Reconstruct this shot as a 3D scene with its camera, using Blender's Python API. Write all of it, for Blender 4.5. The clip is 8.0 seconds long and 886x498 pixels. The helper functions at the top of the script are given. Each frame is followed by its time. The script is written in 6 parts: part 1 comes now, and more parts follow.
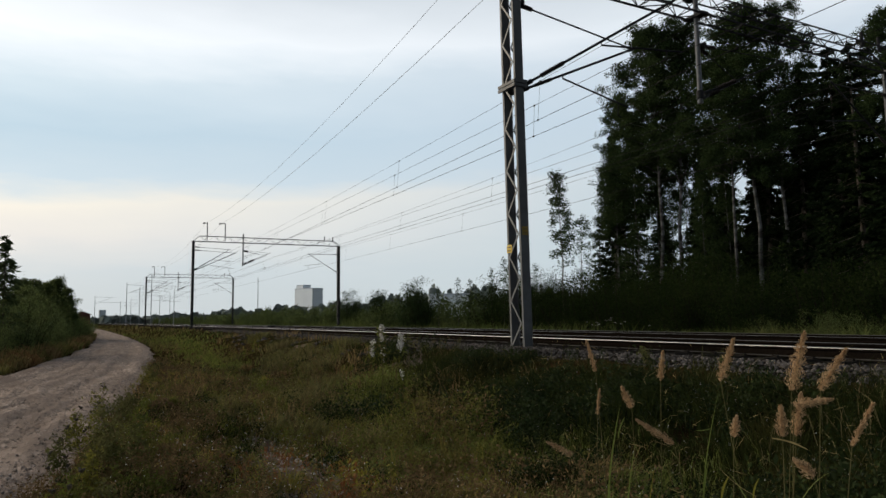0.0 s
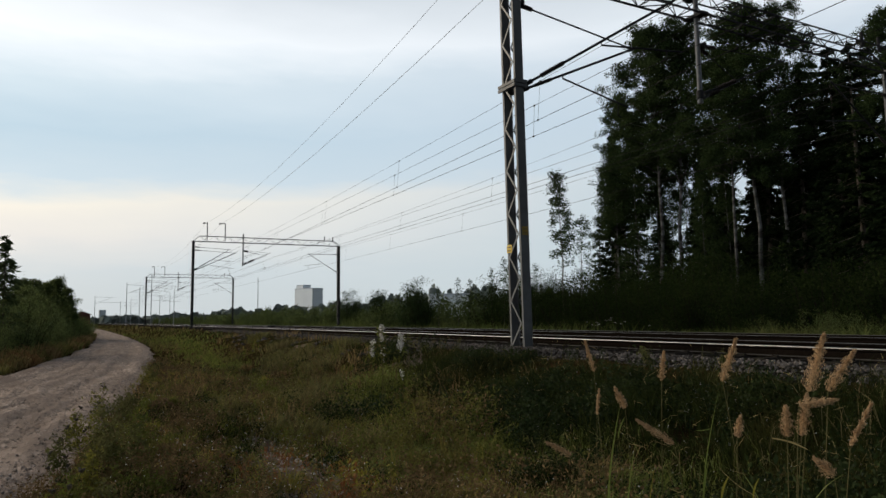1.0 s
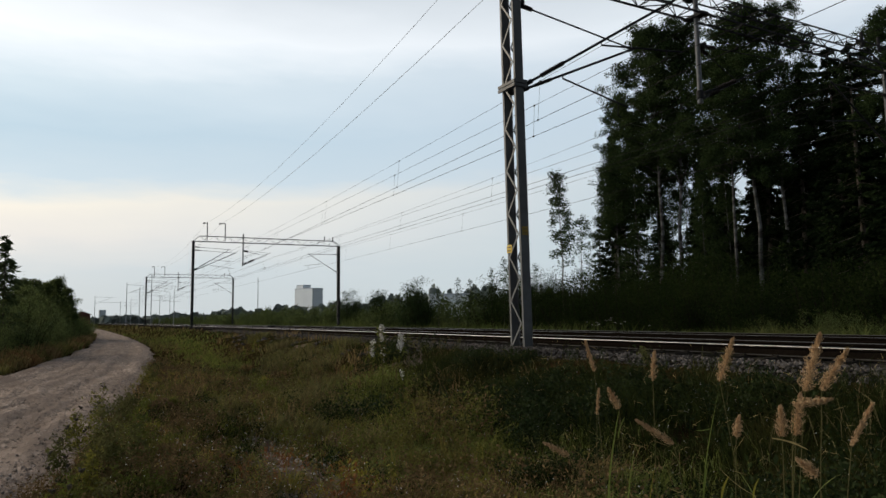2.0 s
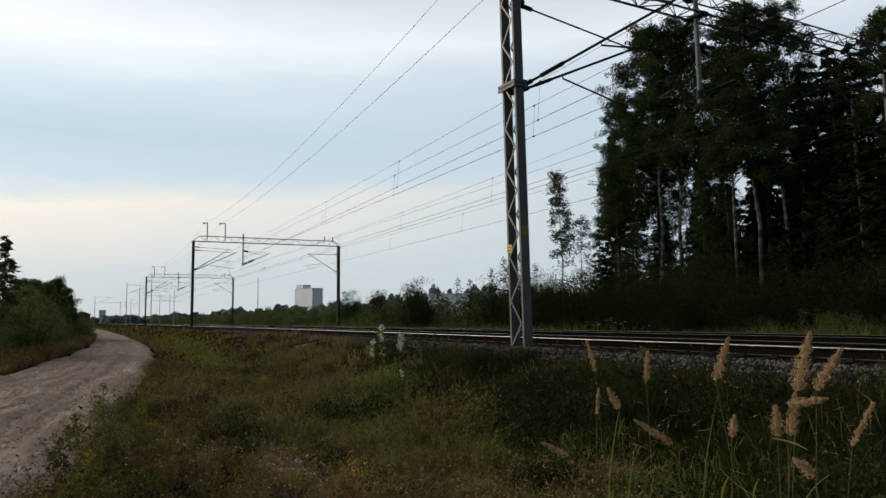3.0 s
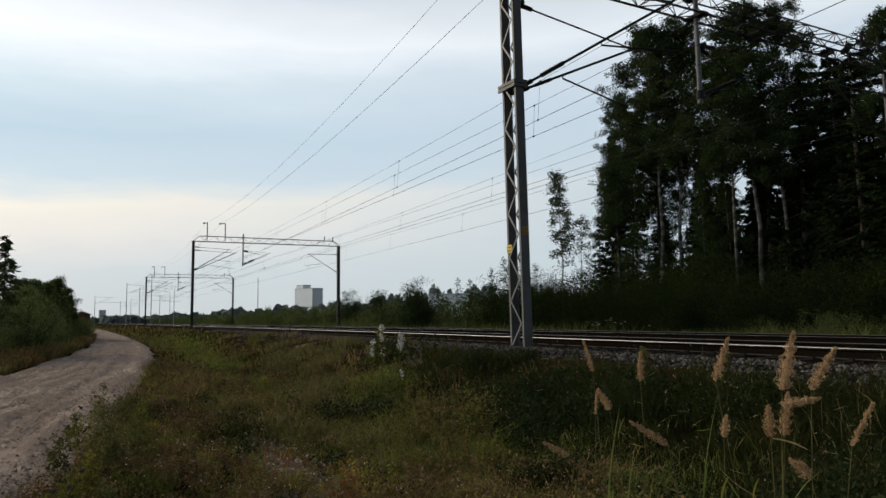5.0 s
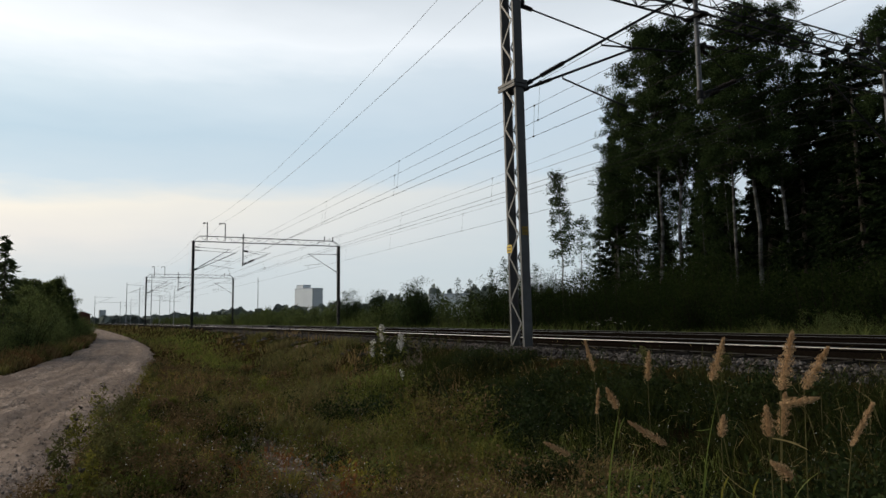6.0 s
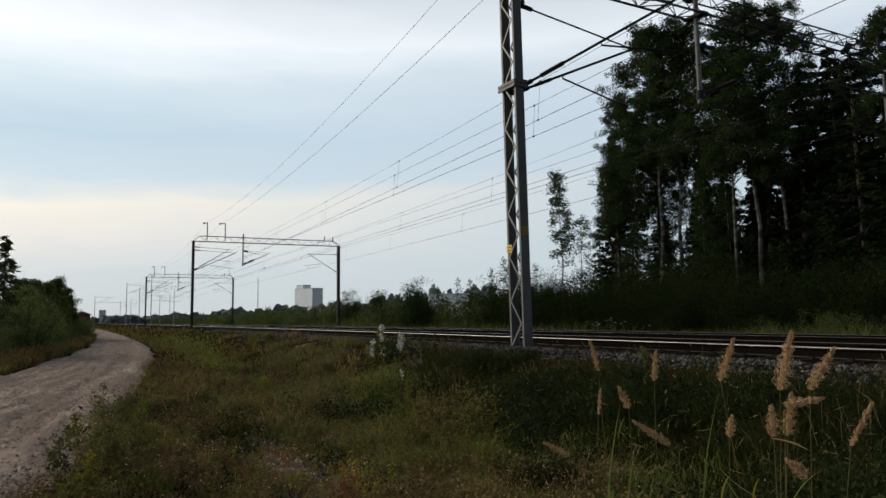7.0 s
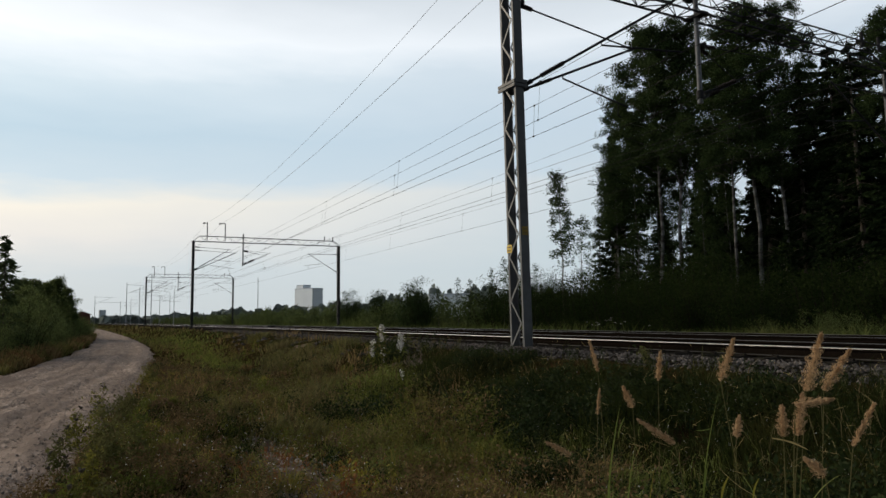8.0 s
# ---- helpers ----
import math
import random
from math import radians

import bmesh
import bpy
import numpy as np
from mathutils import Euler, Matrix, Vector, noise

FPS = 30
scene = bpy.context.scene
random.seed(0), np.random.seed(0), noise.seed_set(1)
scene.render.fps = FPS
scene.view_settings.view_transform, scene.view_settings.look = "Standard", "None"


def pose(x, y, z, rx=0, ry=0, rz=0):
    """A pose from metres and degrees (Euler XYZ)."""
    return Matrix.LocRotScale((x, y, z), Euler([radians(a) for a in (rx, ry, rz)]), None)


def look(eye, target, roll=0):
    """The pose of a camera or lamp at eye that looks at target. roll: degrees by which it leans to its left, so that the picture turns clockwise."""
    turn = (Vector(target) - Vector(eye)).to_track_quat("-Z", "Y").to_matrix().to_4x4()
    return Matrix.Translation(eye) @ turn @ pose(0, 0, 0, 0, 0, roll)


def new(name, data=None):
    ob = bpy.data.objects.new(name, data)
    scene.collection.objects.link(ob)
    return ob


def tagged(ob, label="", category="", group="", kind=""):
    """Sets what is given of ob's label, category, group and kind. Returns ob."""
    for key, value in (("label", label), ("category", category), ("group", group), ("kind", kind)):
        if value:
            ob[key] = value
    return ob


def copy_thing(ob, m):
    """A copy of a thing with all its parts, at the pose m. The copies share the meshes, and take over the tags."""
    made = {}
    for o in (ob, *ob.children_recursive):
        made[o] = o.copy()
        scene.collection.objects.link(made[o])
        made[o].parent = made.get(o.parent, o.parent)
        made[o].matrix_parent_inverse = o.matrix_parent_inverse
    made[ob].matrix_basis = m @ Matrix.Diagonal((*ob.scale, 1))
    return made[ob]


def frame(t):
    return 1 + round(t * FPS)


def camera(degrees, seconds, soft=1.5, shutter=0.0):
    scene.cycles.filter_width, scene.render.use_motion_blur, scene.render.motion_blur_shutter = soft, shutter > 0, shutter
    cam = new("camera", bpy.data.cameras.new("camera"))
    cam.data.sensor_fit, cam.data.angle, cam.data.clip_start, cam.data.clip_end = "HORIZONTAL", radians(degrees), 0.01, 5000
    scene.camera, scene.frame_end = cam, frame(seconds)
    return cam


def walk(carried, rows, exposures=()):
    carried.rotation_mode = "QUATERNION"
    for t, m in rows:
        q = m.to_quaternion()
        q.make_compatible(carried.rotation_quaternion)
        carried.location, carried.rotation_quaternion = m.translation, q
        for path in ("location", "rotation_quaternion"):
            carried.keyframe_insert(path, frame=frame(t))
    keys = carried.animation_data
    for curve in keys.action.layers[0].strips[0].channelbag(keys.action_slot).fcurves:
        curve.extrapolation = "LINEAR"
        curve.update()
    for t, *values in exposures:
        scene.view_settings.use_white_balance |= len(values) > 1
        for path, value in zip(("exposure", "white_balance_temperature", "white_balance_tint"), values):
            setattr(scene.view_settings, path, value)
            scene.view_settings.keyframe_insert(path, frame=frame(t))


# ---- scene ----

# ---- camera ----
EYE = (0.0, 0.0, 0.49)
cam = camera(65.0, 8.0)
VIEW = look(EYE, (0.4344, 0.8952, EYE[2] + 0.0991), -0.73)
walk(cam, [(0.0, VIEW), (8.0, VIEW)])

# ---- sky and sun ----
SUN_AZ, SUN_EL = radians(-38), radians(22)
GLOW_AZ, DUSK_AZ = radians(-55), radians(-20)


def build_sky():
    """An evening sky under broken stratus: blue veil, white upper layer, warm gap low in the west."""
    w = bpy.data.worlds.new("sky")
    scene.world = w
    w.use_nodes = True
    nt = w.node_tree
    N, L = nt.nodes, nt.links
    N.clear()

    def node(kind, **kw):
        n = N.new(kind)
        for k, v in kw.items():
            n.inputs[k].default_value = v
        return n

    def math_(op, a, b):
        n = N.new("ShaderNodeMath")
        n.operation = op
        n.use_clamp = False
        for i, v in enumerate((a, b)):
            if isinstance(v, (int, float)):
                n.inputs[i].default_value = v
            else:
                L.new(v, n.inputs[i])
        return n.outputs[0]

    co = N.new("ShaderNodeTexCoord").outputs["Generated"]
    sep = N.new("ShaderNodeSeparateXYZ")
    L.new(co, sep.inputs[0])
    z = sep.outputs[2]
    flat = N.new("ShaderNodeMapping")
    flat.inputs["Scale"].default_value = (1.6, 1.6, 7.0)
    L.new(co, flat.inputs[0])
    big = node("ShaderNodeTexNoise", Scale=1.3, Detail=4.0, Roughness=0.55)
    L.new(flat.outputs[0], big.inputs["Vector"])
    fine = node("ShaderNodeTexNoise", Scale=4.5, Detail=6.0, Roughness=0.6)
    L.new(flat.outputs[0], fine.inputs["Vector"])
    # warm side: towards the hidden sun
    dot = N.new("ShaderNodeVectorMath")
    dot.operation = "DOT_PRODUCT"
    dot.inputs[1].default_value = (math.sin(GLOW_AZ), math.cos(GLOW_AZ), 0.0)
    L.new(co, dot.inputs[0])
    side = N.new("ShaderNodeMapRange")
    side.inputs["From Min"].default_value, side.inputs["From Max"].default_value = -0.15, 0.75
    L.new(dot.outputs["Value"], side.inputs["Value"])
    # height of the layers, bent by the clouds
    h = math_("ADD", z, math_("MULTIPLY", math_("SUBTRACT", big.outputs[0], 0.5), 0.10))
    h = math_("ADD", h, math_("MULTIPLY", math_("SUBTRACT", fine.outputs[0], 0.5), 0.03))
    h = math_("ADD", h, math_("MULTIPLY", math_("SUBTRACT", side.outputs[0], 0.6), 0.03))

    def ramp(stops):
        r = N.new("ShaderNodeValToRGB")
        e = r.color_ramp.elements
        while len(e) < len(stops):
            e.new(0.5)
        for el, (p, c) in zip(e, stops):
            el.position, el.color = p, (*c, 1)
        L.new(h, r.inputs[0])
        return r.outputs[0]

    west = ramp([(0.0, (0.52, 0.58, 0.62)), (0.07, (0.59, 0.63, 0.66)), (0.115, (0.80, 0.75, 0.70)), (0.165, (0.93, 0.85, 0.72)),
                 (0.195, (0.60, 0.70, 0.76)), (0.25, (0.50, 0.64, 0.73)), (0.315, (0.66, 0.77, 0.83)), (0.36, (0.97, 1.0, 1.02)), (0.46, (0.72, 0.76, 0.80)), (0.60, (0.20, 0.22, 0.25)), (1.0, (0.07, 0.08, 0.10))])
    east = ramp([(0.0, (0.52, 0.59, 0.63)), (0.1, (0.52, 0.61, 0.66)), (0.165, (0.54, 0.625, 0.69)),
                 (0.195, (0.53, 0.625, 0.70)), (0.25, (0.54, 0.635, 0.72)), (0.315, (0.60, 0.68, 0.755)), (0.36, (0.73, 0.79, 0.845)), (0.46, (0.55, 0.61, 0.66)), (0.60, (0.18, 0.20, 0.23)), (1.0, (0.07, 0.08, 0.10))])
    mix = N.new("ShaderNodeMix")
    mix.data_type = "RGBA"
    L.new(side.outputs[0], mix.inputs["Factor"])
    L.new(east, mix.inputs["A"])
    L.new(west, mix.inputs["B"])
    # dusk side: the cloud dims away from the sun
    dusk = N.new("ShaderNodeMapRange")
    dusk.interpolation_type = "SMOOTHSTEP"
    for k, v in (("From Min", -0.85), ("From Max", -0.05), ("To Min", 0.24), ("To Max", 1.0)):
        dusk.inputs[k].default_value = v
    facing = N.new("ShaderNodeVectorMath")
    facing.operation = "DOT_PRODUCT"
    facing.inputs[1].default_value = (math.sin(DUSK_AZ), math.cos(DUSK_AZ), 0.0)
    L.new(co, facing.inputs[0])
    L.new(facing.outputs["Value"], dusk.inputs["Value"])
    cloud = node("ShaderNodeBackground")
    L.new(mix.outputs["Result"], cloud.inputs["Color"])
    L.new(math_("MULTIPLY", dusk.outputs[0], 1.12), cloud.inputs["Strength"])
    sky = N.new("ShaderNodeTexSky")
    sky.sky_type, sky.sun_disc = "NISHITA", False
    sky.sun_elevation, sky.sun_rotation = SUN_EL, SUN_AZ
    clear = node("ShaderNodeBackground", Strength=0.1)
    L.new(sky.outputs[0], clear.inputs["Color"])
    both = N.new("ShaderNodeMixShader")
    both.inputs[0].default_value = 0.92
    L.new(clear.outputs[0], both.inputs[1])
    L.new(cloud.outputs[0], both.inputs[2])
    L.new(both.outputs[0], N.new("ShaderNodeOutputWorld").inputs["Surface"])
    lamp = bpy.data.lights.new("sun", "SUN")
    lamp.energy, lamp.angle, lamp.color = 2.05, radians(20), (1.0, 0.84, 0.62)
    sun = new("sun", lamp)
    away = Vector((math.sin(SUN_AZ) * math.cos(SUN_EL), math.cos(SUN_AZ) * math.cos(SUN_EL), math.sin(SUN_EL)))
    sun.matrix_world = look(away * 50, (0, 0, 0))


build_sky()
scene.view_settings.exposure = 0.0

# ---- materials ----


def material(name, c1, c2, scale=8.0, rough=0.8, metal=0.0, bump=0.0, bump_scale=60.0, c3=None, patch=0.6, island=0.0, stretch=(1, 1, 1), spec=0.3, thin=0.0):
    """Two colours in fine grain, a third in large patches, relief by a finer noise, a random shade per loose piece."""
    m = bpy.data.materials.new(name)
    m.use_nodes = True
    nt = m.node_tree
    N, L = nt.nodes, nt.links
    bsdf = N["Principled BSDF"]
    bsdf.inputs["Metallic"].default_value = metal
    co = N.new("ShaderNodeTexCoord").outputs["Object"]
    mp = N.new("ShaderNodeMapping")
    mp.inputs["Scale"].default_value = stretch
    L.new(co, mp.inputs[0])

    def noisy(s, detail=4.0, r=0.6):
        n = N.new("ShaderNodeTexNoise")
        n.inputs["Scale"].default_value, n.inputs["Detail"].default_value, n.inputs["Roughness"].default_value = s, detail, r
        L.new(mp.outputs[0], n.inputs["Vector"])
        return n.outputs[0]

    def contrast(v, lo, hi):
        r = N.new("ShaderNodeMapRange")
        r.inputs["From Min"].default_value, r.inputs["From Max"].default_value = lo, hi
        L.new(v, r.inputs["Value"])
        return r.outputs[0]

    def blend(f, a, b):
        x = N.new("ShaderNodeMix")
        x.data_type = "RGBA"
        L.new(f, x.inputs["Factor"])
        for k, v in (("A", a), ("B", b)):
            if isinstance(v, tuple):
                x.inputs[k].default_value = (*v, 1)
            else:
                L.new(v, x.inputs[k])
        return x.outputs["Result"]

    grain = noisy(scale)
    col = blend(contrast(grain, 0.3, 0.7), c1, c2)
    if c3:
        col = blend(contrast(noisy(scale * 0.13, 3.0), patch - 0.12, patch + 0.12), col, c3)
    if island:
        geo = N.new("ShaderNodeNewGeometry")
        hsv = N.new("ShaderNodeHueSaturation")
        v = N.new("ShaderNodeMapRange")
        v.inputs["To Min"].default_value, v.inputs["To Max"].default_value = 1 - island, 1 + island
        L.new(geo.outputs["Random Per Island"], v.inputs["Value"])
        L.new(v.outputs[0], hsv.inputs["Value"])
        L.new(col, hsv.inputs["Color"])
        col = hsv.outputs[0]
    L.new(col, bsdf.inputs["Base Color"])
    r = N.new("ShaderNodeMapRange")
    r.inputs["To Min"].default_value, r.inputs["To Max"].default_value = max(0.02, rough - 0.12), min(1, rough + 0.12)
    L.new(grain, r.inputs["Value"])
    L.new(r.outputs[0], bsdf.inputs["Roughness"])
    bsdf.inputs["Specular IOR Level"].default_value = spec
    if thin:
        tr = N.new("ShaderNodeBsdfTranslucent")
        L.new(col, tr.inputs["Color"])
        mx = N.new("ShaderNodeMixShader")
        mx.inputs[0].default_value = thin
        L.new(bsdf.outputs[0], mx.inputs[1])
        L.new(tr.outputs[0], mx.inputs[2])
        L.new(mx.outputs[0], N["Material Output"].inputs["Surface"])
    if bump:
        b = N.new("ShaderNodeBump")
        b.inputs["Strength"].default_value, b.inputs["Distance"].default_value = bump, 0.02
        L.new(noisy(bump_scale, 5.0), b.inputs["Height"])
        L.new(b.outputs[0], bsdf.inputs["Normal"])
    return m


SOIL = material("meadow_soil", (0.022, 0.015, 0.007), (0.052, 0.036, 0.016), 3.0, 0.95, bump=0.6, bump_scale=25, c3=(0.026, 0.023, 0.007), patch=0.5, spec=0.0)
BARE = material("trodden_soil", (0.15, 0.108, 0.082), (0.31, 0.245, 0.205), 9.0, 0.95, bump=1.0, bump_scale=40, c3=(0.10, 0.072, 0.052), patch=0.55, spec=0.05)
DIRT = material("gravel_road", (0.120, 0.092, 0.077), (0.54, 0.435, 0.370), 6.0, 0.95, bump=1.0, bump_scale=26, c3=(0.25, 0.195, 0.162), patch=0.52, stretch=(2.2, 0.7, 1), spec=0.03)
STONE = material("ballast_stone", (0.055, 0.049, 0.046), (0.165, 0.152, 0.147), 9.0, 0.95, island=0.65, spec=0.0)
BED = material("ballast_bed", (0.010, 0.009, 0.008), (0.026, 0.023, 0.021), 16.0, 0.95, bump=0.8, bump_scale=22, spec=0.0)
RUST = material("rusty_rail_steel", (0.006, 0.0048, 0.004), (0.013, 0.010, 0.008), 20.0, 0.9, spec=0.0)
BRIGHT = material("polished_rail_head", (0.32, 0.315, 0.31), (0.44, 0.435, 0.43), 6.0, 0.5, metal=1.0)
DULL = material("dull_rail_head", (0.20, 0.195, 0.19), (0.30, 0.29, 0.28), 6.0, 0.5, metal=0.8)
# lighter steel for the top of the rail foot: a shine put into colour
FOOT = material("rail_foot_shine", (0.055, 0.052, 0.050), (0.10, 0.095, 0.09), 8.0, 0.6, metal=0.3, spec=0.2)
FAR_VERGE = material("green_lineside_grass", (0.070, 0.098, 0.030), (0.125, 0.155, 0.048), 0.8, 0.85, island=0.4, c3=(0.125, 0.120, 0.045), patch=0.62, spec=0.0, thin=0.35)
# darker copy of the far grass, with the forest's shade in its colour
TALL_SHADED = material("shaded_tall_grass", (0.030, 0.042, 0.013), (0.055, 0.068, 0.020), 0.5, 0.8, island=0.45, c3=(0.060, 0.062, 0.022), patch=0.58, spec=0.0, thin=0.35)
CONCRETE = material("sleeper_concrete", (0.022, 0.020, 0.018), (0.040, 0.036, 0.033), 12.0, 0.95, bump=0.3, spec=0.0)
GALV = material("weathered_galvanised_steel", (0.095, 0.101, 0.107), (0.145, 0.152, 0.160), 5.0, 0.6, metal=0.15, c3=(0.076, 0.079, 0.082), patch=0.55)
# darker copy of the galvanised steel; shade is put into its colour
GALV_DARK = material("shade_dark_steel", (0.015, 0.016, 0.017), (0.028, 0.029, 0.031), 5.0, 0.7, metal=0.1, spec=0.15)
LACE = material("bare_galvanised_strip", (0.09, 0.096, 0.10), (0.14, 0.147, 0.155), 7.0, 0.55, metal=0.2)
INSUL = material("brown_porcelain", (0.014, 0.011, 0.010), (0.024, 0.018, 0.016), 9.0, 0.5, spec=0.15)
# steel of the far masts, lightened so that haze is in its colour
HAZE_STEEL = material("haze_paled_steel", (0.24, 0.26, 0.28), (0.32, 0.34, 0.36), 2.0, 0.8, spec=0.05)
PALE_STONE = material("pale_stone_chip", (0.26, 0.24, 0.22), (0.38, 0.36, 0.33), 9.0, 0.95, island=0.4, spec=0.05)
WIRE = material("oxidised_copper_wire", (0.014, 0.014, 0.014), (0.026, 0.025, 0.024), 9.0, 0.8, spec=0.1)
CABLE = material("bare_aluminium_cable", (0.22, 0.225, 0.23), (0.30, 0.305, 0.31), 9.0, 0.6, metal=0.2)
YELLOW = material("yellow_sign_paint", (0.62, 0.42, 0.04), (0.70, 0.50, 0.07), 12.0, 0.5)
INK = material("faded_sign_ink", (0.16, 0.12, 0.04), (0.22, 0.16, 0.06), 20.0, 0.6)
BARK = material("grey_brown_bark", (0.055, 0.045, 0.038), (0.11, 0.095, 0.080), 14.0, 0.95, bump=0.8, bump_scale=30, stretch=(1, 1, 0.25))
TWIG = material("dark_shrub_twigs", (0.016, 0.014, 0.011), (0.034, 0.029, 0.023), 14.0, 0.95, stretch=(1, 1, 0.25), spec=0.0)
BIRCH = material("birch_bark", (0.125, 0.125, 0.122), (0.225, 0.225, 0.220), 7.0, 0.9, bump=0.3, c3=(0.04, 0.037, 0.034), patch=0.46, stretch=(1, 1, 2.5), spec=0.1)
LEAF = material("birch_leaves", (0.026, 0.046, 0.018), (0.050, 0.073, 0.026), 1.2, 0.75, island=0.5, c3=(0.050, 0.072, 0.026), patch=0.62, spec=0.03, thin=0.25)
NEEDLE = material("spruce_needles", (0.009, 0.016, 0.007), (0.018, 0.028, 0.011), 1.2, 0.9, island=0.4, spec=0.0)
# lighter copy of the spruce needles, with haze and light in the colour
PALE_NEEDLE = material("paled_spruce_needles", (0.058, 0.085, 0.036), (0.095, 0.125, 0.055), 1.2, 0.9, island=0.4, spec=0.03, thin=0.5)
WILLOW = material("willow_leaves", (0.014, 0.025, 0.008), (0.032, 0.046, 0.014), 1.0, 0.85, island=0.5, c3=(0.042, 0.050, 0.015), patch=0.62, spec=0.0, thin=0.2)
ALDER = material("alder_leaves", (0.066, 0.094, 0.032), (0.115, 0.142, 0.050), 1.0, 0.8, island=0.5, c3=(0.135, 0.140, 0.048), patch=0.62, spec=0.08, thin=0.5)
# leaves paled and turned bluish: the distance haze is put into the colour
FAR_LEAF = material("haze_pale_foliage", (0.125, 0.150, 0.145), (0.170, 0.195, 0.180), 0.15, 0.95, island=0.25, spec=0.0)
GRASS = material("green_grass", (0.105, 0.125, 0.021), (0.205, 0.205, 0.040), 3.5, 0.8, island=0.4, c3=(0.27, 0.215, 0.066), patch=0.56, spec=0.08, thin=0.35)
DRY = material("dry_grass", (0.20, 0.140, 0.064), (0.36, 0.262, 0.125), 3.5, 0.9, island=0.4, c3=(0.15, 0.085, 0.036), patch=0.55, spec=0.05, thin=0.35)
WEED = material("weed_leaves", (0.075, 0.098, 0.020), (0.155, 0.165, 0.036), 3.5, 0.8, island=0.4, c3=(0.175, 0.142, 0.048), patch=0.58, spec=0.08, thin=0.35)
BROWN = material("withered_plant_litter", (0.110, 0.072, 0.034), (0.230, 0.160, 0.080), 4.0, 0.95, island=0.4, spec=0.03, thin=0.2)
ROADSTONE = material("road_gravel_stone", (0.20, 0.165, 0.145), (0.42, 0.365, 0.330), 9.0, 0.95, island=0.55, spec=0.05)
ARCH = material("pale_arching_grass", (0.11, 0.108, 0.036), (0.21, 0.190, 0.076), 3.0, 0.75, island=0.45, c3=(0.24, 0.195, 0.090), patch=0.6, spec=0.12, thin=0.3)
MEADOW = material("fresh_green_meadow", (0.080, 0.098, 0.026), (0.145, 0.155, 0.045), 0.5, 0.8, island=0.5, c3=(0.17, 0.130, 0.056), patch=0.52, spec=0.03, thin=0.3)
FRESH = material("bright_ditch_grass", (0.135, 0.165, 0.036), (0.21, 0.23, 0.058), 0.4, 0.8, island=0.4, spec=0.03, thin=0.35)
DITCH = material("dark_ditch_grass", (0.020, 0.030, 0.008), (0.048, 0.060, 0.016), 3.5, 0.8, island=0.45, c3=(0.075, 0.062, 0.022), patch=0.60, spec=0.04, thin=0.35)
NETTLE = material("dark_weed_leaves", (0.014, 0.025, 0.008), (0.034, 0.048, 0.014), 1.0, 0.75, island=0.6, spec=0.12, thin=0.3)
GLOSSY = material("glossy_dark_leaves", (0.014, 0.028, 0.010), (0.034, 0.054, 0.018), 2.0, 0.5, island=0.45, spec=0.06, thin=0.2)
OLIVE = material("dull_olive_herb_leaves", (0.085, 0.094, 0.032), (0.170, 0.168, 0.062), 4.5, 0.85, island=0.35, c3=(0.120, 0.078, 0.040), patch=0.56, spec=0.05, thin=0.25)
RUSSET = material("russet_withered_leaves", (0.120, 0.078, 0.044), (0.250, 0.170, 0.102), 4.5, 0.9, island=0.35, c3=(0.085, 0.070, 0.030), patch=0.58, spec=0.03, thin=0.2)
OCHRE = material("faded_ochre_paint", (0.26, 0.17, 0.03), (0.33, 0.22, 0.045), 12.0, 0.6)
RED_WEED = material("reddened_weed_leaves", (0.20, 0.075, 0.025), (0.34, 0.145, 0.045), 2.0, 0.7, island=0.4, thin=0.35)
STRAW = material("dry_straw_blade", (0.42, 0.31, 0.12), (0.56, 0.43, 0.19), 12.0, 0.7, island=0.2, thin=0.35)
YELLOW_HERB = material("yellow_green_herb_leaves", (0.13, 0.135, 0.026), (0.22, 0.20, 0.045), 2.0, 0.75, island=0.45, spec=0.08, thin=0.35)
YELLOW_LEAF = material("yellowing_leaves", (0.22, 0.22, 0.03), (0.36, 0.30, 0.05), 2.0, 0.7, island=0.3, thin=0.4)
FLUFF = material("white_seed_fluff", (0.66, 0.64, 0.62), (0.84, 0.82, 0.80), 20.0, 0.95, island=0.2, thin=0.3)
REED_STEM = material("reed_grass_stem", (0.085, 0.080, 0.028), (0.14, 0.125, 0.050), 10.0, 0.7, stretch=(1, 1, 0.2), spec=0.1)
REED_LEAF = material("reed_grass_blade", (0.13, 0.175, 0.032), (0.24, 0.27, 0.065), 6.0, 0.55, island=0.4, thin=0.45)
PANICLE = material("straw_panicle", (0.43, 0.285, 0.16), (0.63, 0.45, 0.265), 30.0, 0.9, island=0.4, spec=0.05, thin=0.3)
WALL_PALE = material("white_painted_cladding", (0.80, 0.86, 0.92), (0.86, 0.92, 0.97), 0.05, 0.9, spec=0.1)
WALL_BAND = material("grey_blue_cladding", (0.60, 0.66, 0.71), (0.66, 0.72, 0.77), 0.05, 0.9, spec=0.1)
RED_BRICK = material("dark_red_brick", (0.085, 0.040, 0.035), (0.13, 0.062, 0.05), 0.8, 0.95, spec=0.05)

# ---- building tools ----


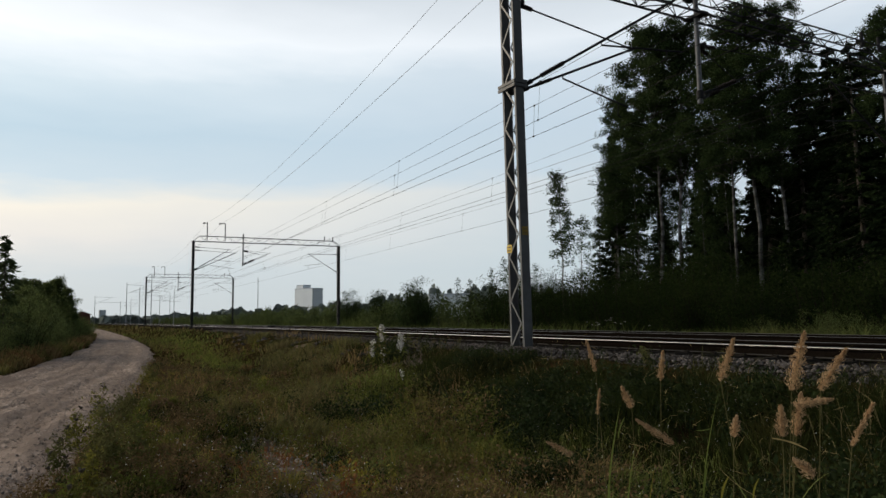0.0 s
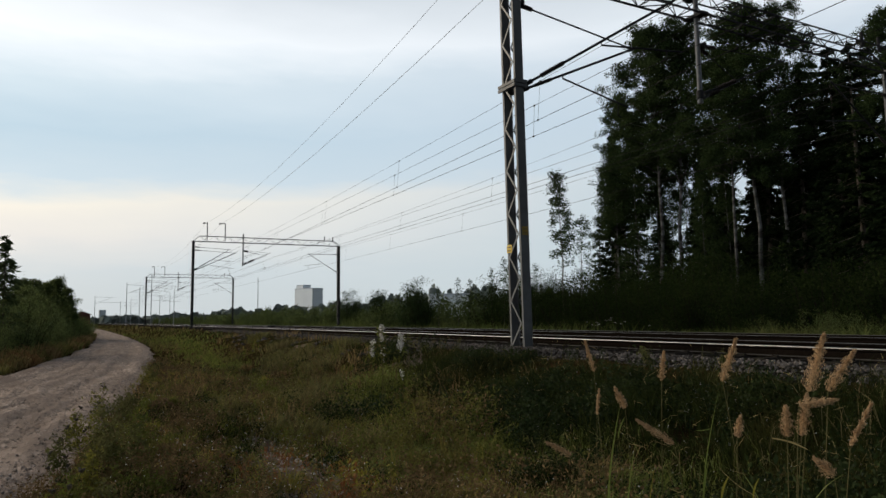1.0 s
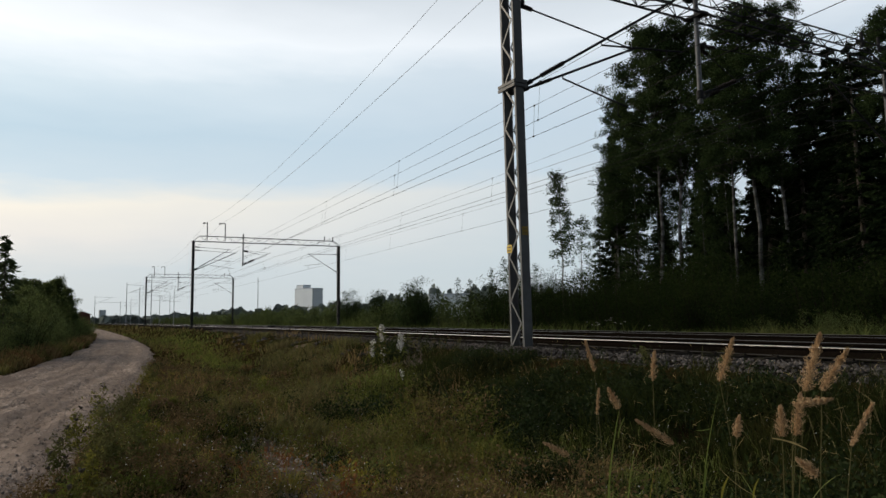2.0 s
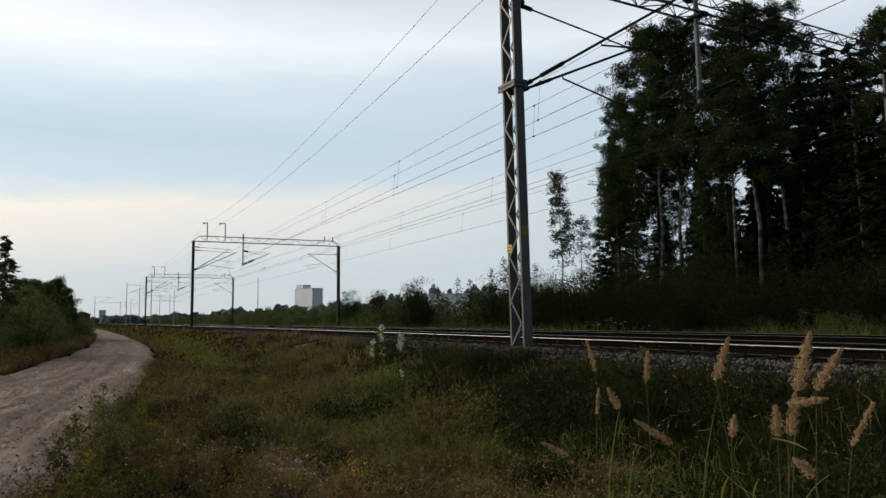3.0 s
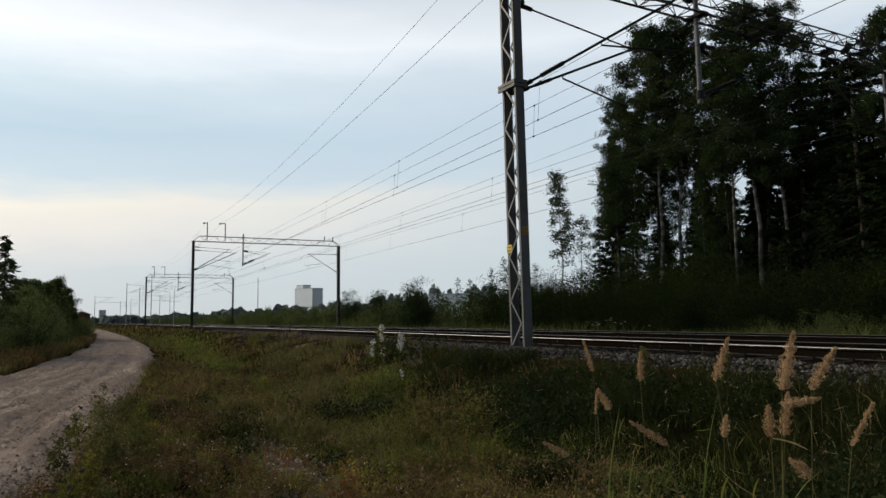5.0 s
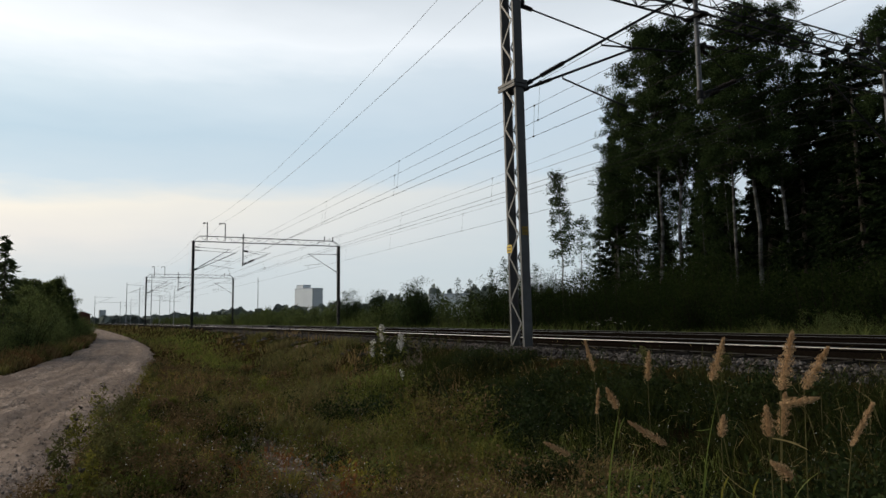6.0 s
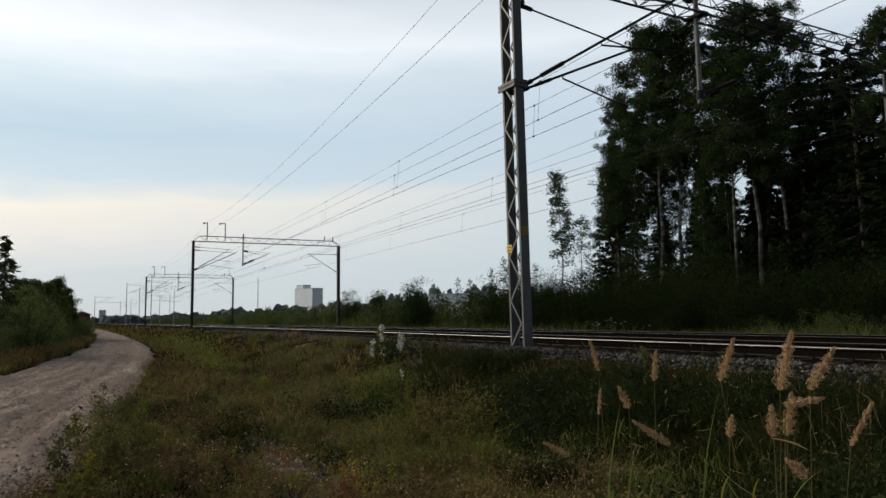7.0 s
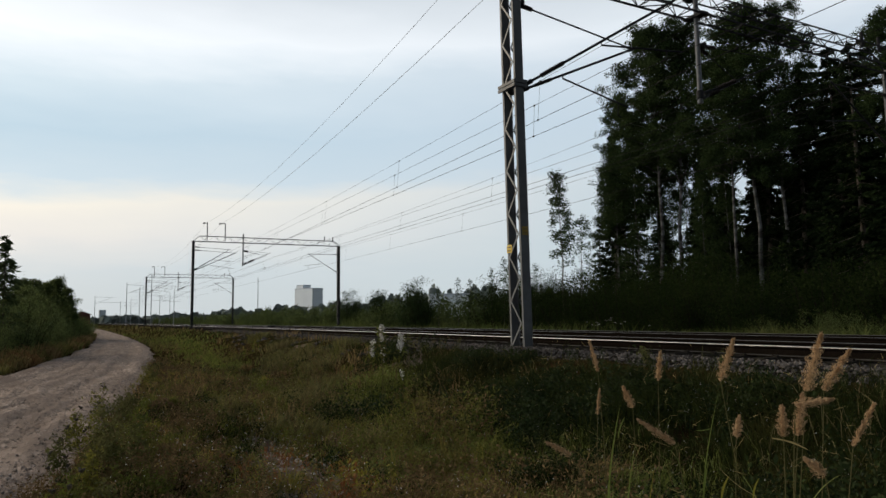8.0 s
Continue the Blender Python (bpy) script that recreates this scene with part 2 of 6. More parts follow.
class Geo:
    """Collects tubes, bars and prisms, and links them as one mesh object."""

    def __init__(self):
        self.v, self.f, self.k = [], [], []

    def add(self, verts, faces, slot=0):
        n = len(self.v)
        self.v += [tuple(p) for p in verts]
        self.f += [tuple(i + n for i in f) for f in faces]
        self.k += [slot] * len(faces)
        return self

    def tube(self, pts, radii, sides=6, slot=0, caps=True):
        pts = [Vector(p) for p in pts]
        if not isinstance(radii, (list, tuple)):
            radii = [radii] * len(pts)
        verts, faces = [], []
        n = len(pts)
        ref = None
        for i, p in enumerate(pts):
            d = (pts[min(i + 1, n - 1)] - pts[max(i - 1, 0)]).normalized()
            if ref is None:
                ref = d.orthogonal().normalized()
            ref = (ref - d * ref.dot(d)).normalized()
            b = d.cross(ref)
            for j in range(sides):
                a = 2 * math.pi * j / sides
                verts.append(p + (ref * math.cos(a) + b * math.sin(a)) * radii[i])
        for i in range(n - 1):
            for j in range(sides):
                k = (j + 1) % sides
                faces.append((i * sides + j, i * sides + k, (i + 1) * sides + k, (i + 1) * sides + j))
        if caps:
            faces.append(tuple(reversed(range(sides))))
            faces.append(tuple((n - 1) * sides + j for j in range(sides)))
        return self.add(verts, faces, slot)

    def bar(self, p, q, w, t, up=(0, 0, 1), slot=0):
        """A straight bar of rectangular section, w along `up` crosswise, t thick."""
        p, q, up = Vector(p), Vector(q), Vector(up)
        d = (q - p).normalized()
        a = (up - d * up.dot(d))
        a = (a if a.length > 1e-4 else d.orthogonal()).normalized()
        b = d.cross(a)
        vs = [c + a * (w / 2 * i) + b * (t / 2 * j) for c in (p, q) for i, j in ((-1, -1), (1, -1), (1, 1), (-1, 1))]
        return self.add(vs, [(3, 2, 1, 0), (4, 5, 6, 7), (0, 1, 5, 4), (1, 2, 6, 5), (2, 3, 7, 6), (3, 0, 4, 7)], slot)

    def prism(self, outline, m, length, slot=0):
        """An outline in x, y, pushed along z by length, placed by the matrix m."""
        n = len(outline)
        vs = [m @ Vector((x, y, z)) for z in (0, length) for x, y in outline]
        fs = [tuple(reversed(range(n))), tuple(range(n, 2 * n))]
        fs += [(i, (i + 1) % n, n + (i + 1) % n, n + i) for i in range(n)]
        return self.add(vs, fs, slot)

    def box(self, c, s, slot=0, rz=0.0):
        x, y, z = (a / 2 for a in s)
        m = Matrix.Translation(c) @ Matrix.Rotation(rz, 4, "Z")
        return self.prism([(-x, -y), (x, -y), (x, y), (-x, y)], m @ Matrix.Translation((0, 0, -z)), 2 * z, slot)

    def make(self, name, mats, parent=None, label="", smooth=False):
        me = bpy.data.meshes.new(name)
        me.from_pydata(self.v, [], self.f)
        return finish(me, name, mats, parent, label, smooth, self.k)


def finish(me, name, mats, parent=None, label="", smooth=False, slots=None):
    for m in mats if isinstance(mats, (list, tuple)) else (mats,):
        me.materials.append(m)
    if slots is not None and any(slots):
        me.polygons.foreach_set("material_index", slots)
    if smooth:
        me.polygons.foreach_set("use_smooth", [True] * len(me.polygons))
    me.update()
    ob = new(name, me)
    ob.parent = parent
    if label:
        ob["label"] = label
    return ob


def cloud_mesh(name, V, F, mats, parent=None, label=""):
    """One mesh object out of arrays: V (n, 3), F (m, 3) or (m, 4)."""
    me = bpy.data.meshes.new(name)
    V, F = np.asarray(V, np.float32), np.asarray(F, np.int32)
    k = F.shape[1]
    me.vertices.add(len(V))
    me.vertices.foreach_set("co", V.ravel())
    me.loops.add(F.size)
    me.loops.foreach_set("vertex_index", F.ravel())
    me.polygons.add(len(F))
    me.polygons.foreach_set("loop_start", np.arange(len(F), dtype=np.int32) * k)
    me.update(calc_edges=True)
    return finish(me, name, mats, parent, label)


def thing(name, m, label, category, group="", kind=""):
    e = new(name)
    e.empty_display_size = 0.2
    e.matrix_world = m
    return tagged(e, label, category, group, kind)


def unit(v):
    return v / np.maximum(np.linalg.norm(v, axis=1, keepdims=True), 1e-6)


def leaves(rng, centres, length, width, along=None, spread=1.0):
    """Folded four-point leaves at the centres; `along` leads their long axis."""
    n = len(centres)
    d = rng.normal(size=(n, 3)) * spread
    if along is not None:
        d = d + along
    d = unit(d)
    a = unit(np.cross(d, rng.normal(size=(n, 3))))
    nrm = np.cross(d, a)
    s = rng.uniform(0.65, 1.25, (n, 1))
    L, W = length * s, width * s
    V = np.stack([centres - d * L / 2, centres + a * W / 2 + nrm * W * 0.2, centres + d * L / 2, centres - a * W / 2 + nrm * W * 0.2], 1)
    return V.reshape(-1, 3), np.arange(4 * n).reshape(n, 4)


def scatter(V, F, pos, yaw, size, lean=None):
    """Many turned and sized copies of one small shape, as joined arrays."""
    V, F = np.asarray(V, float), np.asarray(F, int)
    c, s = np.cos(yaw)[:, None], np.sin(yaw)[:, None]
    x = (V[None, :, 0] * c - V[None, :, 1] * s) * size[:, None]
    y = (V[None, :, 0] * s + V[None, :, 1] * c) * size[:, None]
    z = V[None, :, 2] * size[:, None]
    if lean is not None:
        x, y = x + lean[:, :1] * z, y + lean[:, 1:] * z
    out = np.stack([x, y, z], 2) + pos[:, None, :]
    return out.reshape(-1, 3), (F[None] + (np.arange(len(pos)) * len(V))[:, None, None]).reshape(-1, F.shape[1])


def join(*pairs):
    Vs, Fs, n = [], [], 0
    for V, F in pairs:
        Vs.append(V)
        Fs.append(F + n)
        n += len(V)
    return np.concatenate(Vs), np.concatenate(Fs)


# ---- plan of the line: s runs along the masts, d across from them, on a wide left-hand curve ----
RADIUS, MAST_X, MAST_Y = 3952.0, 7.448, 11.83
RAIL_D, GAUGE, TRACK = 2.03, 1.524, 4.23


def at(s, d, z=0.0):
    a = s / RADIUS
    return Vector((MAST_X - RADIUS + (RADIUS + d) * math.cos(a), MAST_Y + (RADIUS + d) * math.sin(a), z))


def line_pose(s, d, z=0.0):
    return Matrix.Translation(at(s, d, z)) @ Matrix.Rotation(s / RADIUS, 4, "Z")


def across(x, y):
    """The distance d from the mast line, for arrays of places."""
    return np.hypot(np.asarray(x) - MAST_X + RADIUS, np.asarray(y) - MAST_Y) - RADIUS


ROAD_Y = [-60, 2, 6.7, 9.2, 13.2, 21.5, 32, 48, 74, 123, 207, 300]
ROAD_R = [-6.0, -1.25, -0.5, -0.18, 0.3, 1.14, 1.97, 2.45, 2.2, 0.8, -2.04, -8.0]
ROAD_W = [4.2, 4.1, 4.1, 4.1, 4.1, 4.0, 3.8, 3.3, 2.9, 2.8, 2.8, 2.8]


def waves(x, y):
    """Uneven meadow ground, a few centimetres high."""
    lumpy = 0.045 * np.sin(4.3 * x + 1.9 * np.sin(1.3 * y)) * np.sin(3.1 * y + 1.7 * np.sin(1.9 * x))
    return lumpy + (0.035 * np.sin(1.7 * x + 0.9 * y + 0.4) + 0.03 * np.sin(-1.1 * x + 2.3 * y) + 0.02 * np.sin(4.1 * x - 3.3 * y + 1.0)
            + 0.015 * np.sin(6.7 * x + 5.1 * y))


PROFILE_D = [-4000, -60, -20, -12, -9.5, -7.4, -5.6, -4.2, -3.2, -1.9, -0.8, 0.2, 1.2, 8.9, 9.9, 12.5, 16, 60, 4000]
PROFILE_Z = [-1.0, -0.9, -0.75, -0.92, -0.95, -0.92, -1.0, -1.12, -1.08, -0.72, -0.36, -0.26, -0.3, -0.3, -0.4, -0.75, -0.65, -0.4, 0.0]


def ground_z(x, y):
    x, y = np.asarray(x, float), np.asarray(y, float)
    d = across(x, y)
    z = np.interp(d, PROFILE_D, PROFILE_Z)
    rough = np.where((d > 0.0) & (d < 9.6), 0.15, 1.0)
    z = z + waves(x, y) * rough
    r = np.interp(y, ROAD_Y, ROAD_R)
    w = np.interp(y, ROAD_Y, ROAD_W)
    off = np.maximum(x - r, r - w - x)
    on = np.clip(1 - off / 0.5, 0, 1)
    return z * (1 - on) + (-1.02) * on


def steps(lo, hi, step, far, n):
    mid = np.arange(lo, hi + step / 2, step)
    out = np.geomspace(step * 1.5, far, n)
    return np.concatenate([lo - out[::-1], mid, hi + out])


def build_ground():
    xs, ys = steps(-9, 14, 0.25, 4500, 60), steps(0, 45, 0.35, 4500, 70)
    X, Y = np.meshgrid(xs, ys)
    V = np.stack([X, Y, ground_z(X, Y)], 2).reshape(-1, 3)
    i = np.arange(len(ys) - 1)[:, None] * len(xs) + np.arange(len(xs) - 1)[None]
    F = np.stack([i, i + 1, i + 1 + len(xs), i + len(xs)], 2).reshape(-1, 4)
    g = cloud_mesh("ground", V, F, SOIL)
    g.data.polygons.foreach_set("use_smooth", [True] * len(g.data.polygons))
    tagged(g, "uneven brown-green meadow soil beside the railway line", "ground", kind="structure")


def road_surface(Y, U):
    """Place and height on the road, at a distance along it and a share of its width from the line's side."""
    r = np.interp(Y, ROAD_Y, ROAD_R) + 0.05 * np.sin(Y * 0.9) + 0.04 * np.sin(Y * 2.3 + 1)
    w = np.interp(Y, ROAD_Y, ROAD_W) + 0.15 * np.sin(Y * 0.6 + 2)
    X = r - w * U
    ruts = -0.05 * (np.exp(-((U - 0.27) / 0.09) ** 2) + np.exp(-((U - 0.73) / 0.09) ** 2)) - 0.10 * np.clip(np.abs(U - 0.5) * 2 - 0.85, 0, 1) / 0.15
    Z = -0.93 + ruts + 0.006 * np.sin(3.1 * X + 1.3 * Y) + 0.005 * np.sin(5.7 * X - 2.2 * Y + np.sin(Y)) + 0.007 * np.sin(11 * X + 3.0 * np.sin(0.8 * Y))
    return X, Z


def build_road():
    ys = np.concatenate([np.linspace(-60, 0, 25), np.arange(0.5, 60, 0.2), np.linspace(61, 300, 90)])
    us = np.linspace(0, 1, 61)
    Y, U = np.meshgrid(ys, us, indexing="ij")
    X, Z = road_surface(Y, U)
    loose = np.random.default_rng(77).normal(size=Z.shape) * 0.015
    Z = Z + loose * (0.4 + 0.6 * np.sin(U * 40 + np.sin(Y * 0.5)) ** 2)
    Z = Z + 0.010 * np.sin(U * 55 + 1.5 * np.sin(Y * 0.35)) + 0.008 * np.sin(U * 23 - Y * 0.6) * np.sin(Y * 1.1 + 4 * U)
    n = len(us)
    V = np.stack([X, Y, Z], 2).reshape(-1, 3)
    i = np.arange(len(ys) - 1)[:, None] * n + np.arange(n - 1)[None]
    F = np.stack([i, i + n, i + n + 1, i + 1], 2).reshape(-1, 4)
    g = cloud_mesh("road", V, F, DIRT)
    g.data.polygons.foreach_set("use_smooth", [True] * len(g.data.polygons))
    tagged(g, "rutted pinkish-grey gravel track beside the railway", "road", kind="structure")


build_ground()
build_road()

# ---- railway ----
RAIL_OUTLINE = [(-0.075, -0.172), (0.075, -0.172), (0.075, -0.158), (0.02, -0.145), (0.009, -0.125), (0.009, -0.055), (0.036, -0.040),
                (0.0365, -0.013), (0.033, -0.006), (0.022, 0.0), (-0.022, 0.0), (-0.033, -0.006), (-0.0365, -0.013), (-0.037, -0.040), (-0.009, -0.055), (-0.009, -0.125), (-0.02, -0.145), (-0.075, -0.158)]


def build_rail(d, parent, head, words):
    ss = np.concatenate([np.arange(-70, 60, 2.5), np.arange(60, 420, 6.0)])
    n = len(RAIL_OUTLINE)
    vs, fs, ks = [], [], []
    for s in ss:
        m = line_pose(s, d)
        vs += [m @ Vector((x, 0, z)) for x, z in RAIL_OUTLINE]
    for i in range(len(ss) - 1):
        for j in range(n):
            k = (j + 1) % n
            fs.append((i * n + j, i * n + k, (i + 1) * n + k, (i + 1) * n + j))
            # slot 2 paints the shine on the foot's top faces
            ks.append(1 if j in (8, 9, 10) or (j == 11 and head is BRIGHT) else 2 if j in (2, 16) else 0)
    g = Geo()
    g.v, g.f, g.k = vs, fs, ks
    return g.make("rail", [RUST, head, FOOT], parent, words)


def sleeper_mesh():
    g = Geo()
    out = [(-0.15, 0), (0.15, 0), (0.11, 0.2), (-0.11, 0.2)]
    m = Matrix.Translation((-1.25, 0, -0.372)) @ Matrix(((0, 0, 1, 0), (1, 0, 0, 0), (0, 1, 0, 0), (0, 0, 0, 1)))
    g.prism(out, m, 2.5)
    for x in (-0.762, 0.762):
        for e in (-0.11, 0.11):
            g.box((x + e, 0, -0.16), (0.05, 0.09, 0.035))
    me = bpy.data.meshes.new("sleeper")
    me.from_pydata(g.v, [], g.f)
    me.materials.append(CONCRETE)
    return me


def build_track(d, words):
    t = thing("railway_track", line_pose(0, d), words, "railway track", "tracks of the double line")
    inv = t.matrix_world.inverted()
    for e in (-GAUGE / 2, GAUGE / 2):
        first = d < 4 and e < 0
        r = build_rail(d + e, t, BRIGHT if first else DULL, "rusty rail with a brightly polished running surface" if first else "rusty rail with a dull worn running surface")
        r.matrix_parent_inverse = inv
    me = sleeper_mesh()
    for i in range(-30, 110):
        o = new("sleeper", me)
        o.parent = t
        o.matrix_parent_inverse = inv
        o.matrix_basis = line_pose(i * 0.61, d)
    return t


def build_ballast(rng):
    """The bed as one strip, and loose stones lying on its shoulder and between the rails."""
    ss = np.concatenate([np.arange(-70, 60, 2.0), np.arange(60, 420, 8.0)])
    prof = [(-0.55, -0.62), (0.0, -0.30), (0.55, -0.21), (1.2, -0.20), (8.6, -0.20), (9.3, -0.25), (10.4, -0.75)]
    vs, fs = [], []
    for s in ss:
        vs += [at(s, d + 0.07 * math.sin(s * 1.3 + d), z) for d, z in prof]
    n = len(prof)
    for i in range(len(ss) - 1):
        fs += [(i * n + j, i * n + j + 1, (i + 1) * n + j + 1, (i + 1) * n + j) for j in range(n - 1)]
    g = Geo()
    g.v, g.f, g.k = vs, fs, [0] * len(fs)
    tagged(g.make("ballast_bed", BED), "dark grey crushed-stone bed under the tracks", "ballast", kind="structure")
    octa = np.array([(1, 0, 0), (0, 1, 0), (-1, 0, 0), (0, -1, 0), (0.1, 0.1, 0.8), (0, 0, -0.7)], float)
    tri = np.array([(0, 1, 4), (1, 2, 4), (2, 3, 4), (3, 0, 4), (1, 0, 5), (2, 1, 5), (3, 2, 5), (0, 3, 5)])
    n = 21000
    s = -14 + 60 * rng.random(n) ** 1.5
    d = np.where(rng.random(n) < 0.93, -0.6 + 1.9 * rng.random(n) ** 1.2, rng.uniform(1.4, 9.2, n))
    z = np.interp(d, [p[0] for p in prof], [p[1] for p in prof])
    x, y = MAST_X + d - s * s / (2 * RADIUS), MAST_Y + s
    V, F = scatter(octa, tri, np.stack([x, y, z + 0.012], 1), rng.uniform(0, 6.3, n), np.where(d < 1.8, rng.uniform(0.016, 0.040, n), rng.uniform(0.012, 0.026, n)))
    V = V + rng.normal(size=V.shape) * 0.007
    tagged(cloud_mesh("ballast_stones", V, F, STONE), "loose grey crushed ballast stones on the track shoulder", "ballast", kind="stuff")


BEAM_H, SPAN, BEAM_T, BEAM_W = 8.0, 13.8, 0.50, 0.46
CH_W, CH_Y = 0.20, 0.40


def channel(g, x, y, face, z1):
    """A rolled channel standing upright: web across the line, flanges turned inwards."""
    w, f, t = CH_W / 2, 0.055, 0.010
    out = [(-w, 0), (w, 0), (w, f), (w - t, f), (w - t, t), (-w + t, t), (-w + t, f), (-w, f)]
    m = Matrix.Translation((x, y, 0)) @ (Matrix.Identity(4) if face < 0 else Matrix.Rotation(math.pi, 4, "Z"))
    g.prism(out, m, z1)


def lace_mesh(lean):
    g = Geo()
    b = CH_Y / 2 - 0.03
    g.bar((0, -b * lean, 0), (0, b * lean, 0.44), 0.042, 0.008, up=(0, 1, 0))
    me = bpy.data.meshes.new("lacing_bar")
    me.from_pydata(g.v, [], g.f)
    me.materials.append(LACE)
    return me


LACES = {}


def column(parent, x, lean=0.0, extra=0.0, steel=None):
    if not LACES:
        LACES.update({1: lace_mesh(1), -1: lace_mesh(-1)})
    g = Geo()
    channel(g, x, -CH_Y / 2 - 0.04, -1, BEAM_H - 0.16 + extra)
    channel(g, x, CH_Y / 2 + 0.04, 1, BEAM_H - 0.16 + extra)
    c = g.make("column", steel or GALV, parent)
    for side in (-1, 1):
        for i in range(18):
            o = new("lacing_bar", LACES[1 if i % 2 else -1])
            o.parent = c
            o.location = (x + side * (CH_W / 2 + 0.004), 0, 0.02 + i * 0.44)
    p = Geo()
    p.box((x, 0, -0.42), (0.42, 0.66, 0.30))
    p.box((x, 0, -0.72), (0.6, 0.85, 0.40))
    p.make("footing", CONCRETE, c, "grey concrete footing block")
    cap = Geo()
    cap.box((x, 0, BEAM_H - 0.16 + extra), (CH_W + 0.06, CH_Y + 0.14, 0.02))
    cap.make("end_plate", GALV_DARK, c)
    c.rotation_euler = (0, lean, 0)
    return c


def beam(parent):
    g = Geo()
    y = BEAM_W / 2
    zb, zt = BEAM_H - 0.12, BEAM_H - 0.12 + BEAM_T
    for e in (-y, y):
        g.bar((-0.1, e, zb), (SPAN + 0.1, e, zb), 0.040, 0.040)
        g.bar((0.55, e, zt), (SPAN - 0.55, e, zt), 0.032, 0.032)
        g.bar((-0.08, e, zb), (0.56, e, zt), 0.040, 0.040)
        g.bar((SPAN + 0.08, e, zb), (SPAN - 0.56, e, zt), 0.040, 0.040)
    b = g.make("beam", GALV_DARK, parent)
    n = 20
    xs = np.linspace(0.55, SPAN - 0.55, n + 1)
    for e in (-y, y):
        h = Geo()
        for i in range(n):
            lo, hi = (zb, zt) if i % 2 else (zt, zb)
            h.bar((xs[i], e, lo), (xs[i + 1], e, hi), 0.017, 0.017)
        h.make("side_lattice", GALV_DARK, b)
    for z in (zb, zt):
        h = Geo()
        for i in range(n):
            a = y if i % 2 else -y
            h.bar((xs[i], a, z), (xs[i + 1], -a, z), 0.022, 0.016)
            h.bar((xs[i], -y, z), (xs[i], y, z), 0.022, 0.016)
        h.make("flat_lattice", GALV_DARK, b)
    return b


def insulator(p, q, parent, size=1.0):
    """A rod with porcelain sheds between two points."""
    p, q = Vector(p), Vector(q)
    g = Geo()
    g.tube([p, q], 0.040 * size, 8)
    n = 11
    for i in range(n):
        c = p.lerp(q, (i + 0.7) / (n + 0.4))
        d = (q - p).normalized() * 0.012
        g.tube([c - d, c, c + d], [0.046 * size, 0.056 * size, 0.046 * size], 10)
    return g.make("insulator", INSUL, parent, "dark brown ribbed porcelain insulator")


def cantilever(parent, x0, out, low, high, tip, contact, sway=0.0, big=True, thick=1.0, root=0.52):
    """A swivelling bracket: main tube to the messenger, top tie, registration tube and steady arm.
    x0: where it is hung; out: +1 or -1 across the line; low, high: heights of its hinges; tip: (reach, height); contact: (reach, height)."""
    def p(r, z):
        k = r / max(tip[0], 0.1)
        return Vector((x0 + out * r, sway * k, z))

    a, b = p(0.12, low), p(*tip)
    dirn = (b - a).normalized()
    g = Geo()
    g.tube([a + dirn * 0.95, b + dirn * 0.12], 0.028 * thick, 8)
    g.tube([a, a + dirn * 0.20, a + dirn * 0.22, a + dirn * 0.48], [0.05, 0.05, 0.028, 0.028], 8)
    c = g.make("cantilever", GALV_DARK, parent)
    insulator(a + dirn * 0.42, a + dirn * 0.98, c, 1.0 if low > 5.3 or not big else 0.75)
    t0 = p(0.12, high)
    td = (b - t0).normalized()
    g = Geo()
    g.tube([t0 + td * 0.34, b], 0.019 * thick, 6)
    g.make("top_tie", GALV_DARK, c)
    insulator(t0, t0 + td * 0.36, c, 0.9)
    j = a.lerp(b, root)
    e = p(contact[0] + 0.35, contact[1] + 0.28)
    if not big:
        j, e = p(0.06, contact[1] + 0.16), p(contact[0] + 0.45, contact[1] + 0.12)
    g = Geo()
    g.tube([j, j + Vector((0, 0, -0.08 if big else 0.0)), e], 0.02 * thick, 6)
    g.make("registration_tube", GALV_DARK, c)
    s0 = j.lerp(e, 0.80)
    s1 = p(contact[0], contact[1])
    g = Geo()
    g.tube([s0, s0 + Vector((0, 0, -0.16)), s1 + Vector((out * -0.1, 0, 0.06)), s1], 0.012, 6)
    g.make("steady_arm", GALV_DARK, c)
    h = Geo()
    if big:
        h.bar((x0 - out * 0.235, -0.27, low), (x0 - out * 0.235, 0.33, low), 0.06, 0.03)
        h.bar((x0 - out * 0.24, -0.265, low), (x0 + out * 0.06, -0.265, low), 0.06, 0.025)
        h.bar((x0 + out * 0.02, -0.27, low), (x0 + out * 0.02, 0.27, low), 0.09, 0.10)
    else:
        h.tube([(x0, 0, low - 0.05), (x0, 0, low + 0.05)], 0.085, 10)
    h.make("hinge_bracket", GALV if big else GALV_DARK, c, "grey steel bracket" if big else "")
    h = Geo()
    h.box((x0 + out * 0.1, 0, high), (0.08, 0.30, 0.08))
    h.make("tie_hinge", GALV_DARK, c)
    return c


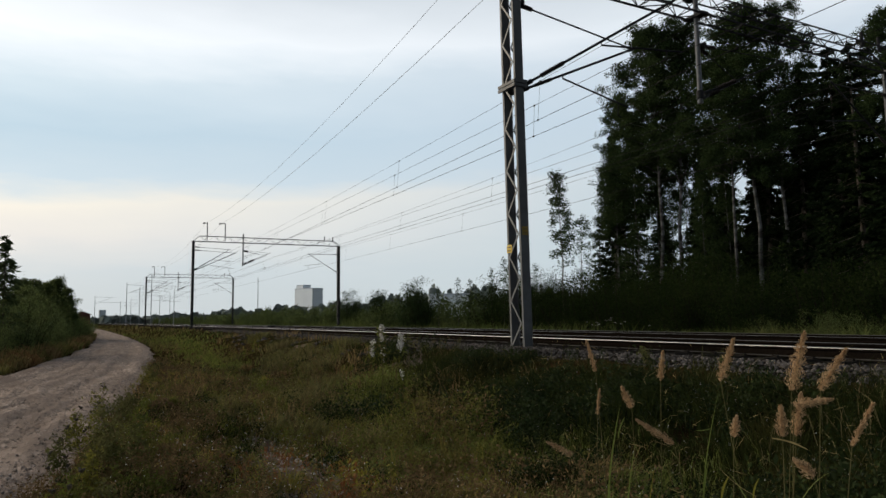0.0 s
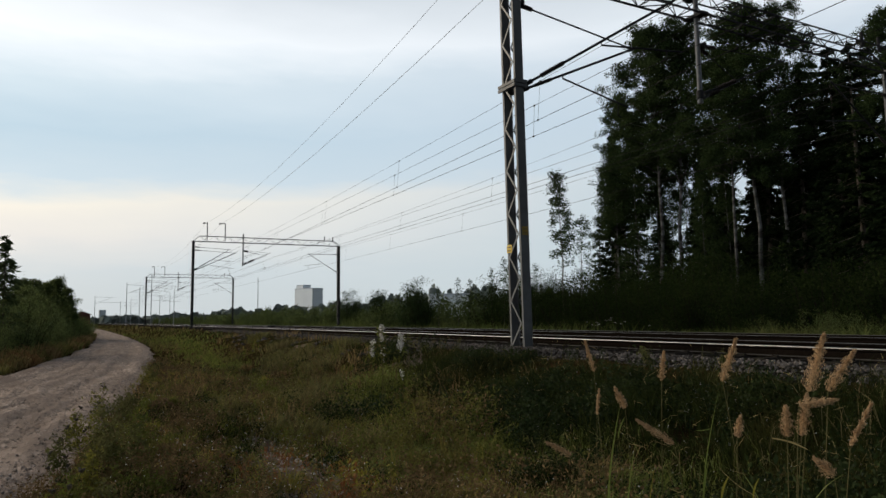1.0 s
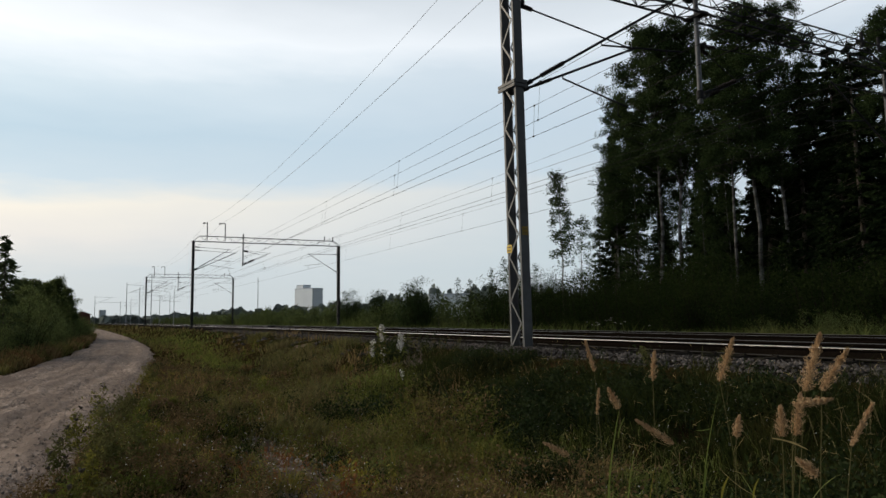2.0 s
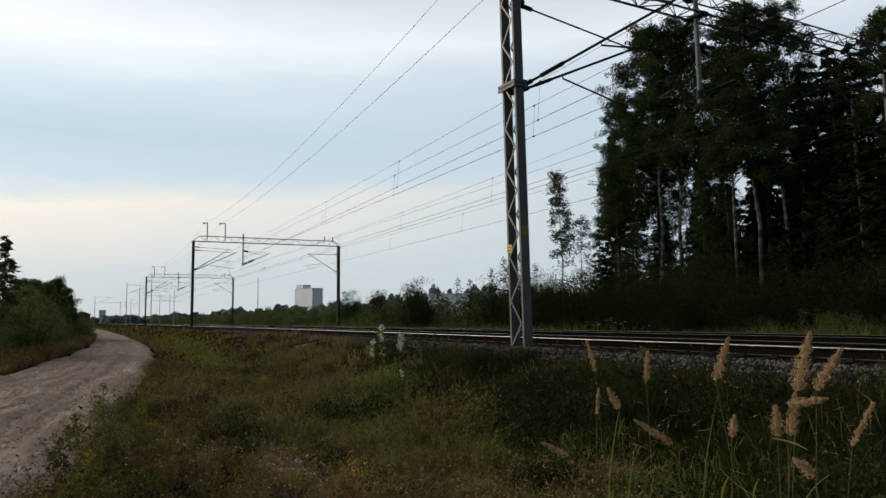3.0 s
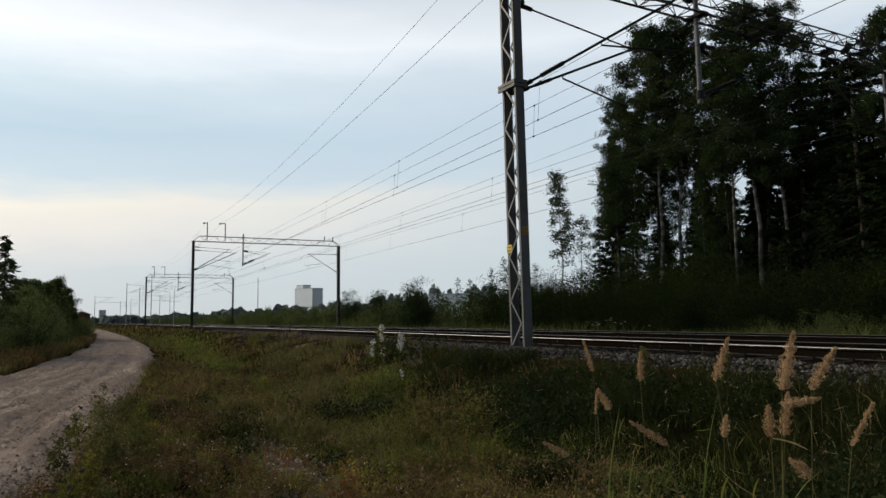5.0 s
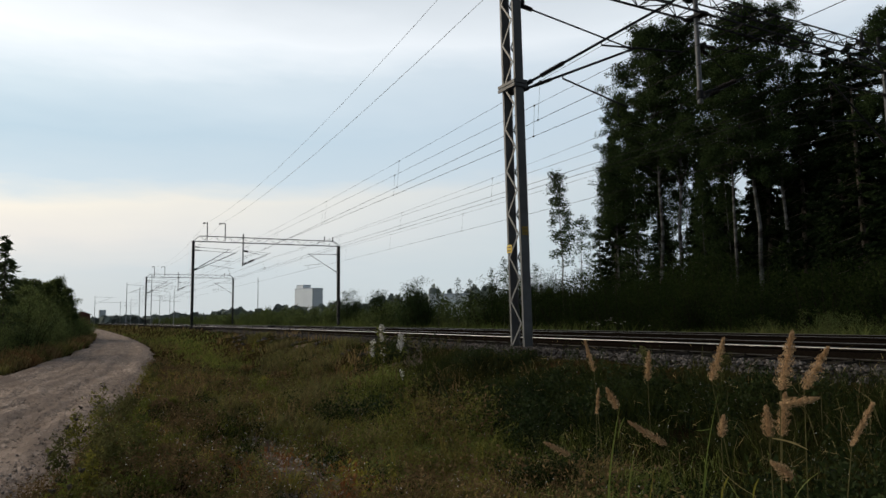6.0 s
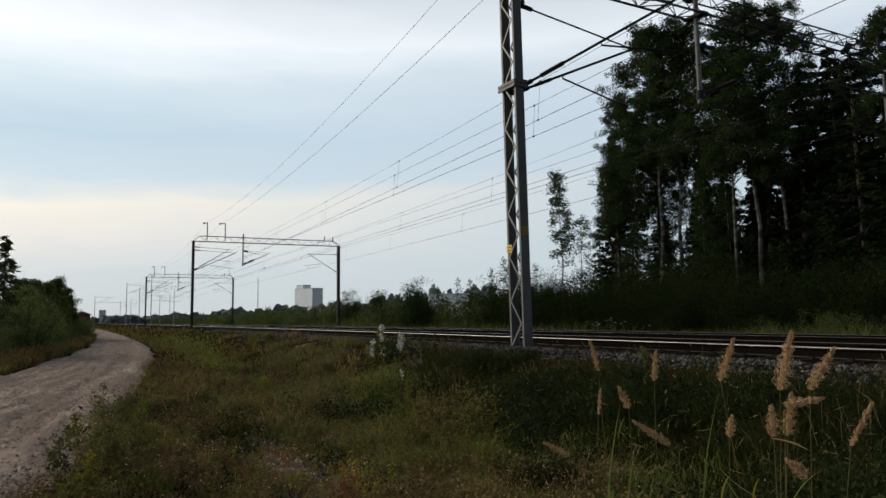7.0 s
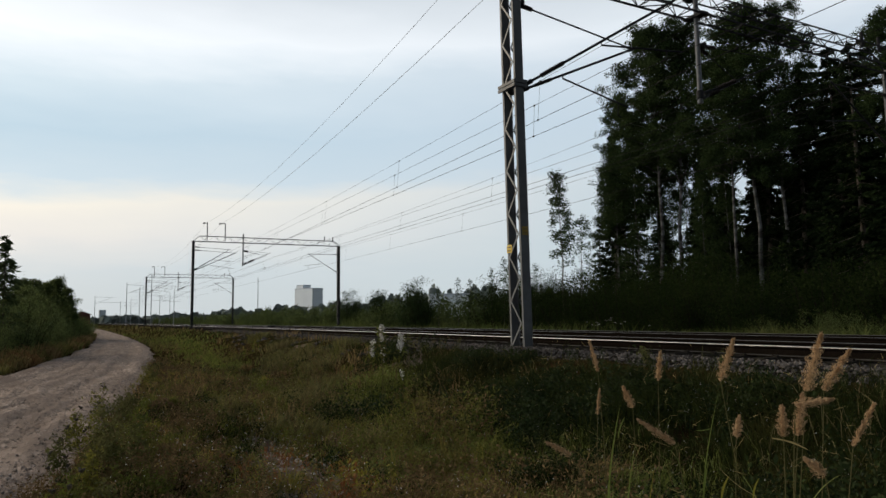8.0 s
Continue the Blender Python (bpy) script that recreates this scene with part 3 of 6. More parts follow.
def gantry(s, tube_d, words, sway, lean=0.0, post=9.62, turn=0.0, thick=0.9, steel=None):
    t = thing("catenary_gantry", line_pose(s, 0, -0.085) @ Matrix.Rotation(turn, 4, "Z"), words, "catenary gantry", "gantries along the line")
    column(t, 0.0, lean, 0.0, steel)
    column(t, SPAN, 0.0, 0.0, steel)
    beam(t)
    # doubled brackets on the near column
    x0 = 0.10 + math.sin(lean) * 5.3
    cantilever(t, x0, 1, 5.32, 7.36, (2.95, 7.12), (2.75, 5.74), -sway * 1.5, True, thick)
    cantilever(t, x0, 1, 5.24, 7.08, (3.70, 6.92), (3.20, 5.16), sway * 0.47, True, thick, 0.34)
    # far column
    cantilever(t, SPAN - 0.10, -1, 5.30, 7.05, (2.9, 7.00), (3.0, 5.60), 0.0, True, thick)
    # hanging tube for the second track
    g = Geo()
    g.tube([(tube_d, 0, 5.72), (tube_d, 0, BEAM_H + 0.74)], 0.058, 12)
    g.tube([(tube_d, 0, 5.69), (tube_d, 0, 5.76)], 0.068, 12)
    tube = g.make("drop_tube", GALV, t, "grey round steel drop tube")
    for z in (BEAM_H - 0.12, BEAM_H + 0.38):
        g = Geo()
        g.box((tube_d, 0, z), (0.22, BEAM_W + 0.1, 0.07))
        g.make("clamp", GALV_DARK, tube)
    cantilever(t, tube_d, 1, 5.95, 7.15, (2.4, 6.95), (2.0, 5.55), -sway * 0.6, False, thick * 0.65)
    cantilever(t, tube_d, 1, 5.85, 7.10, (2.15, 6.75), (2.2, 5.50), sway * 0.6, False, thick * 0.65)
    # feeder posts on the beam
    for d, arm in ((1.15, 0.36), (2.75, 0.55)):
        g = Geo()
        g.tube([(d, -0.3, BEAM_H), (d, -0.3, post)], 0.045, 8)
        g.bar((d + 0.03, -0.3, post - 0.04), (d - arm, -0.3, post - 0.04), 0.07, 0.06)
        f = g.make("feeder_post", GALV_DARK, t)
        g = Geo()
        g.box((d - arm + 0.05, -0.3, post - 0.10), (0.10, 0.12, 0.10))
        g.make("wire_clamp", INSUL, f)
    for d in (12.35, 13.2):
        g = Geo()
        g.tube([(d, 0, BEAM_H + 0.36), (d, 0, BEAM_H + 0.8)], 0.05, 8)
        g.make("stub_post", GALV_DARK, t)
    return t


def sign(parent, x, y, z, w, h, rz, words, paint):
    """A small plate strapped to a column, with two rows of unreadable marks."""
    g = Geo()
    m = Matrix.Translation((x, y, z)) @ Matrix.Rotation(rz, 4, "Z")
    g.prism([(-w / 2, 0), (w / 2, 0), (w / 2, 0.006), (-w / 2, 0.006)], m @ Matrix.Translation((0, 0, -h / 2)), h)
    p = g.make("sign_plate", paint, parent, words)
    g = Geo()
    for k in (-0.22, 0.2):
        g.prism([(-w * 0.38, -0.003), (w * 0.34, -0.003), (w * 0.34, -0.001), (-w * 0.38, -0.001)], m @ Matrix.Translation((0, 0, h * k - h * 0.09)), h * 0.18)
    g.make("marking", INK, p, "dark unreadable marking bars")


def overhead_wire(d0, z0, z1, radius, name, words, sag=0.0, mate=None):
    """A wire from support to support, z0 high at the near gantry and z1 at the next; with droppers down to its mate."""
    t = thing(name, line_pose(0, d0, z0), words, "overhead wire", "overhead line")
    inv = t.matrix_world.inverted()
    stations = ((-55.0, z1), (0.0, z0), (55.0, z1), (111.3, z1), (166.0, z1))

    def spot(k, u):
        (a, za), (b, zb) = stations[k], stations[k + 1]
        return a + (b - a) * u, za + (zb - za) * u - 4 * sag * u * (1 - u)

    pts = []
    for k in range(4):
        for i in range(12):
            s, z = spot(k, i / 12)
            pts.append(at(s, d0, z))
    pts.append(at(166.0, d0, z1))
    g = Geo()
    g.tube(pts, radius, 5)
    w = g.make("conductor", CABLE if name == "feeder_wire" else WIRE, t)
    w.matrix_parent_inverse = inv
    if mate:
        md, m0, m1 = mate
        for k in range(3):
            za, zb = ((m1, m0), (m0, m1), (m1, m1))[k]
            for u in (0.06, 0.24, 0.42, 0.62, 0.80, 0.94):
                s, z = spot(k, u)
                p, q = at(s, d0, z), at(s, md, za + (zb - za) * u)
                g = Geo()
                g.tube([p, q], 0.004, 4)
                for e in (p, q):
                    g.box(e, (0.03, 0.05, 0.04))
                g.make("dropper", WIRE, t).matrix_parent_inverse = inv


def build_line():
    build_track(RAIL_D + GAUGE / 2, "straight railway track with a shiny rail beside the mast")
    build_track(RAIL_D + GAUGE / 2 + TRACK, "railway track beyond, its rails duller and partly hidden")
    build_ballast(np.random.default_rng(3))
    near = gantry(0.0, 5.42, "tall grey lattice steel gantry standing close beside the rails", 1.0, -0.0135, 10.3, 0.044, 1.0)
    c = next(o for o in near.children if o.name.startswith("column"))
    sign(c, 0.0, -0.252, 2.28, 0.13, 0.17, 0.0, "faded ochre plate on the mast", OCHRE)
    sign(c, -0.112, 0.16, 1.95, 0.18, 0.16, -math.pi / 2, "yellow number plate on the mast", YELLOW)
    # both farther gantries take the steel with shade in its colour
    gantry(55.0, 4.45, "grey steel gantry spanning the tracks, bracketed wires below", 0.5, steel=GALV_DARK)
    gantry(111.3, 4.9, "distant slim steel gantry spanning the tracks", 0.5, steel=GALV_DARK)
    thin, taut = "thin dark messenger wire with droppers above the near track", "taut dark contact wire above the near track"
    overhead_wire(2.85, 6.82, 6.75, 0.0055, "messenger_wire", thin, 0.15, (2.75, 5.72, 5.40))
    overhead_wire(2.65, 6.08, 6.35, 0.0055, "messenger_wire", thin, 0.05, (2.60, 5.22, 5.62))
    overhead_wire(2.75, 5.72, 5.40, 0.0075, "contact_wire", taut)
    overhead_wire(2.60, 5.22, 5.62, 0.0075, "contact_wire", taut)
    thin, taut = "thin dark messenger wire with droppers above the second track", "taut dark contact wire above the second track"
    overhead_wire(7.10, 6.50, 6.50, 0.0055, "messenger_wire", thin, 0.22, (7.0, 5.30, 5.50))
    overhead_wire(6.90, 5.88, 6.30, 0.0055, "messenger_wire", thin, 0.02)
    overhead_wire(7.00, 5.30, 5.50, 0.0075, "contact_wire", taut)
    overhead_wire(6.95, 5.50, 5.62, 0.0075, "contact_wire", taut)
    overhead_wire(10.9, 6.40, 6.70, 0.0055, "messenger_wire", "thin dark messenger wire on the far side of the gantries", 0.10, (10.8, 5.43, 5.45))
    overhead_wire(10.8, 5.43, 5.45, 0.0075, "contact_wire", "taut dark contact wire on the far side of the gantries")
    overhead_wire(1.03, 10.2, 9.50, 0.0065, "feeder_wire", "grey aluminium feeder wire carried above the gantries", 0.95)
    overhead_wire(2.38, 10.2, 9.50, 0.0085, "feeder_wire", "grey aluminium feeder wire carried above the gantries", 0.65)


build_line()


def far_mast(x, y, h, reach, words):
    z = float(ground_z(x, y))
    t = thing("catenary_mast", pose(x, y, z), words, "catenary mast", "distant masts of the yard")
    g = Geo()
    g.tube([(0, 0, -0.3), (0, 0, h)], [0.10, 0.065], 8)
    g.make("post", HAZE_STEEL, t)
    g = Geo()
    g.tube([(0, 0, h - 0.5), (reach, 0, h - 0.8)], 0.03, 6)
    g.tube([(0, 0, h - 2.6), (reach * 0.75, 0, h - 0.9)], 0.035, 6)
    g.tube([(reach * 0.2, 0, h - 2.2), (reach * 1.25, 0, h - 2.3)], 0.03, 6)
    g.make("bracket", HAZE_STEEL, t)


for mx, my, mh, mr in ((-3.0, 246, 10.2, 6), (4.4, 178.5, 10.0, 5.5), (9.0, 165.2, 10.9, 5), (8.4, 208.8, 10.3, 5),
                       (18.4, 283, 11, 6), (20.9, 269, 11.0, -5), (17.9, 216, 10.6, 5), (9.0, 300, 10.5, 6), (6.0, 340, 10.5, 6)):
    far_mast(mx, my, mh, mr, "slim steel catenary mast far down the line, its colour paled for haze")


def trackside_box(s, d):
    """A flat switch-heater box between the tracks: body, lid, cable pipe."""
    t = thing("trackside_box", line_pose(s, d, -0.2), "low dark metal box lying between the tracks", "equipment box")
    g = Geo()
    g.box((0, 0, 0.12), (0.5, 1.6, 0.24))
    g.make("body", GALV_DARK, t)
    g = Geo()
    g.box((0, 0, 0.26), (0.56, 1.68, 0.035))
    g.make("lid", GALV_DARK, t)
    g = Geo()
    g.tube([(0.2, 0.9, 0.1), (0.3, 1.3, 0.02), (0.3, 1.9, -0.05)], 0.04, 6)
    g.make("cable_pipe", GALV_DARK, t)


trackside_box(46.0, 4.9)

# ---- trees and shrubs ----


def wander(rng, base, top, n, amount):
    pts = [Vector(base).lerp(Vector(top), i / n) for i in range(n + 1)]
    off = np.cumsum(rng.normal(size=(n + 1, 2)) * amount, axis=0)
    off -= np.linspace(0, 1, n + 1)[:, None] * off[-1] * 0.7
    return [p + Vector((o[0], o[1], 0)) if i else p for i, (p, o) in enumerate(zip(pts, off))]


def clumps(rng, pts, n_clump, per, sigma, start=0.25, squash=0.75):
    """Leaf places gathered in clumps along a limb."""
    P = np.array([tuple(p) for p in pts])
    u = start + (1 - start) * rng.random(n_clump) ** 0.8
    t = u * (len(P) - 1)
    i = np.minimum(t.astype(int), len(P) - 2)
    c = P[i] + (P[i + 1] - P[i]) * (t - i)[:, None]
    c = c + rng.normal(size=c.shape) * sigma * 0.9
    q = np.repeat(c, per, axis=0)
    ball = unit(rng.normal(size=q.shape)) * rng.random((len(q), 1)) ** 0.42
    return q + ball * sigma * 1.75 * np.array([1, 1, squash])


def broadleaf(name, seed, height, base, spread, limbs, per, leaf, bark, leaf_mat, lean=0.0, sigma=0.30, trunk=None, stiff=0.9):
    """Trunk and limbs as one tapered mesh, and a ragged crown of leaf clumps. Returns the thing, standing at the origin."""
    rng = np.random.default_rng(seed)
    t = thing(name, Matrix.Identity(4), "", "")
    r0 = trunk or height * 0.0075 + 0.02
    spine = wander(rng, (0, 0, -0.3), (lean * height, lean * 0.3 * height, height), 9, height * 0.005)
    g = Geo()
    g.tube(spine, [r0 * (1 - 0.93 * i / 9) for i in range(10)], 8)
    places = []
    for i in range(limbs):
        u = base + (0.97 - base) * (i + rng.random()) / limbs
        k = u * 9
        j = min(int(k), 8)
        p = spine[j].lerp(spine[j + 1], k - j)
        v = (u - base) / (1 - base)
        reach = spread * (0.35 + 1.0 * math.sin(math.pi * min(1, v * 0.75 + 0.2))) * rng.uniform(0.6, 1.15) * (1.05 - 0.6 * v)
        a = i * 2.4 + rng.normal() * 0.4
        up = stiff * rng.uniform(0.4, 1.1)
        q1 = p + Vector((math.cos(a), math.sin(a), up)) * reach * 0.5
        q2 = q1 + Vector((math.cos(a + 0.3), math.sin(a + 0.3), up * 0.4)) * reach * 0.45
        q3 = q2 + Vector((math.cos(a), math.sin(a), -0.35)) * reach * 0.25
        rr = r0 * 0.33 * (1 - 0.7 * v)
        g.tube([p, q1, q2, q3], [rr, rr * 0.6, rr * 0.35, rr * 0.12], 4, caps=False)
        places.append(clumps(rng, [p, q1, q2, q3], 7, per, sigma))
        for _ in range(2):
            w = q1.lerp(q2, rng.random())
            e = w + Vector((rng.normal(), rng.normal(), rng.normal() * 0.5)) * reach * 0.28
            g.tube([w, e], [rr * 0.35, rr * 0.1], 3, caps=False)
            places.append(clumps(rng, [w, e], 3, per, sigma * 0.8))
    places.append(clumps(rng, spine[-3:], 5, per, sigma * 0.7, 0.1))
    g.make("trunk", bark, t, smooth=True)
    c = np.concatenate(places)
    V, F = leaves(rng, c, leaf, leaf * 0.62, np.array([0, 0, -0.35]))
    cloud_mesh("crown", V, F, leaf_mat, t)
    return t


def spruce(name, seed, height, width, bare=0.12, density=1.0, mat=None):
    """A straight trunk with whorls of drooping boughs, needles as small hanging sprays."""
    rng = np.random.default_rng(seed)
    t = thing(name, Matrix.Identity(4), "", "")
    g = Geo()
    r0 = 0.011 * height + 0.02
    g.tube([(0, 0, -0.3), (0.02, 0, height * 0.5), (0, 0.02, height)], [r0, r0 * 0.55, 0.012], 7)
    Vs = []
    z = height * bare
    while z < height * 0.985:
        v = (z - height * bare) / (height * (1 - bare))
        n = 5 if v > 0.1 else 6
        turn = rng.random() * 6.3
        for i in range(n):
            if rng.random() < 0.12:
                continue
            a = turn + 6.283 * i / n + rng.normal() * 0.2
            reach = (width * (1 - v) ** 0.85 + 0.12) * rng.uniform(0.65, 1.12)
            p = Vector((0, 0, z + rng.normal() * 0.1))
            d = Vector((math.cos(a), math.sin(a), 0))
            q = p + d * reach * 0.6 + Vector((0, 0, -reach * 0.22))
            e = p + d * reach + Vector((0, 0, -reach * 0.20))
            g.tube([p, q, e], [0.02 + reach * 0.006, 0.012, 0.004], 3, caps=False)
            m = int((22 + 60 * reach) * density)
            u = rng.random(m) ** 0.7
            c = np.array(p)[None] * (1 - u)[:, None] + np.array(e)[None] * u[:, None]
            c[:, 2] -= np.sin(u * math.pi) * reach * 0.10
            sidev = np.array([-d.y, d.x, 0])
            c = c + sidev[None] * rng.normal(size=(m, 1)) * 0.20 * reach ** 0.6 * (1.1 - u)[:, None] + rng.normal(size=(m, 3)) * 0.04
            c[:, 2] -= np.abs(rng.normal(size=m)) * 0.10 * (reach ** 0.5)
            Vs.append((c, np.tile(np.array([d.x, d.y, -0.55]), (m, 1))))
        z += height * 0.026 + 0.10
    g.make("trunk", BARK, t, smooth=True)
    c, al = np.concatenate([a for a, b in Vs]), np.concatenate([b for a, b in Vs])
    V, F = leaves(rng, c, 0.30, 0.085, al * 1.6, 0.6)
    cloud_mesh("crown", V, F, mat or NEEDLE, t)
    return t


def shrub(name, seed, height, width, stems, per, leaf, mat):
    """Many stems from one foot, with leaf clumps from the ground to ragged tips."""
    rng = np.random.default_rng(seed)
    t = thing(name, Matrix.Identity(4), "", "")
    g = Geo()
    places = []
    for i in range(stems):
        a = rng.random() * 6.283
        r = width * 0.5 * math.sqrt(rng.random())
        h = height * rng.uniform(0.45, 1.0) * (1 - 0.35 * (r / (width * 0.5)) ** 2)
        b = Vector((math.cos(a) * r * 0.45, math.sin(a) * r * 0.45, -0.15))
        e = Vector((math.cos(a) * r, math.sin(a) * r, h))
        pts = wander(rng, b, e, 4, 0.05 * height ** 0.5)
        g.tube(pts, [0.018, 0.014, 0.011, 0.008, 0.003], 4, caps=False)
        places.append(clumps(rng, pts, max(5, int(h * 4)), per, 0.15 + 0.02 * height, 0.06, 0.9))
    g.make("branchwork", TWIG, t)
    c = np.concatenate(places)
    c[:, 2] = np.maximum(c[:, 2], 0.03)
    V, F = leaves(rng, c, leaf, leaf * 0.42, np.array([0, 0, 0.5]))
    cloud_mesh("foliage", V, F, mat, t)
    return t


def stand(protos, rows, label, category, group, seed):
    """Puts copies of the prototypes at rows of x, y, height, turned at random; the prototypes are (thing, height) pairs."""
    rng = np.random.default_rng(seed)
    for i, (x, y, h) in enumerate(rows):
        ob, h0 = protos[i % len(protos)]
        k = h / h0
        m = pose(x, y, float(ground_z(x, y)), rng.normal() * 1.0, rng.normal() * 1.0, rng.uniform(0, 360))
        if ob.get("label"):
            o = copy_thing(ob, m)
        else:
            o = ob
            ob.matrix_world = m
        o.scale = (k * rng.uniform(0.9, 1.1), k * rng.uniform(0.9, 1.1), k)
        tagged(o, label, category, group)


FRONT_BIRCH = [(30.2, 35.3, 15.4), (29.0, 30.8, 18.5), (30.0, 29.7, 18.6), (31.2, 33.2, 16.2), (29.0, 25.6, 15.6), (30.0, 25.0, 17.6),
               (31.0, 24.0, 17.2), (31.6, 18.7, 14.9), (28.6, 34.0, 11.5)]
FRONT_SPRUCE = [(32.0, 30.0, 11.2), (32.6, 29.0, 9.6),  (33.0, 26.6, 14.1), (32.0, 23.7, 14.4),
                (34.0, 23.9, 15.0), (31.0, 20.7, 14.0), (30.0, 19.2, 13.8), (33.0, 20.4, 14.7), (29.0, 16.9, 12.5), (29.5, 14.6, 12.9), (31.5, 18.2, 13.8), (30.5, 17.7, 13.0), (32.5, 21.8, 14.2), (30.2, 15.6, 12.8)]
BACK_SPRUCE = [(44.0, 42.6, 11.6), (45.0, 40.4, 13.0), (46.0, 38.4, 13.0), (47.0, 45.0, 12.0), (45.0, 37.0, 12.0), (43.0, 39.6, 9.5), (44.0, 45.6, 10.5), (46.0, 49.5, 10.5), (43.5, 36.0, 11.0), (44.0, 52.3, 15.9), (47.0, 53.1, 13.3), (50.0, 45.6, 12.0), (44.0, 32.8, 11.8), (47.0, 33.3, 13.4), (50.0, 33.7, 15.1), (44.0, 28.2, 14.2), (47.0, 28.9, 11.2),
               (50.0, 29.3, 12.8), (44.0, 24.5, 12.1)]


def build_forest():
    b = [(broadleaf("birch_tree", 11 + i, 18.0, bs, 2.15, 56, 86, 0.095, BIRCH, LEAF, sigma=0.235, trunk=0.135), 18.0) for i, bs in enumerate((0.42, 0.50, 0.46))]
    stand(b, FRONT_BIRCH, "tall birch with a pale trunk and dense dark green crown", "tree", "forest beyond the tracks", 5)
    slim = [(broadleaf("birch_tree", 15 + i, 12.0, 0.22, 0.85, 34, 34, 0.09, BIRCH, LEAF, 0.01, 0.22, 0.06), 12.0) for i in range(2)]
    stand(slim, [(28.9, 32.4, 12.0), (30.6, 32.8, 13.0), (31.6, 31.2, 11.5), (32.4, 29.8, 12.5), (30.6, 27.2, 11.0), (33.5, 30.8, 13.0), (29.3, 27.6, 9.0)], "slim understorey birch with sparse grey-green leaves", "tree", "forest beyond the tracks", 24)
    sp = [(spruce("spruce_tree", 21 + i, 15.0, w, bare, 0.95), 15.0) for i, (w, bare) in enumerate(((2.3, 0.08), (1.9, 0.16), (2.6, 0.12)))]
    stand(sp, FRONT_SPRUCE, "dark green spruce with drooping boughs at the forest edge", "tree", "forest beyond the tracks", 6)
    far = [(spruce("spruce_tree", 31 + i, 15.0, w, 0.14, 0.5), 15.0) for i, w in enumerate((2.4, 2.1))]
    stand(far, BACK_SPRUCE, "dark spruce standing deep in the forest", "tree", "forest beyond the tracks", 7)
    thin = [(spruce("spruce_tree", 27 + i, 13.0, 1.7, 0.10, 0.6), 13.0) for i in range(2)]
    stand(thin, [(29.4, 35.2, 11.8), (31.2, 36.6, 13.6), (28.3, 35.4, 7.6), (33.9, 24.6, 14.4), (32.3, 22.2, 13.4), (31.2, 21.0, 13.0)], "slender ragged spruce between the birches", "tree", "forest beyond the tracks", 23)
    under = [(spruce("young_spruce", 36, 6.0, 1.5, 0.04, 0.55), 6.0)]
    stand(under, [(31.5, 33.0, 7.5), (31.0, 27.3, 5.0), (36.0, 31.5, 9.5), (37.0, 30.0, 10.5), (38.0, 28.5, 10.0), (35.5, 33.4, 8.5), (36.5, 27.5, 10.0), (38.5, 31.5, 9.0), (31.5, 28.6, 5.5), (33.0, 28.0, 6.0), (31.5, 30.6, 4.5), (32.0, 22.4, 7.0), (30.5, 23.6, 5.0), (35.0, 22.5, 8.0), (32.0, 18.6, 7.5), (36.0, 26.0, 9.0), (34.0, 32.0, 5.0),
                  (30.0, 20.6, 6.5), (31.0, 17.0, 8.0), (37.0, 20.0, 9.0), (40.0, 24.0, 9.5)],
          "dark young spruce in the shade of the forest", "tree", "forest beyond the tracks", 17)
    y1 = broadleaf("birch_sapling", 41, 9.6, 0.50, 0.46, 22, 15, 0.11, BARK, LEAF, 0.025, 0.15, 0.06)
    stand([(y1, 9.6)], [(23.5, 32.8, 9.6)], "slender young birch with a crooked bare stem", "tree", "saplings beyond the tracks", 8)
    y2 = broadleaf("birch_sapling", 42, 6.8, 0.2, 0.8, 18, 10, 0.10, BARK, LEAF, -0.02, 0.16, 0.045)
    stand([(y2, 6.8)], [(24.0, 31.9, 6.8)], "thin-leaved young birch at the forest edge", "tree", "saplings beyond the tracks", 8)
    thin = [(broadleaf("birch_sapling", 43 + i, 4.6, 0.25, 0.34, 20, 4, 0.075, BARK, LEAF, 0.01, 0.09, 0.02), 4.6) for i in range(2)]
    stand(thin, [(21.8, 42.6, 4.0), (21.6, 40.5, 3.8), (22.2, 38.6, 4.4), (22.0, 36.9, 4.9), (21.7, 35.9, 4.3), (21.5, 45.0, 3.5), (22.2, 35.0, 4.5), (22.3, 33.9, 4.3)],
          "spindly sparse-leaved sapling rising above the shrubs", "tree", "saplings beyond the tracks", 20)


HEDGE = [(24.0, 138.6, 4.2), (26.0, 129.7, 4.2), (25.0, 109.4, 3.9), (24.0, 91.8, 3.4), (26.0, 89.4, 3.4), (24.0, 59.6, 3.3), (24.0, 50.5, 4.0), (23.0, 44.9, 3.4),
         (23.0, 42.0, 3.6), (22.5, 38.7, 3.8), (23.0, 37.6, 3.4), (22.5, 34.2, 3.8), (23.0, 33.2, 3.4), (22.5, 30.6, 3.6), (22.5, 28.9, 3.5), (22.0, 26.6, 3.4),
         (22.5, 25.5, 3.2), (22.0, 23.5, 3.0), (22.0, 22.0, 3.0), (22.5, 21.2, 3.2), (22.0, 19.6, 2.9), (22.0, 18.5, 2.7), (22.5, 17.7, 2.9), (22.0, 16.3, 2.6),
         (22.5, 15.7, 2.9), (22.0, 14.5, 2.6), (22.5, 13.4, 2.7), (22.0, 12.0, 2.6)]
LEFT_TREES = [(-5.0, 61.8, 4.7), (-4.6, 52.0, 3.7), (-4.4, 63.8, 4.5), (-3.8, 65.9, 5.0), (-3.2, 67.9, 4.3), (-4.2, 68.8, 4.6), (-5.6, 60.0, 4.6)]
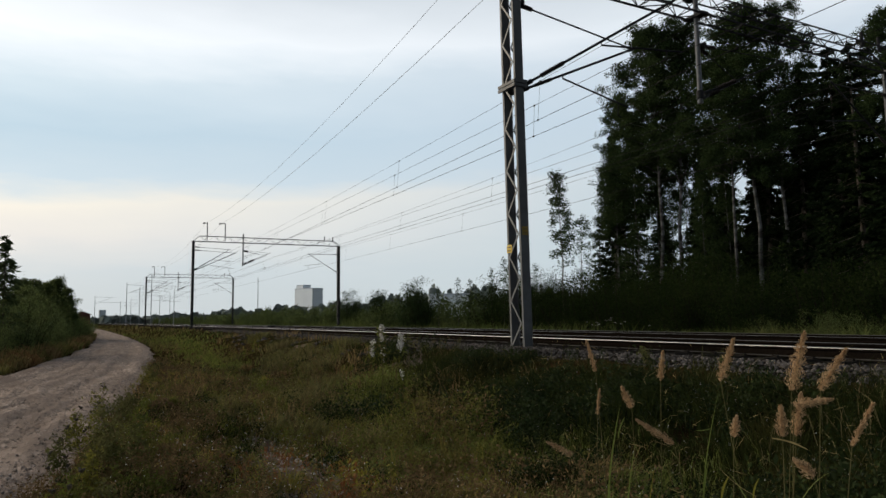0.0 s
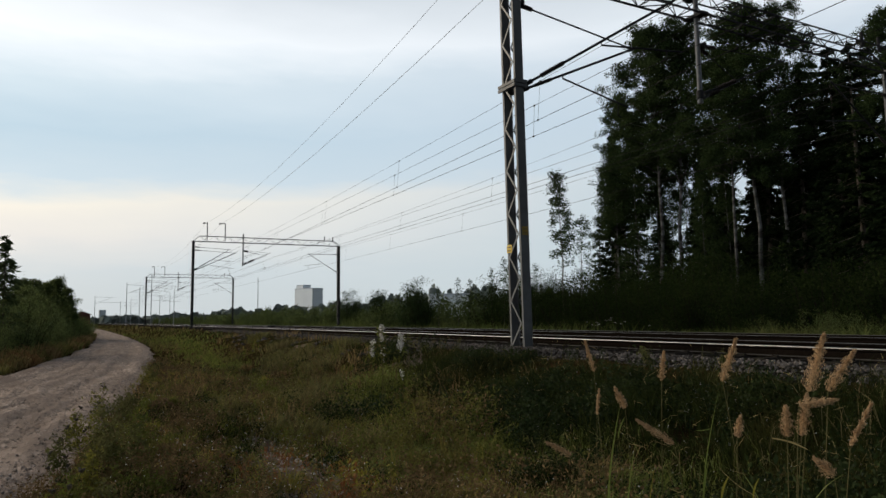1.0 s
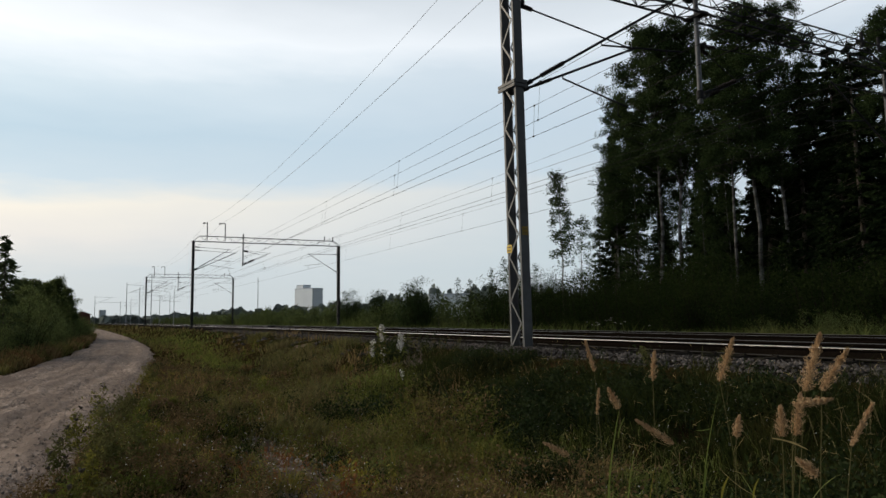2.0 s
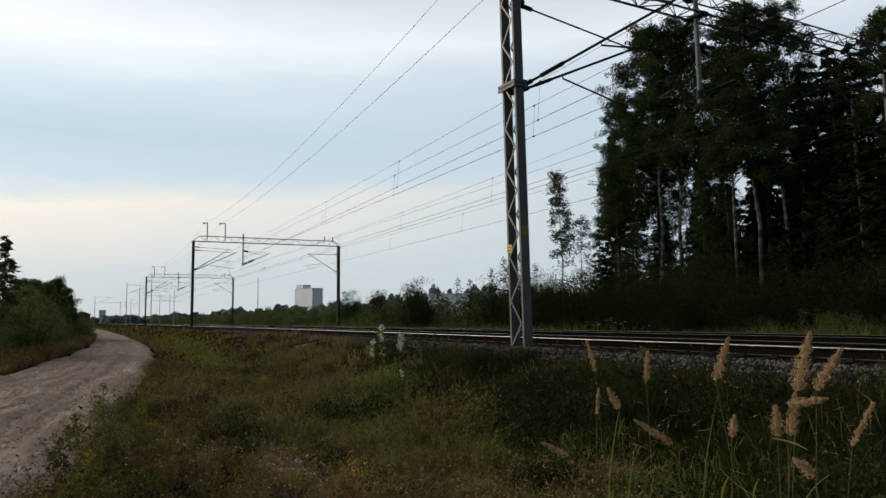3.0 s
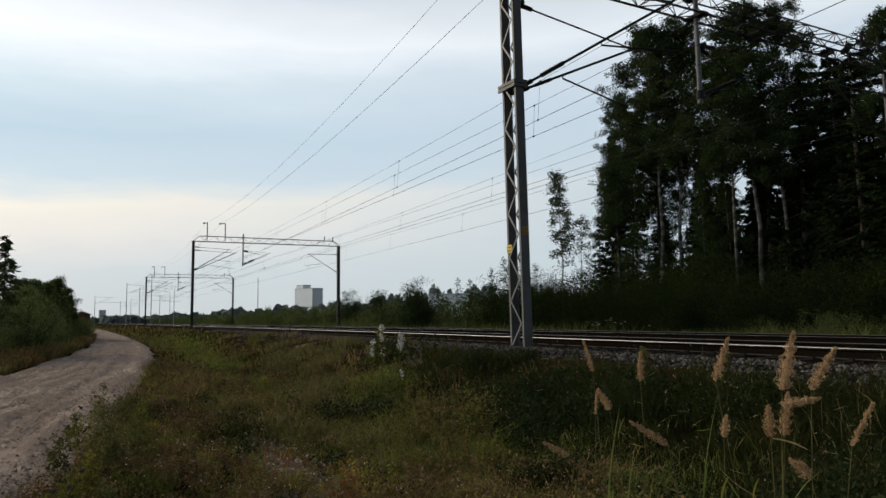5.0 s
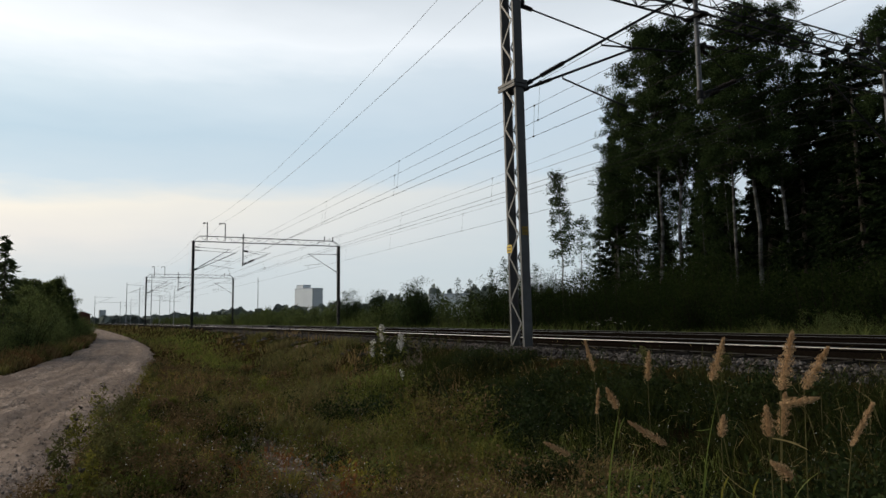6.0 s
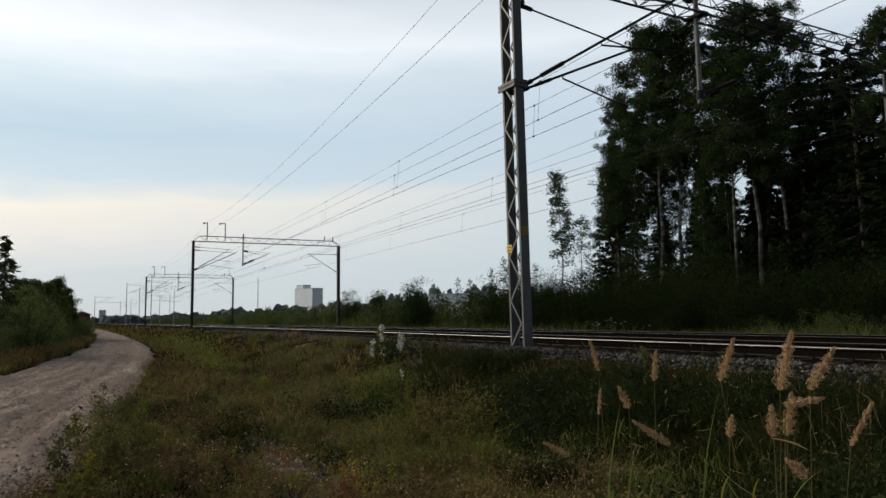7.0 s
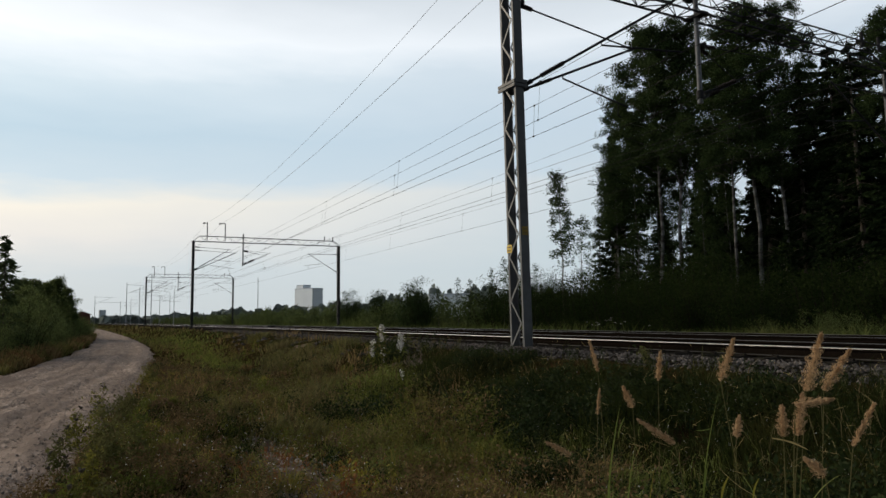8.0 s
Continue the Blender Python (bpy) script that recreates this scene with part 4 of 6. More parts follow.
LEFT_SHRUBS = [(-5.6, 35.6, 4.2), (-4.8, 43.8, 3.7), (-3.8, 44.8, 3.2), (-3.5, 49.9, 2.9), (-3.3, 55.9, 2.6), (-2.9, 59.9, 2.5), (-2.5, 80.0, 2.7), (-2.9, 34.5, 1.7), (-2.4, 45.0, 1.5), (-4.9, 38.2, 3.8), (-1.8, 75.0, 2.1), (-1.8, 62.0, 1.7), (-1.9, 54.0, 1.5), (-1.8, 95.0, 1.9), (-1.9, 68.0, 1.9), (-2.0, 46.0, 1.3), (-2.1, 40.0, 1.2), (-1.9, 84.0, 2.0), (-2.3, 110.0, 2.2), (-3.6, 37.2, 3.7), (-3.6, 32.8, 2.4), (-3.1, 41.9, 2.1), (-2.5, 55.0, 1.7), (-4.0, 29.6, 2.0), (-3.4, 48.0, 2.6), (-3.0, 66.0, 2.2),
               (-5.4, 31.0, 3.2), (-3.0, 82.0, 2.4), (-3.4, 104.0, 2.4), (-6.0, 26.0, 2.6), (-5.2, 40.0, 3.6), (-4.2, 52.0, 2.8), (-4.6, 46.5, 2.9), (-4.6, 57.0, 3.2), (-3.9, 62.0, 2.6)]


def build_shrubs():
    w = [(shrub("willow_shrub", 51 + i, 3.2, wd, 26, 34, 0.080, WILLOW), 3.2) for i, wd in enumerate((2.8, 3.4, 2.4))]
    rng = np.random.default_rng(19)
    tall_ones = [(h[0], h[1], h[2] * 0.86) for h in HEDGE if h[1] >= 40]
    more = [(float(rng.uniform(23.5, 30)), float(yy), float(rng.uniform(2.2, 3.3))) for yy in np.concatenate([np.arange(40, 100, 3.0), np.arange(100, 230, 6.0)])]
    w3 = [(shrub("willow_shrub", 57 + i, 3.2, wd, 26, 30, 0.085, ALDER), 3.2) for i, wd in enumerate((2.8, 3.4))]
    stand(w, [(h[0], h[1], h[2] * 1.12) for h in HEDGE if 18 < h[1] < 40], "dense dark green willow shrub on the far side of the tracks", "shrub", "shrubs along the line", 9)
    # distant willows get the paler alder leaves: haze put into their colour
    w5 = [(shrub("willow_shrub", 57 + i, 3.2, wd, 22, 8, 0.21, ALDER), 3.2) for i, wd in enumerate((2.8, 3.4))]
    more += [(float(rng.uniform(18.5, 25)), float(yy), float(rng.uniform(2.3, 3.4))) for yy in np.concatenate([np.arange(56, 130, 3.5), np.arange(130, 330, 7.0)])]
    stand(w5, tall_ones + more, "dense green willow shrub in the lineside thicket", "shrub", "shrubs along the line", 16)
    low = [(float(rng.uniform(20.6, 22.4)), float(yy), float(rng.uniform(1.2, 1.8))) for yy in np.arange(8.0, 17.5, 0.9)]
    stand(w3, low, "low green shrub in front of the dark thicket", "shrub", "shrubs along the line", 21)
    fill = [(float(rng.uniform(24.2, 27.5)), float(yy), float(rng.uniform(3.2, 4.3))) for yy in np.arange(10, 38, 1.2)]
    fill += [(24.5, 34.0, 4.3), (24.6, 32.4, 4.3), (25.0, 36.0, 4.3), (25.5, 38.2, 4.4), (26.0, 40.6, 4.4), (25.5, 43.2, 4.2), (24.2, 30.8, 4.2), (27.5, 27.0, 5.2), (27.0, 25.8, 4.6), (28.0, 28.6, 5.2), (27.2, 28.0, 4.6), (28.2, 26.4, 5.0)]
    stand(w, fill, "dark willow shrub in front of the forest", "shrub", "shrubs along the line", 18)
    w2 = [(shrub("willow_shrub", 61 + i, 3.0, wd, 28, 26, 0.085, ALDER), 3.0) for i, wd in enumerate((2.6, 3.2))]
    stand(w2, LEFT_SHRUBS, "leafy green shrub crowding the edge of the gravel track", "shrub", "shrubs along the road", 10)
    a = [(broadleaf("alder_tree", 71 + i, 5.5, 0.10, 1.35, 30, 42, 0.12, BARK, ALDER, 0.01, 0.22), 5.5) for i in range(2)]
    stand(a, LEFT_TREES, "small bushy broadleaf tree beside the gravel track", "tree", "trees along the road", 12)
    s = [(shrub("young_alder", 81 + i, 4.4, sp, 44, 20, 0.13, LEAF), 4.4) for i, sp in enumerate((2.8, 2.1))]
    stand(s, [(22.5, 50.4, 4.5), (22.8, 61.0, 4.2), (23.6, 71.2, 4.5), (22.2, 51.8, 4.2)], "bushy young alder standing among the lineside shrubs", "tree", "young alders", 13)
    s2 = [(spruce("young_spruce", 82, 5.6, 1.2, 0.05, 0.42, PALE_NEEDLE), 5.6)]
    stand(s2, [(-4.0, 35.8, 5.3)], "young spruce with its tip above the roadside shrubs", "tree", "trees along the road", 14)
    s3 = [(spruce("spruce_tree", 84, 6.0, 1.9, 0.03, 1.2, PALE_NEEDLE), 6.0)]
    stand(s3, [(-2.7, 70.4, 3.8), (-5.4, 72.0, 4.4)], "dark spruce in the copse beside the gravel track", "tree", "trees along the road", 22)


build_forest()
build_shrubs()


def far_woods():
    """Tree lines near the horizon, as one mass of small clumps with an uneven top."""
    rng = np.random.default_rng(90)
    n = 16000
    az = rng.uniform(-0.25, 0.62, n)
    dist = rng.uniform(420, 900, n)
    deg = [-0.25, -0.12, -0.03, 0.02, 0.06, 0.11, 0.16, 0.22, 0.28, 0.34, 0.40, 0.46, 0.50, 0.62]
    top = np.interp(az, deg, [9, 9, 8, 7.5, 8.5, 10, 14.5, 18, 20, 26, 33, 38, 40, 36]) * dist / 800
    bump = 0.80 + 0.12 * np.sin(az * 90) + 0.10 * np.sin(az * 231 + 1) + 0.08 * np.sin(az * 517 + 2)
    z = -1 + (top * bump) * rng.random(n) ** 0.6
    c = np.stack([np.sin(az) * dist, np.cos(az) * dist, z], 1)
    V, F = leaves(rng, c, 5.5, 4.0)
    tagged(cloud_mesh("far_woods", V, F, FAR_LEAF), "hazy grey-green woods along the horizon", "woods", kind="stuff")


def block(g, x, y, z0, w, d, h, rz):
    g.box((x, y, z0 + h / 2), (w, d, h), rz=rz)


def build_far_buildings():
    t = thing("silo_building", pose(231, 870, 0), "tall pale grey industrial silo block on the horizon", "building")
    inv = t.matrix_world.inverted()
    turn = -1.222
    for name, mat, dx, dy, z0, w, dp, h in (("wall", WALL_PALE, 0, 0, -1, 39.6, 16, 41.2), ("roof", WALL_BAND, 0, 0, 40.2, 40.4, 16.8, 1.0), ("machine_house", WALL_PALE, -11.5, 0, 41.2, 15, 12, 4.2),
                                           ("machine_house_roof", WALL_BAND, -11.5, 0, 45.4, 15.6, 12.6, 0.7), ("joint_strip", WALL_BAND, 19.9, -7.6, -1, 0.5, 1.2, 41.2)):
        g = Geo()
        block(g, 237.0 + dx * math.cos(turn) - dy * math.sin(turn), 889.7 + dx * math.sin(turn) + dy * math.cos(turn), z0, w, dp, h, turn)
        g.make(name, mat, t).matrix_parent_inverse = inv
    t = thing("warehouse", pose(157, 313, 0), "long low white warehouse half hidden behind shrubs", "building")
    inv = t.matrix_world.inverted()
    g = Geo()
    block(g, 157, 318, -1, 20, 12, 13.0, -0.4)
    g.make("wall", WALL_PALE, t).matrix_parent_inverse = inv
    g = Geo()
    block(g, 157, 318, 12.0, 20.6, 12.6, 0.8, -0.4)
    g.make("roof", WALL_BAND, t).matrix_parent_inverse = inv
    g = Geo()
    block(g, 157, 318, -1, 19.4, 11.4, 4, -0.4)
    g.make("plinth", WALL_BAND, t).matrix_parent_inverse = inv
    t = thing("tower_block", pose(-3.0, 900, 0), "hazy grey tower block on the horizon", "building")
    inv = t.matrix_world.inverted()
    g = Geo()
    block(g, -3.0, 900, -1, 7.0, 7.0, 16, 0.1)
    g.make("wall", WALL_BAND, t).matrix_parent_inverse = inv
    t = thing("brick_hut", pose(-4.2, 165, -1), "low dark red brick hut at the end of the road", "building")
    inv = t.matrix_world.inverted()
    g = Geo()
    block(g, -4.2, 165, -1, 2.8, 4, 3.2, 0.0)
    g.make("wall", RED_BRICK, t).matrix_parent_inverse = inv
    g = Geo()
    g.prism([(-1.7, 0), (1.7, 0), (0, 0.7)], Matrix.Translation((-4.2, 167.2, 2.2)) @ Matrix.Rotation(math.pi / 2, 4, "X"), 4.4)
    g.make("roof", RED_BRICK, t).matrix_parent_inverse = inv
    t = thing("radio_mast", pose(133, 687, 0), "thin distant radio mast", "mast")
    g = Geo()
    g.tube([(0, 0, -1), (0, 0, 42)], [0.45, 0.25], 6)
    g.make("pole", HAZE_STEEL, t)


far_woods()
build_far_buildings()

# ---- meadow ----


def spots(rng, n, near, far, az0, az1, power=1.0):
    r = near * np.exp(rng.random(n) ** power * math.log(far / near))
    az = rng.uniform(az0, az1, n)
    return r * np.sin(az), r * np.cos(az), r


def off_road(x, y, margin=0.1):
    r, w = np.interp(y, ROAD_Y, ROAD_R), np.interp(y, ROAD_Y, ROAD_W)
    return (x > r + margin) | (x < r - w - margin)


def patchy(x, y, seed, scale=1.0):
    """Smooth patches between 0 and 1 over the plan."""
    r = np.random.default_rng(seed)
    v = np.zeros_like(x)
    for _ in range(6):
        a, b, c = r.normal(size=2) * 1.2 * scale, r.random() * 6.3, r.uniform(0.6, 1)
        v = v + c * np.sin(a[0] * x + a[1] * y + b)
    return 1 / (1 + np.exp(-2.6 * v))


def blades(rng, x, y, h, w, bend, la=None):
    """Grass blades in two joints, rooted in the ground."""
    n = len(x)
    z = ground_z(x, y) - 0.02
    a = rng.uniform(0, 6.283, n)
    dx, dy = np.cos(a), np.sin(a)
    b = bend * h * rng.uniform(0.2, 1.0, n)
    la = rng.uniform(0, 6.283, n) if la is None else la
    bx, by = np.cos(la) * b, np.sin(la) * b
    V = np.empty((n, 5, 3))
    for k, (e, hz, bd) in enumerate(((-1, 0, 0), (1, 0, 0), (0.8, 0.6, 0.35), (-0.8, 0.6, 0.35), (0, 1.0, 1.0))):
        V[:, k, 0] = x + dx * e * w / 2 + bx * bd
        V[:, k, 1] = y + dy * e * w / 2 + by * bd
        V[:, k, 2] = z + h * hz * (1 - 0.25 * bend * bd)
    i = np.arange(n)[:, None] * 5
    F = np.concatenate([i + np.array([[0, 1, 2]]), i + np.array([[0, 2, 3]]), i + np.array([[3, 2, 4]])])
    return V.reshape(-1, 3), F


def weed(rng, n_leaf, spread, leaf):
    """A small branching plant: places on five stems, and their leaves."""
    c = []
    for k in range(5):
        a, r = k * 1.26 + rng.random(), spread * rng.uniform(0.3, 1.0)
        u = rng.random((n_leaf // 5, 1)) ** 0.8
        c.append(np.concatenate([math.cos(a) * r * u, math.sin(a) * r * u, u * rng.uniform(0.6, 1.0)], 1) + rng.normal(size=(len(u), 3)) * 0.05)
    c = np.concatenate(c)
    c[:, 2] = np.maximum(c[:, 2], 0.02)
    return leaves(rng, c, leaf, leaf * 0.45, np.array([0, 0, 0.4]))


def build_meadow():
    rng = np.random.default_rng(101)

    def near_side(n, near=3.6, far=75, power=1.0, left=-0.22):
        x, y, r = spots(rng, n, near, far, left, 1.12, power)
        d = across(x, y)
        k = (d < np.interp(y, [6, 9, 14, 20, 60], [-0.75, -0.55, -0.2, 0.5, 0.9]) + 0.35 * rng.normal(size=n)) & off_road(x, y, 0.02 + 0.25 * rng.random(n))
        return x[k], y[k], r[k], d[k]

    def tufts(n, per, size, **kw):
        """Blade roots gathered in tufts."""
        x, y, r, d = near_side(n, **kw)
        a, e = rng.uniform(0, 6.283, (len(x), per)), np.abs(rng.normal(size=(len(x), per))) * size
        e = e * (0.5 + 0.12 * r)[:, None]
        tall = np.repeat(rng.uniform(0.6, 1.35, len(x)), per)
        return (x[:, None] + np.cos(a) * e).ravel(), (y[:, None] + np.sin(a) * e).ravel(), np.repeat(r, per), np.repeat(d, per), tall

    def bare(x, y):
        """Where the soil shows: a trodden patch on the verge."""
        return 0.80 * np.exp(-(((x - 1.62) / 0.5) ** 2 + ((y - 6.6) / 1.9) ** 2) ** 2) + 0.9 * np.exp(-(((x - 2.0) / 0.38) ** 2 + ((y - 9.2) / 0.8) ** 2)) + np.exp(-(((x - 6.3) / 0.45) ** 2 + ((y - 14.8) / 1.2) ** 2)) + np.exp(-(((x - 6.4) / 0.4) ** 2 + ((y - 24.4) / 1.8) ** 2)) + np.exp(-(((x - 6.9) / 0.4) ** 2 + ((y - 30.0) / 2.0) ** 2))

    def ditch_line(y):
        """Where the darker growth of the ditch side begins, across from the masts."""
        return np.interp(y, [2, 3, 4, 5, 7, 9, 14, 22], [-5.2, -4.5, -4.0, -3.8, -3.35, -2.6, -2.1, -1.9]) + 0.35 * np.sin(y * 0.9)

    rise = [-9, -6, -3.5, -1, 0]
    x, y, r, d, tall = tufts(3300, 17, 0.07)
    k = (rng.random(len(x)) < 0.12 + 0.88 * patchy(x, y, 1, 0.8) + (d > -4.5) * 0.3) & (rng.random(len(x)) > bare(x, y) * 1.2)
    x, y, r, d, tall = x[k], y[k], r[k], d[k], tall[k]
    h = (0.05 + 0.27 * patchy(x, y, 2, 0.7) ** 1.5) * tall * rng.uniform(0.5, 1.3, len(x)) * np.interp(d, rise, [0.65, 0.8, 1.6, 1.25, 0.7])
    h = h * (0.35 + 0.9 * patchy(x, y, 151, 7.0))
    verge = (y < 15) & (d < -3.6) & (x < 3.4)
    keep = (~verge | (rng.random(len(x)) < 0.26)) & (rng.random(len(x)) < 0.2 + 1.0 * patchy(x, y, 152, 8.0))
    h = np.where(verge, h * 0.8, h)
    x, y, r, d, h = x[keep], y[keep], r[keep], d[keep], h[keep]
    dark_growth = (d > ditch_line(y) + 0.45 * rng.normal(size=len(x))) | ((patchy(x, y, 81, 1.7) > 0.86) & (y > 4))
    dark_growth &= (y < 11.5 + np.sin(x * 2.1)) | (rng.random(len(x)) < 0.3)
    far_off = (y > 20 + 2 * np.sin(x * 1.3)) & (d < np.interp(y, [20, 60], [-3.0, -1.6]) + 0.4 * np.sin(y * 0.8))
    for pick, mat, name, words in ((~dark_growth & far_off, MEADOW, "meadow_grass", "fresh green grass in the shallow ditch"), (~dark_growth & ~far_off, GRASS, "verge_grass", "rough golden-green grass on the verge"), (dark_growth, DITCH, "ditch_grass", "dark green grass in the ditch and on the slope")):
        V, F = blades(rng, x[pick], y[pick], h[pick], (0.0035 + 0.0009 * r)[pick], 0.9)
        tagged(cloud_mesh(name, V, F, mat), words, "grass", kind="stuff")
    x, y, r, d, tall = tufts(5200, 14, 0.06)
    k = (rng.random(len(x)) < 0.16 + 0.9 * (1 - patchy(x, y, 1, 0.8)) * (0.35 + 0.65 * patchy(x, y, 3, 1.0))) & (rng.random(len(x)) > bare(x, y) * 0.8) & (rng.random(len(x)) < np.where(d > -3.2, 1.0, np.interp(y, [18, 28], [1.0, 0.3]))) & ((d < ditch_line(y) - 0.1) | (rng.random(len(x)) < np.interp(y, [3, 9, 14], [0.08, 0.25, 0.8])))
    x, y, r, d, tall = x[k], y[k], r[k], d[k], tall[k]
    h = (0.05 + 0.30 * patchy(x, y, 4, 0.8) ** 1.5) * tall * rng.uniform(0.5, 1.4, len(x))
    k = (y > 15) | (d > -3.6) | (rng.random(len(x)) < 0.45)
    x, y, r, h = x[k], y[k], r[k], h[k]
    V, F = blades(rng, x, y, h, 0.0028 + 0.0008 * r, 0.9)
    tagged(cloud_mesh("dry_grass", V, F, DRY), "withered brown grass stalks on the verge", "grass", kind="stuff")
    # the verge and slope go on round the camera and behind it
    n = 30000
    x, y = rng.uniform(-9, 8, n), rng.uniform(-10, 5, n)
    d = across(x, y)
    k = off_road(x, y, 0.05) & (d < -0.4) & (np.hypot(x, y) < 12) & ((np.hypot(x, y) > 3.4) | (d < -5.2)) & ((y < 2.5) | (x < -5))
    x, y, d = x[k], y[k], d[k]
    h = (0.05 + 0.16 * patchy(x, y, 2, 0.7)) * rng.uniform(0.5, 1.3, len(x)) * np.interp(d, rise, [0.8, 0.9, 1.6, 1.2, 0.7])
    dry = rng.random(len(x)) < 0.2 + 0.5 * patchy(x, y, 3, 1.0)
    for pick, mat, name, words in ((dry & (d < -4), DRY, "dry_grass", "withered brown grass on the trodden verge"), (~dry & (d < -4), GRASS, "verge_grass", "short golden-green grass on the trodden verge"), (d >= -4, DITCH, "ditch_grass", "dark green grass along the ditch")):
        V, F = blades(rng, x[pick], y[pick], h[pick], 0.009 + 0 * h[pick], 0.9)
        tagged(cloud_mesh(name, V, F, mat), words, "grass", kind="stuff")
    # long thin arching blades on the slope and in the ditch
    x, y, r, d, tall = tufts(800, 12, 0.06, near=3.2, far=26)
    k = (d > -5.6) & (rng.random(len(x)) > bare(x, y) * 1.3) & (rng.random(len(x)) < 0.25 + 0.75 * patchy(x, y, 21, 0.8))
    x, y, r, d, tall = x[k], y[k], r[k], d[k], tall[k]
    h = 0.42 * tall * rng.uniform(0.6, 1.2, len(x)) * np.interp(d, [-5.6, -3.5, -1.2, 0], [0.8, 1.1, 0.6, 0.4])
    V, F = blades(rng, x, y, h, 0.003 + 0.0006 * r, 1.3)
    tagged(cloud_mesh("arching_grass", V, F, ARCH), "long thin arching grass blades in the ditch", "grass", kind="stuff")
    # thick growth of the slope towards the line
    x, y, r, d, tall = tufts(3000, 16, 0.06, near=4.4, far=17, left=0.38)
    k = (d > ditch_line(y) + 0.4 * rng.normal(size=len(x))) & (d < -0.2)
    x, y, r, d, tall = x[k], y[k], r[k], d[k], tall[k]
    h = (0.12 + 0.30 * patchy(x, y, 31, 1.1) ** 1.5) * tall * rng.uniform(0.5, 1.3, len(x))
    light = rng.random(len(x)) < 0.07
    for pick, mat, name, words in ((~light, DITCH, "slope_grass", "thick dark grass on the railway slope"), (light, ARCH, "pale_slope_grass", "pale dry blades among the dark slope grass")):
        V, F = blades(rng, x[pick], y[pick], h[pick], (0.003 + 0.0006 * r)[pick], 1.1)
        tagged(cloud_mesh(name, V, F, mat), words, "grass", kind="stuff")
    # creeping ground cover of small leaves
    for mat, name, words, n, seed in ((WEED, "ground_cover", "creeping small-leaved herbs close to the soil", 62000, 11), (BROWN, "leaf_litter", "brown withered leaves and stalks on the soil", 42000, 12)):
        x, y, r, d = near_side(n, 3.6, 40)
        k = rng.random(len(x)) < 0.15 + 0.85 * patchy(x, y, seed, 1.1) * (1 - 0.95 * np.clip(bare(x, y), 0, 1))
        k &= (mat is not BROWN) | (d < -4.4) | (y > 10)
        x, y, r = x[k], y[k], r[k]
        d = d[k]
        # beyond that line the green herbs take the darker leaf material
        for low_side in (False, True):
            m = (d > ditch_line(y)) == low_side
            c = np.stack([x, y, ground_z(x, y) + rng.random(len(x)) ** 2 * (0.06 + 0.10 * patchy(x, y, 15, 0.9))], 1)[m]
            V, F = leaves(rng, c, 0.021, 0.011, np.array([0, 0, 0.25]))
            s = np.repeat((0.35 + (0.09 if low_side else 0.14) * r[m]), 4)[:, None]
            V = np.repeat(c, 4, axis=0) + (V - np.repeat(c, 4, axis=0)) * s
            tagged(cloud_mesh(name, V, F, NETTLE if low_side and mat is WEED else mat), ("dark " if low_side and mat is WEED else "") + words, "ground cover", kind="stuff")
    # leafy weeds, and taller withered ones
    for mat, name, words, count, low, high, seed, leaf in ((WEED, "weeds", "leafy green weeds crowding the verge and embankment", 800, 0.12, 0.36, 5, 0.075),
                                                         (BROWN, "withered_weeds", "withered brown weed stalks on the verge", 620, 0.14, 0.42, 6, 0.055)):
        parts = []
        for k in range(4):
            T = weed(rng, 130, 0.5, leaf)
            x, y, r, d = near_side(count, 3.8, 45)
            keep = rng.random(len(x)) < (0.10 + 0.90 * patchy(x, y, seed, 0.9)) * (1 - 0.8 * np.clip(bare(x, y), 0, 1))
            if mat is BROWN:
                keep &= (d < ditch_line(y)) | (y > 11)
            x, y, d = x[keep], y[keep], d[keep]
            size = rng.uniform(low, high, len(x)) * (0.55 + 0.8 * patchy(x, y, seed + 40, 0.9)) * np.interp(d, rise, [0.6, 0.8, 1.7, 1.35, 0.8])
            parts.append((T, x, y, d, size))
        for low_side in (True, False):
            made = []
            for T, x, y, d, size in parts:
                k = ((d > ditch_line(y)) & ((y < 12) | (patchy(x, y, 71, 1.0) > 0.75))) == low_side
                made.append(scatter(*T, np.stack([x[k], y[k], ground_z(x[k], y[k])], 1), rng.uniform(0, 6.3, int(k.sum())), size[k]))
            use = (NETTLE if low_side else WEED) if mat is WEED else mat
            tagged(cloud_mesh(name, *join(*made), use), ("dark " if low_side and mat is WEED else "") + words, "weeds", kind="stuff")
    # mats of low mixed herbs in lumps of their own height, with dark gaps between
    def lumps(x, y, seed):
        return np.clip(patchy(x, y, seed, 7.0) * 0.7 + patchy(x, y, seed + 1, 15.0) * 0.35 + patchy(x, y, seed + 2, 1.6) * 0.3 - 0.32, 0, 1)

    for mat, name, words, count, seed, leaf, lo, hi in ((OLIVE, "herb_mat", "low dull olive herbs matted over the verge", 800, 111, 0.12, 0.07, 0.30), (RUSSET, "withered_mat", "low russet withered herbs matted over the verge", 800, 114, 0.10, 0.07, 0.30),
                                                     (NETTLE, "dark_herb_mat", "low dark green herbs in lumps on the verge", 420, 117, 0.13, 0.10, 0.30), (WEED, "green_herb_mat", "low fresh green herbs in lumps on the verge", 260, 120, 0.12, 0.07, 0.24)):
        made = []
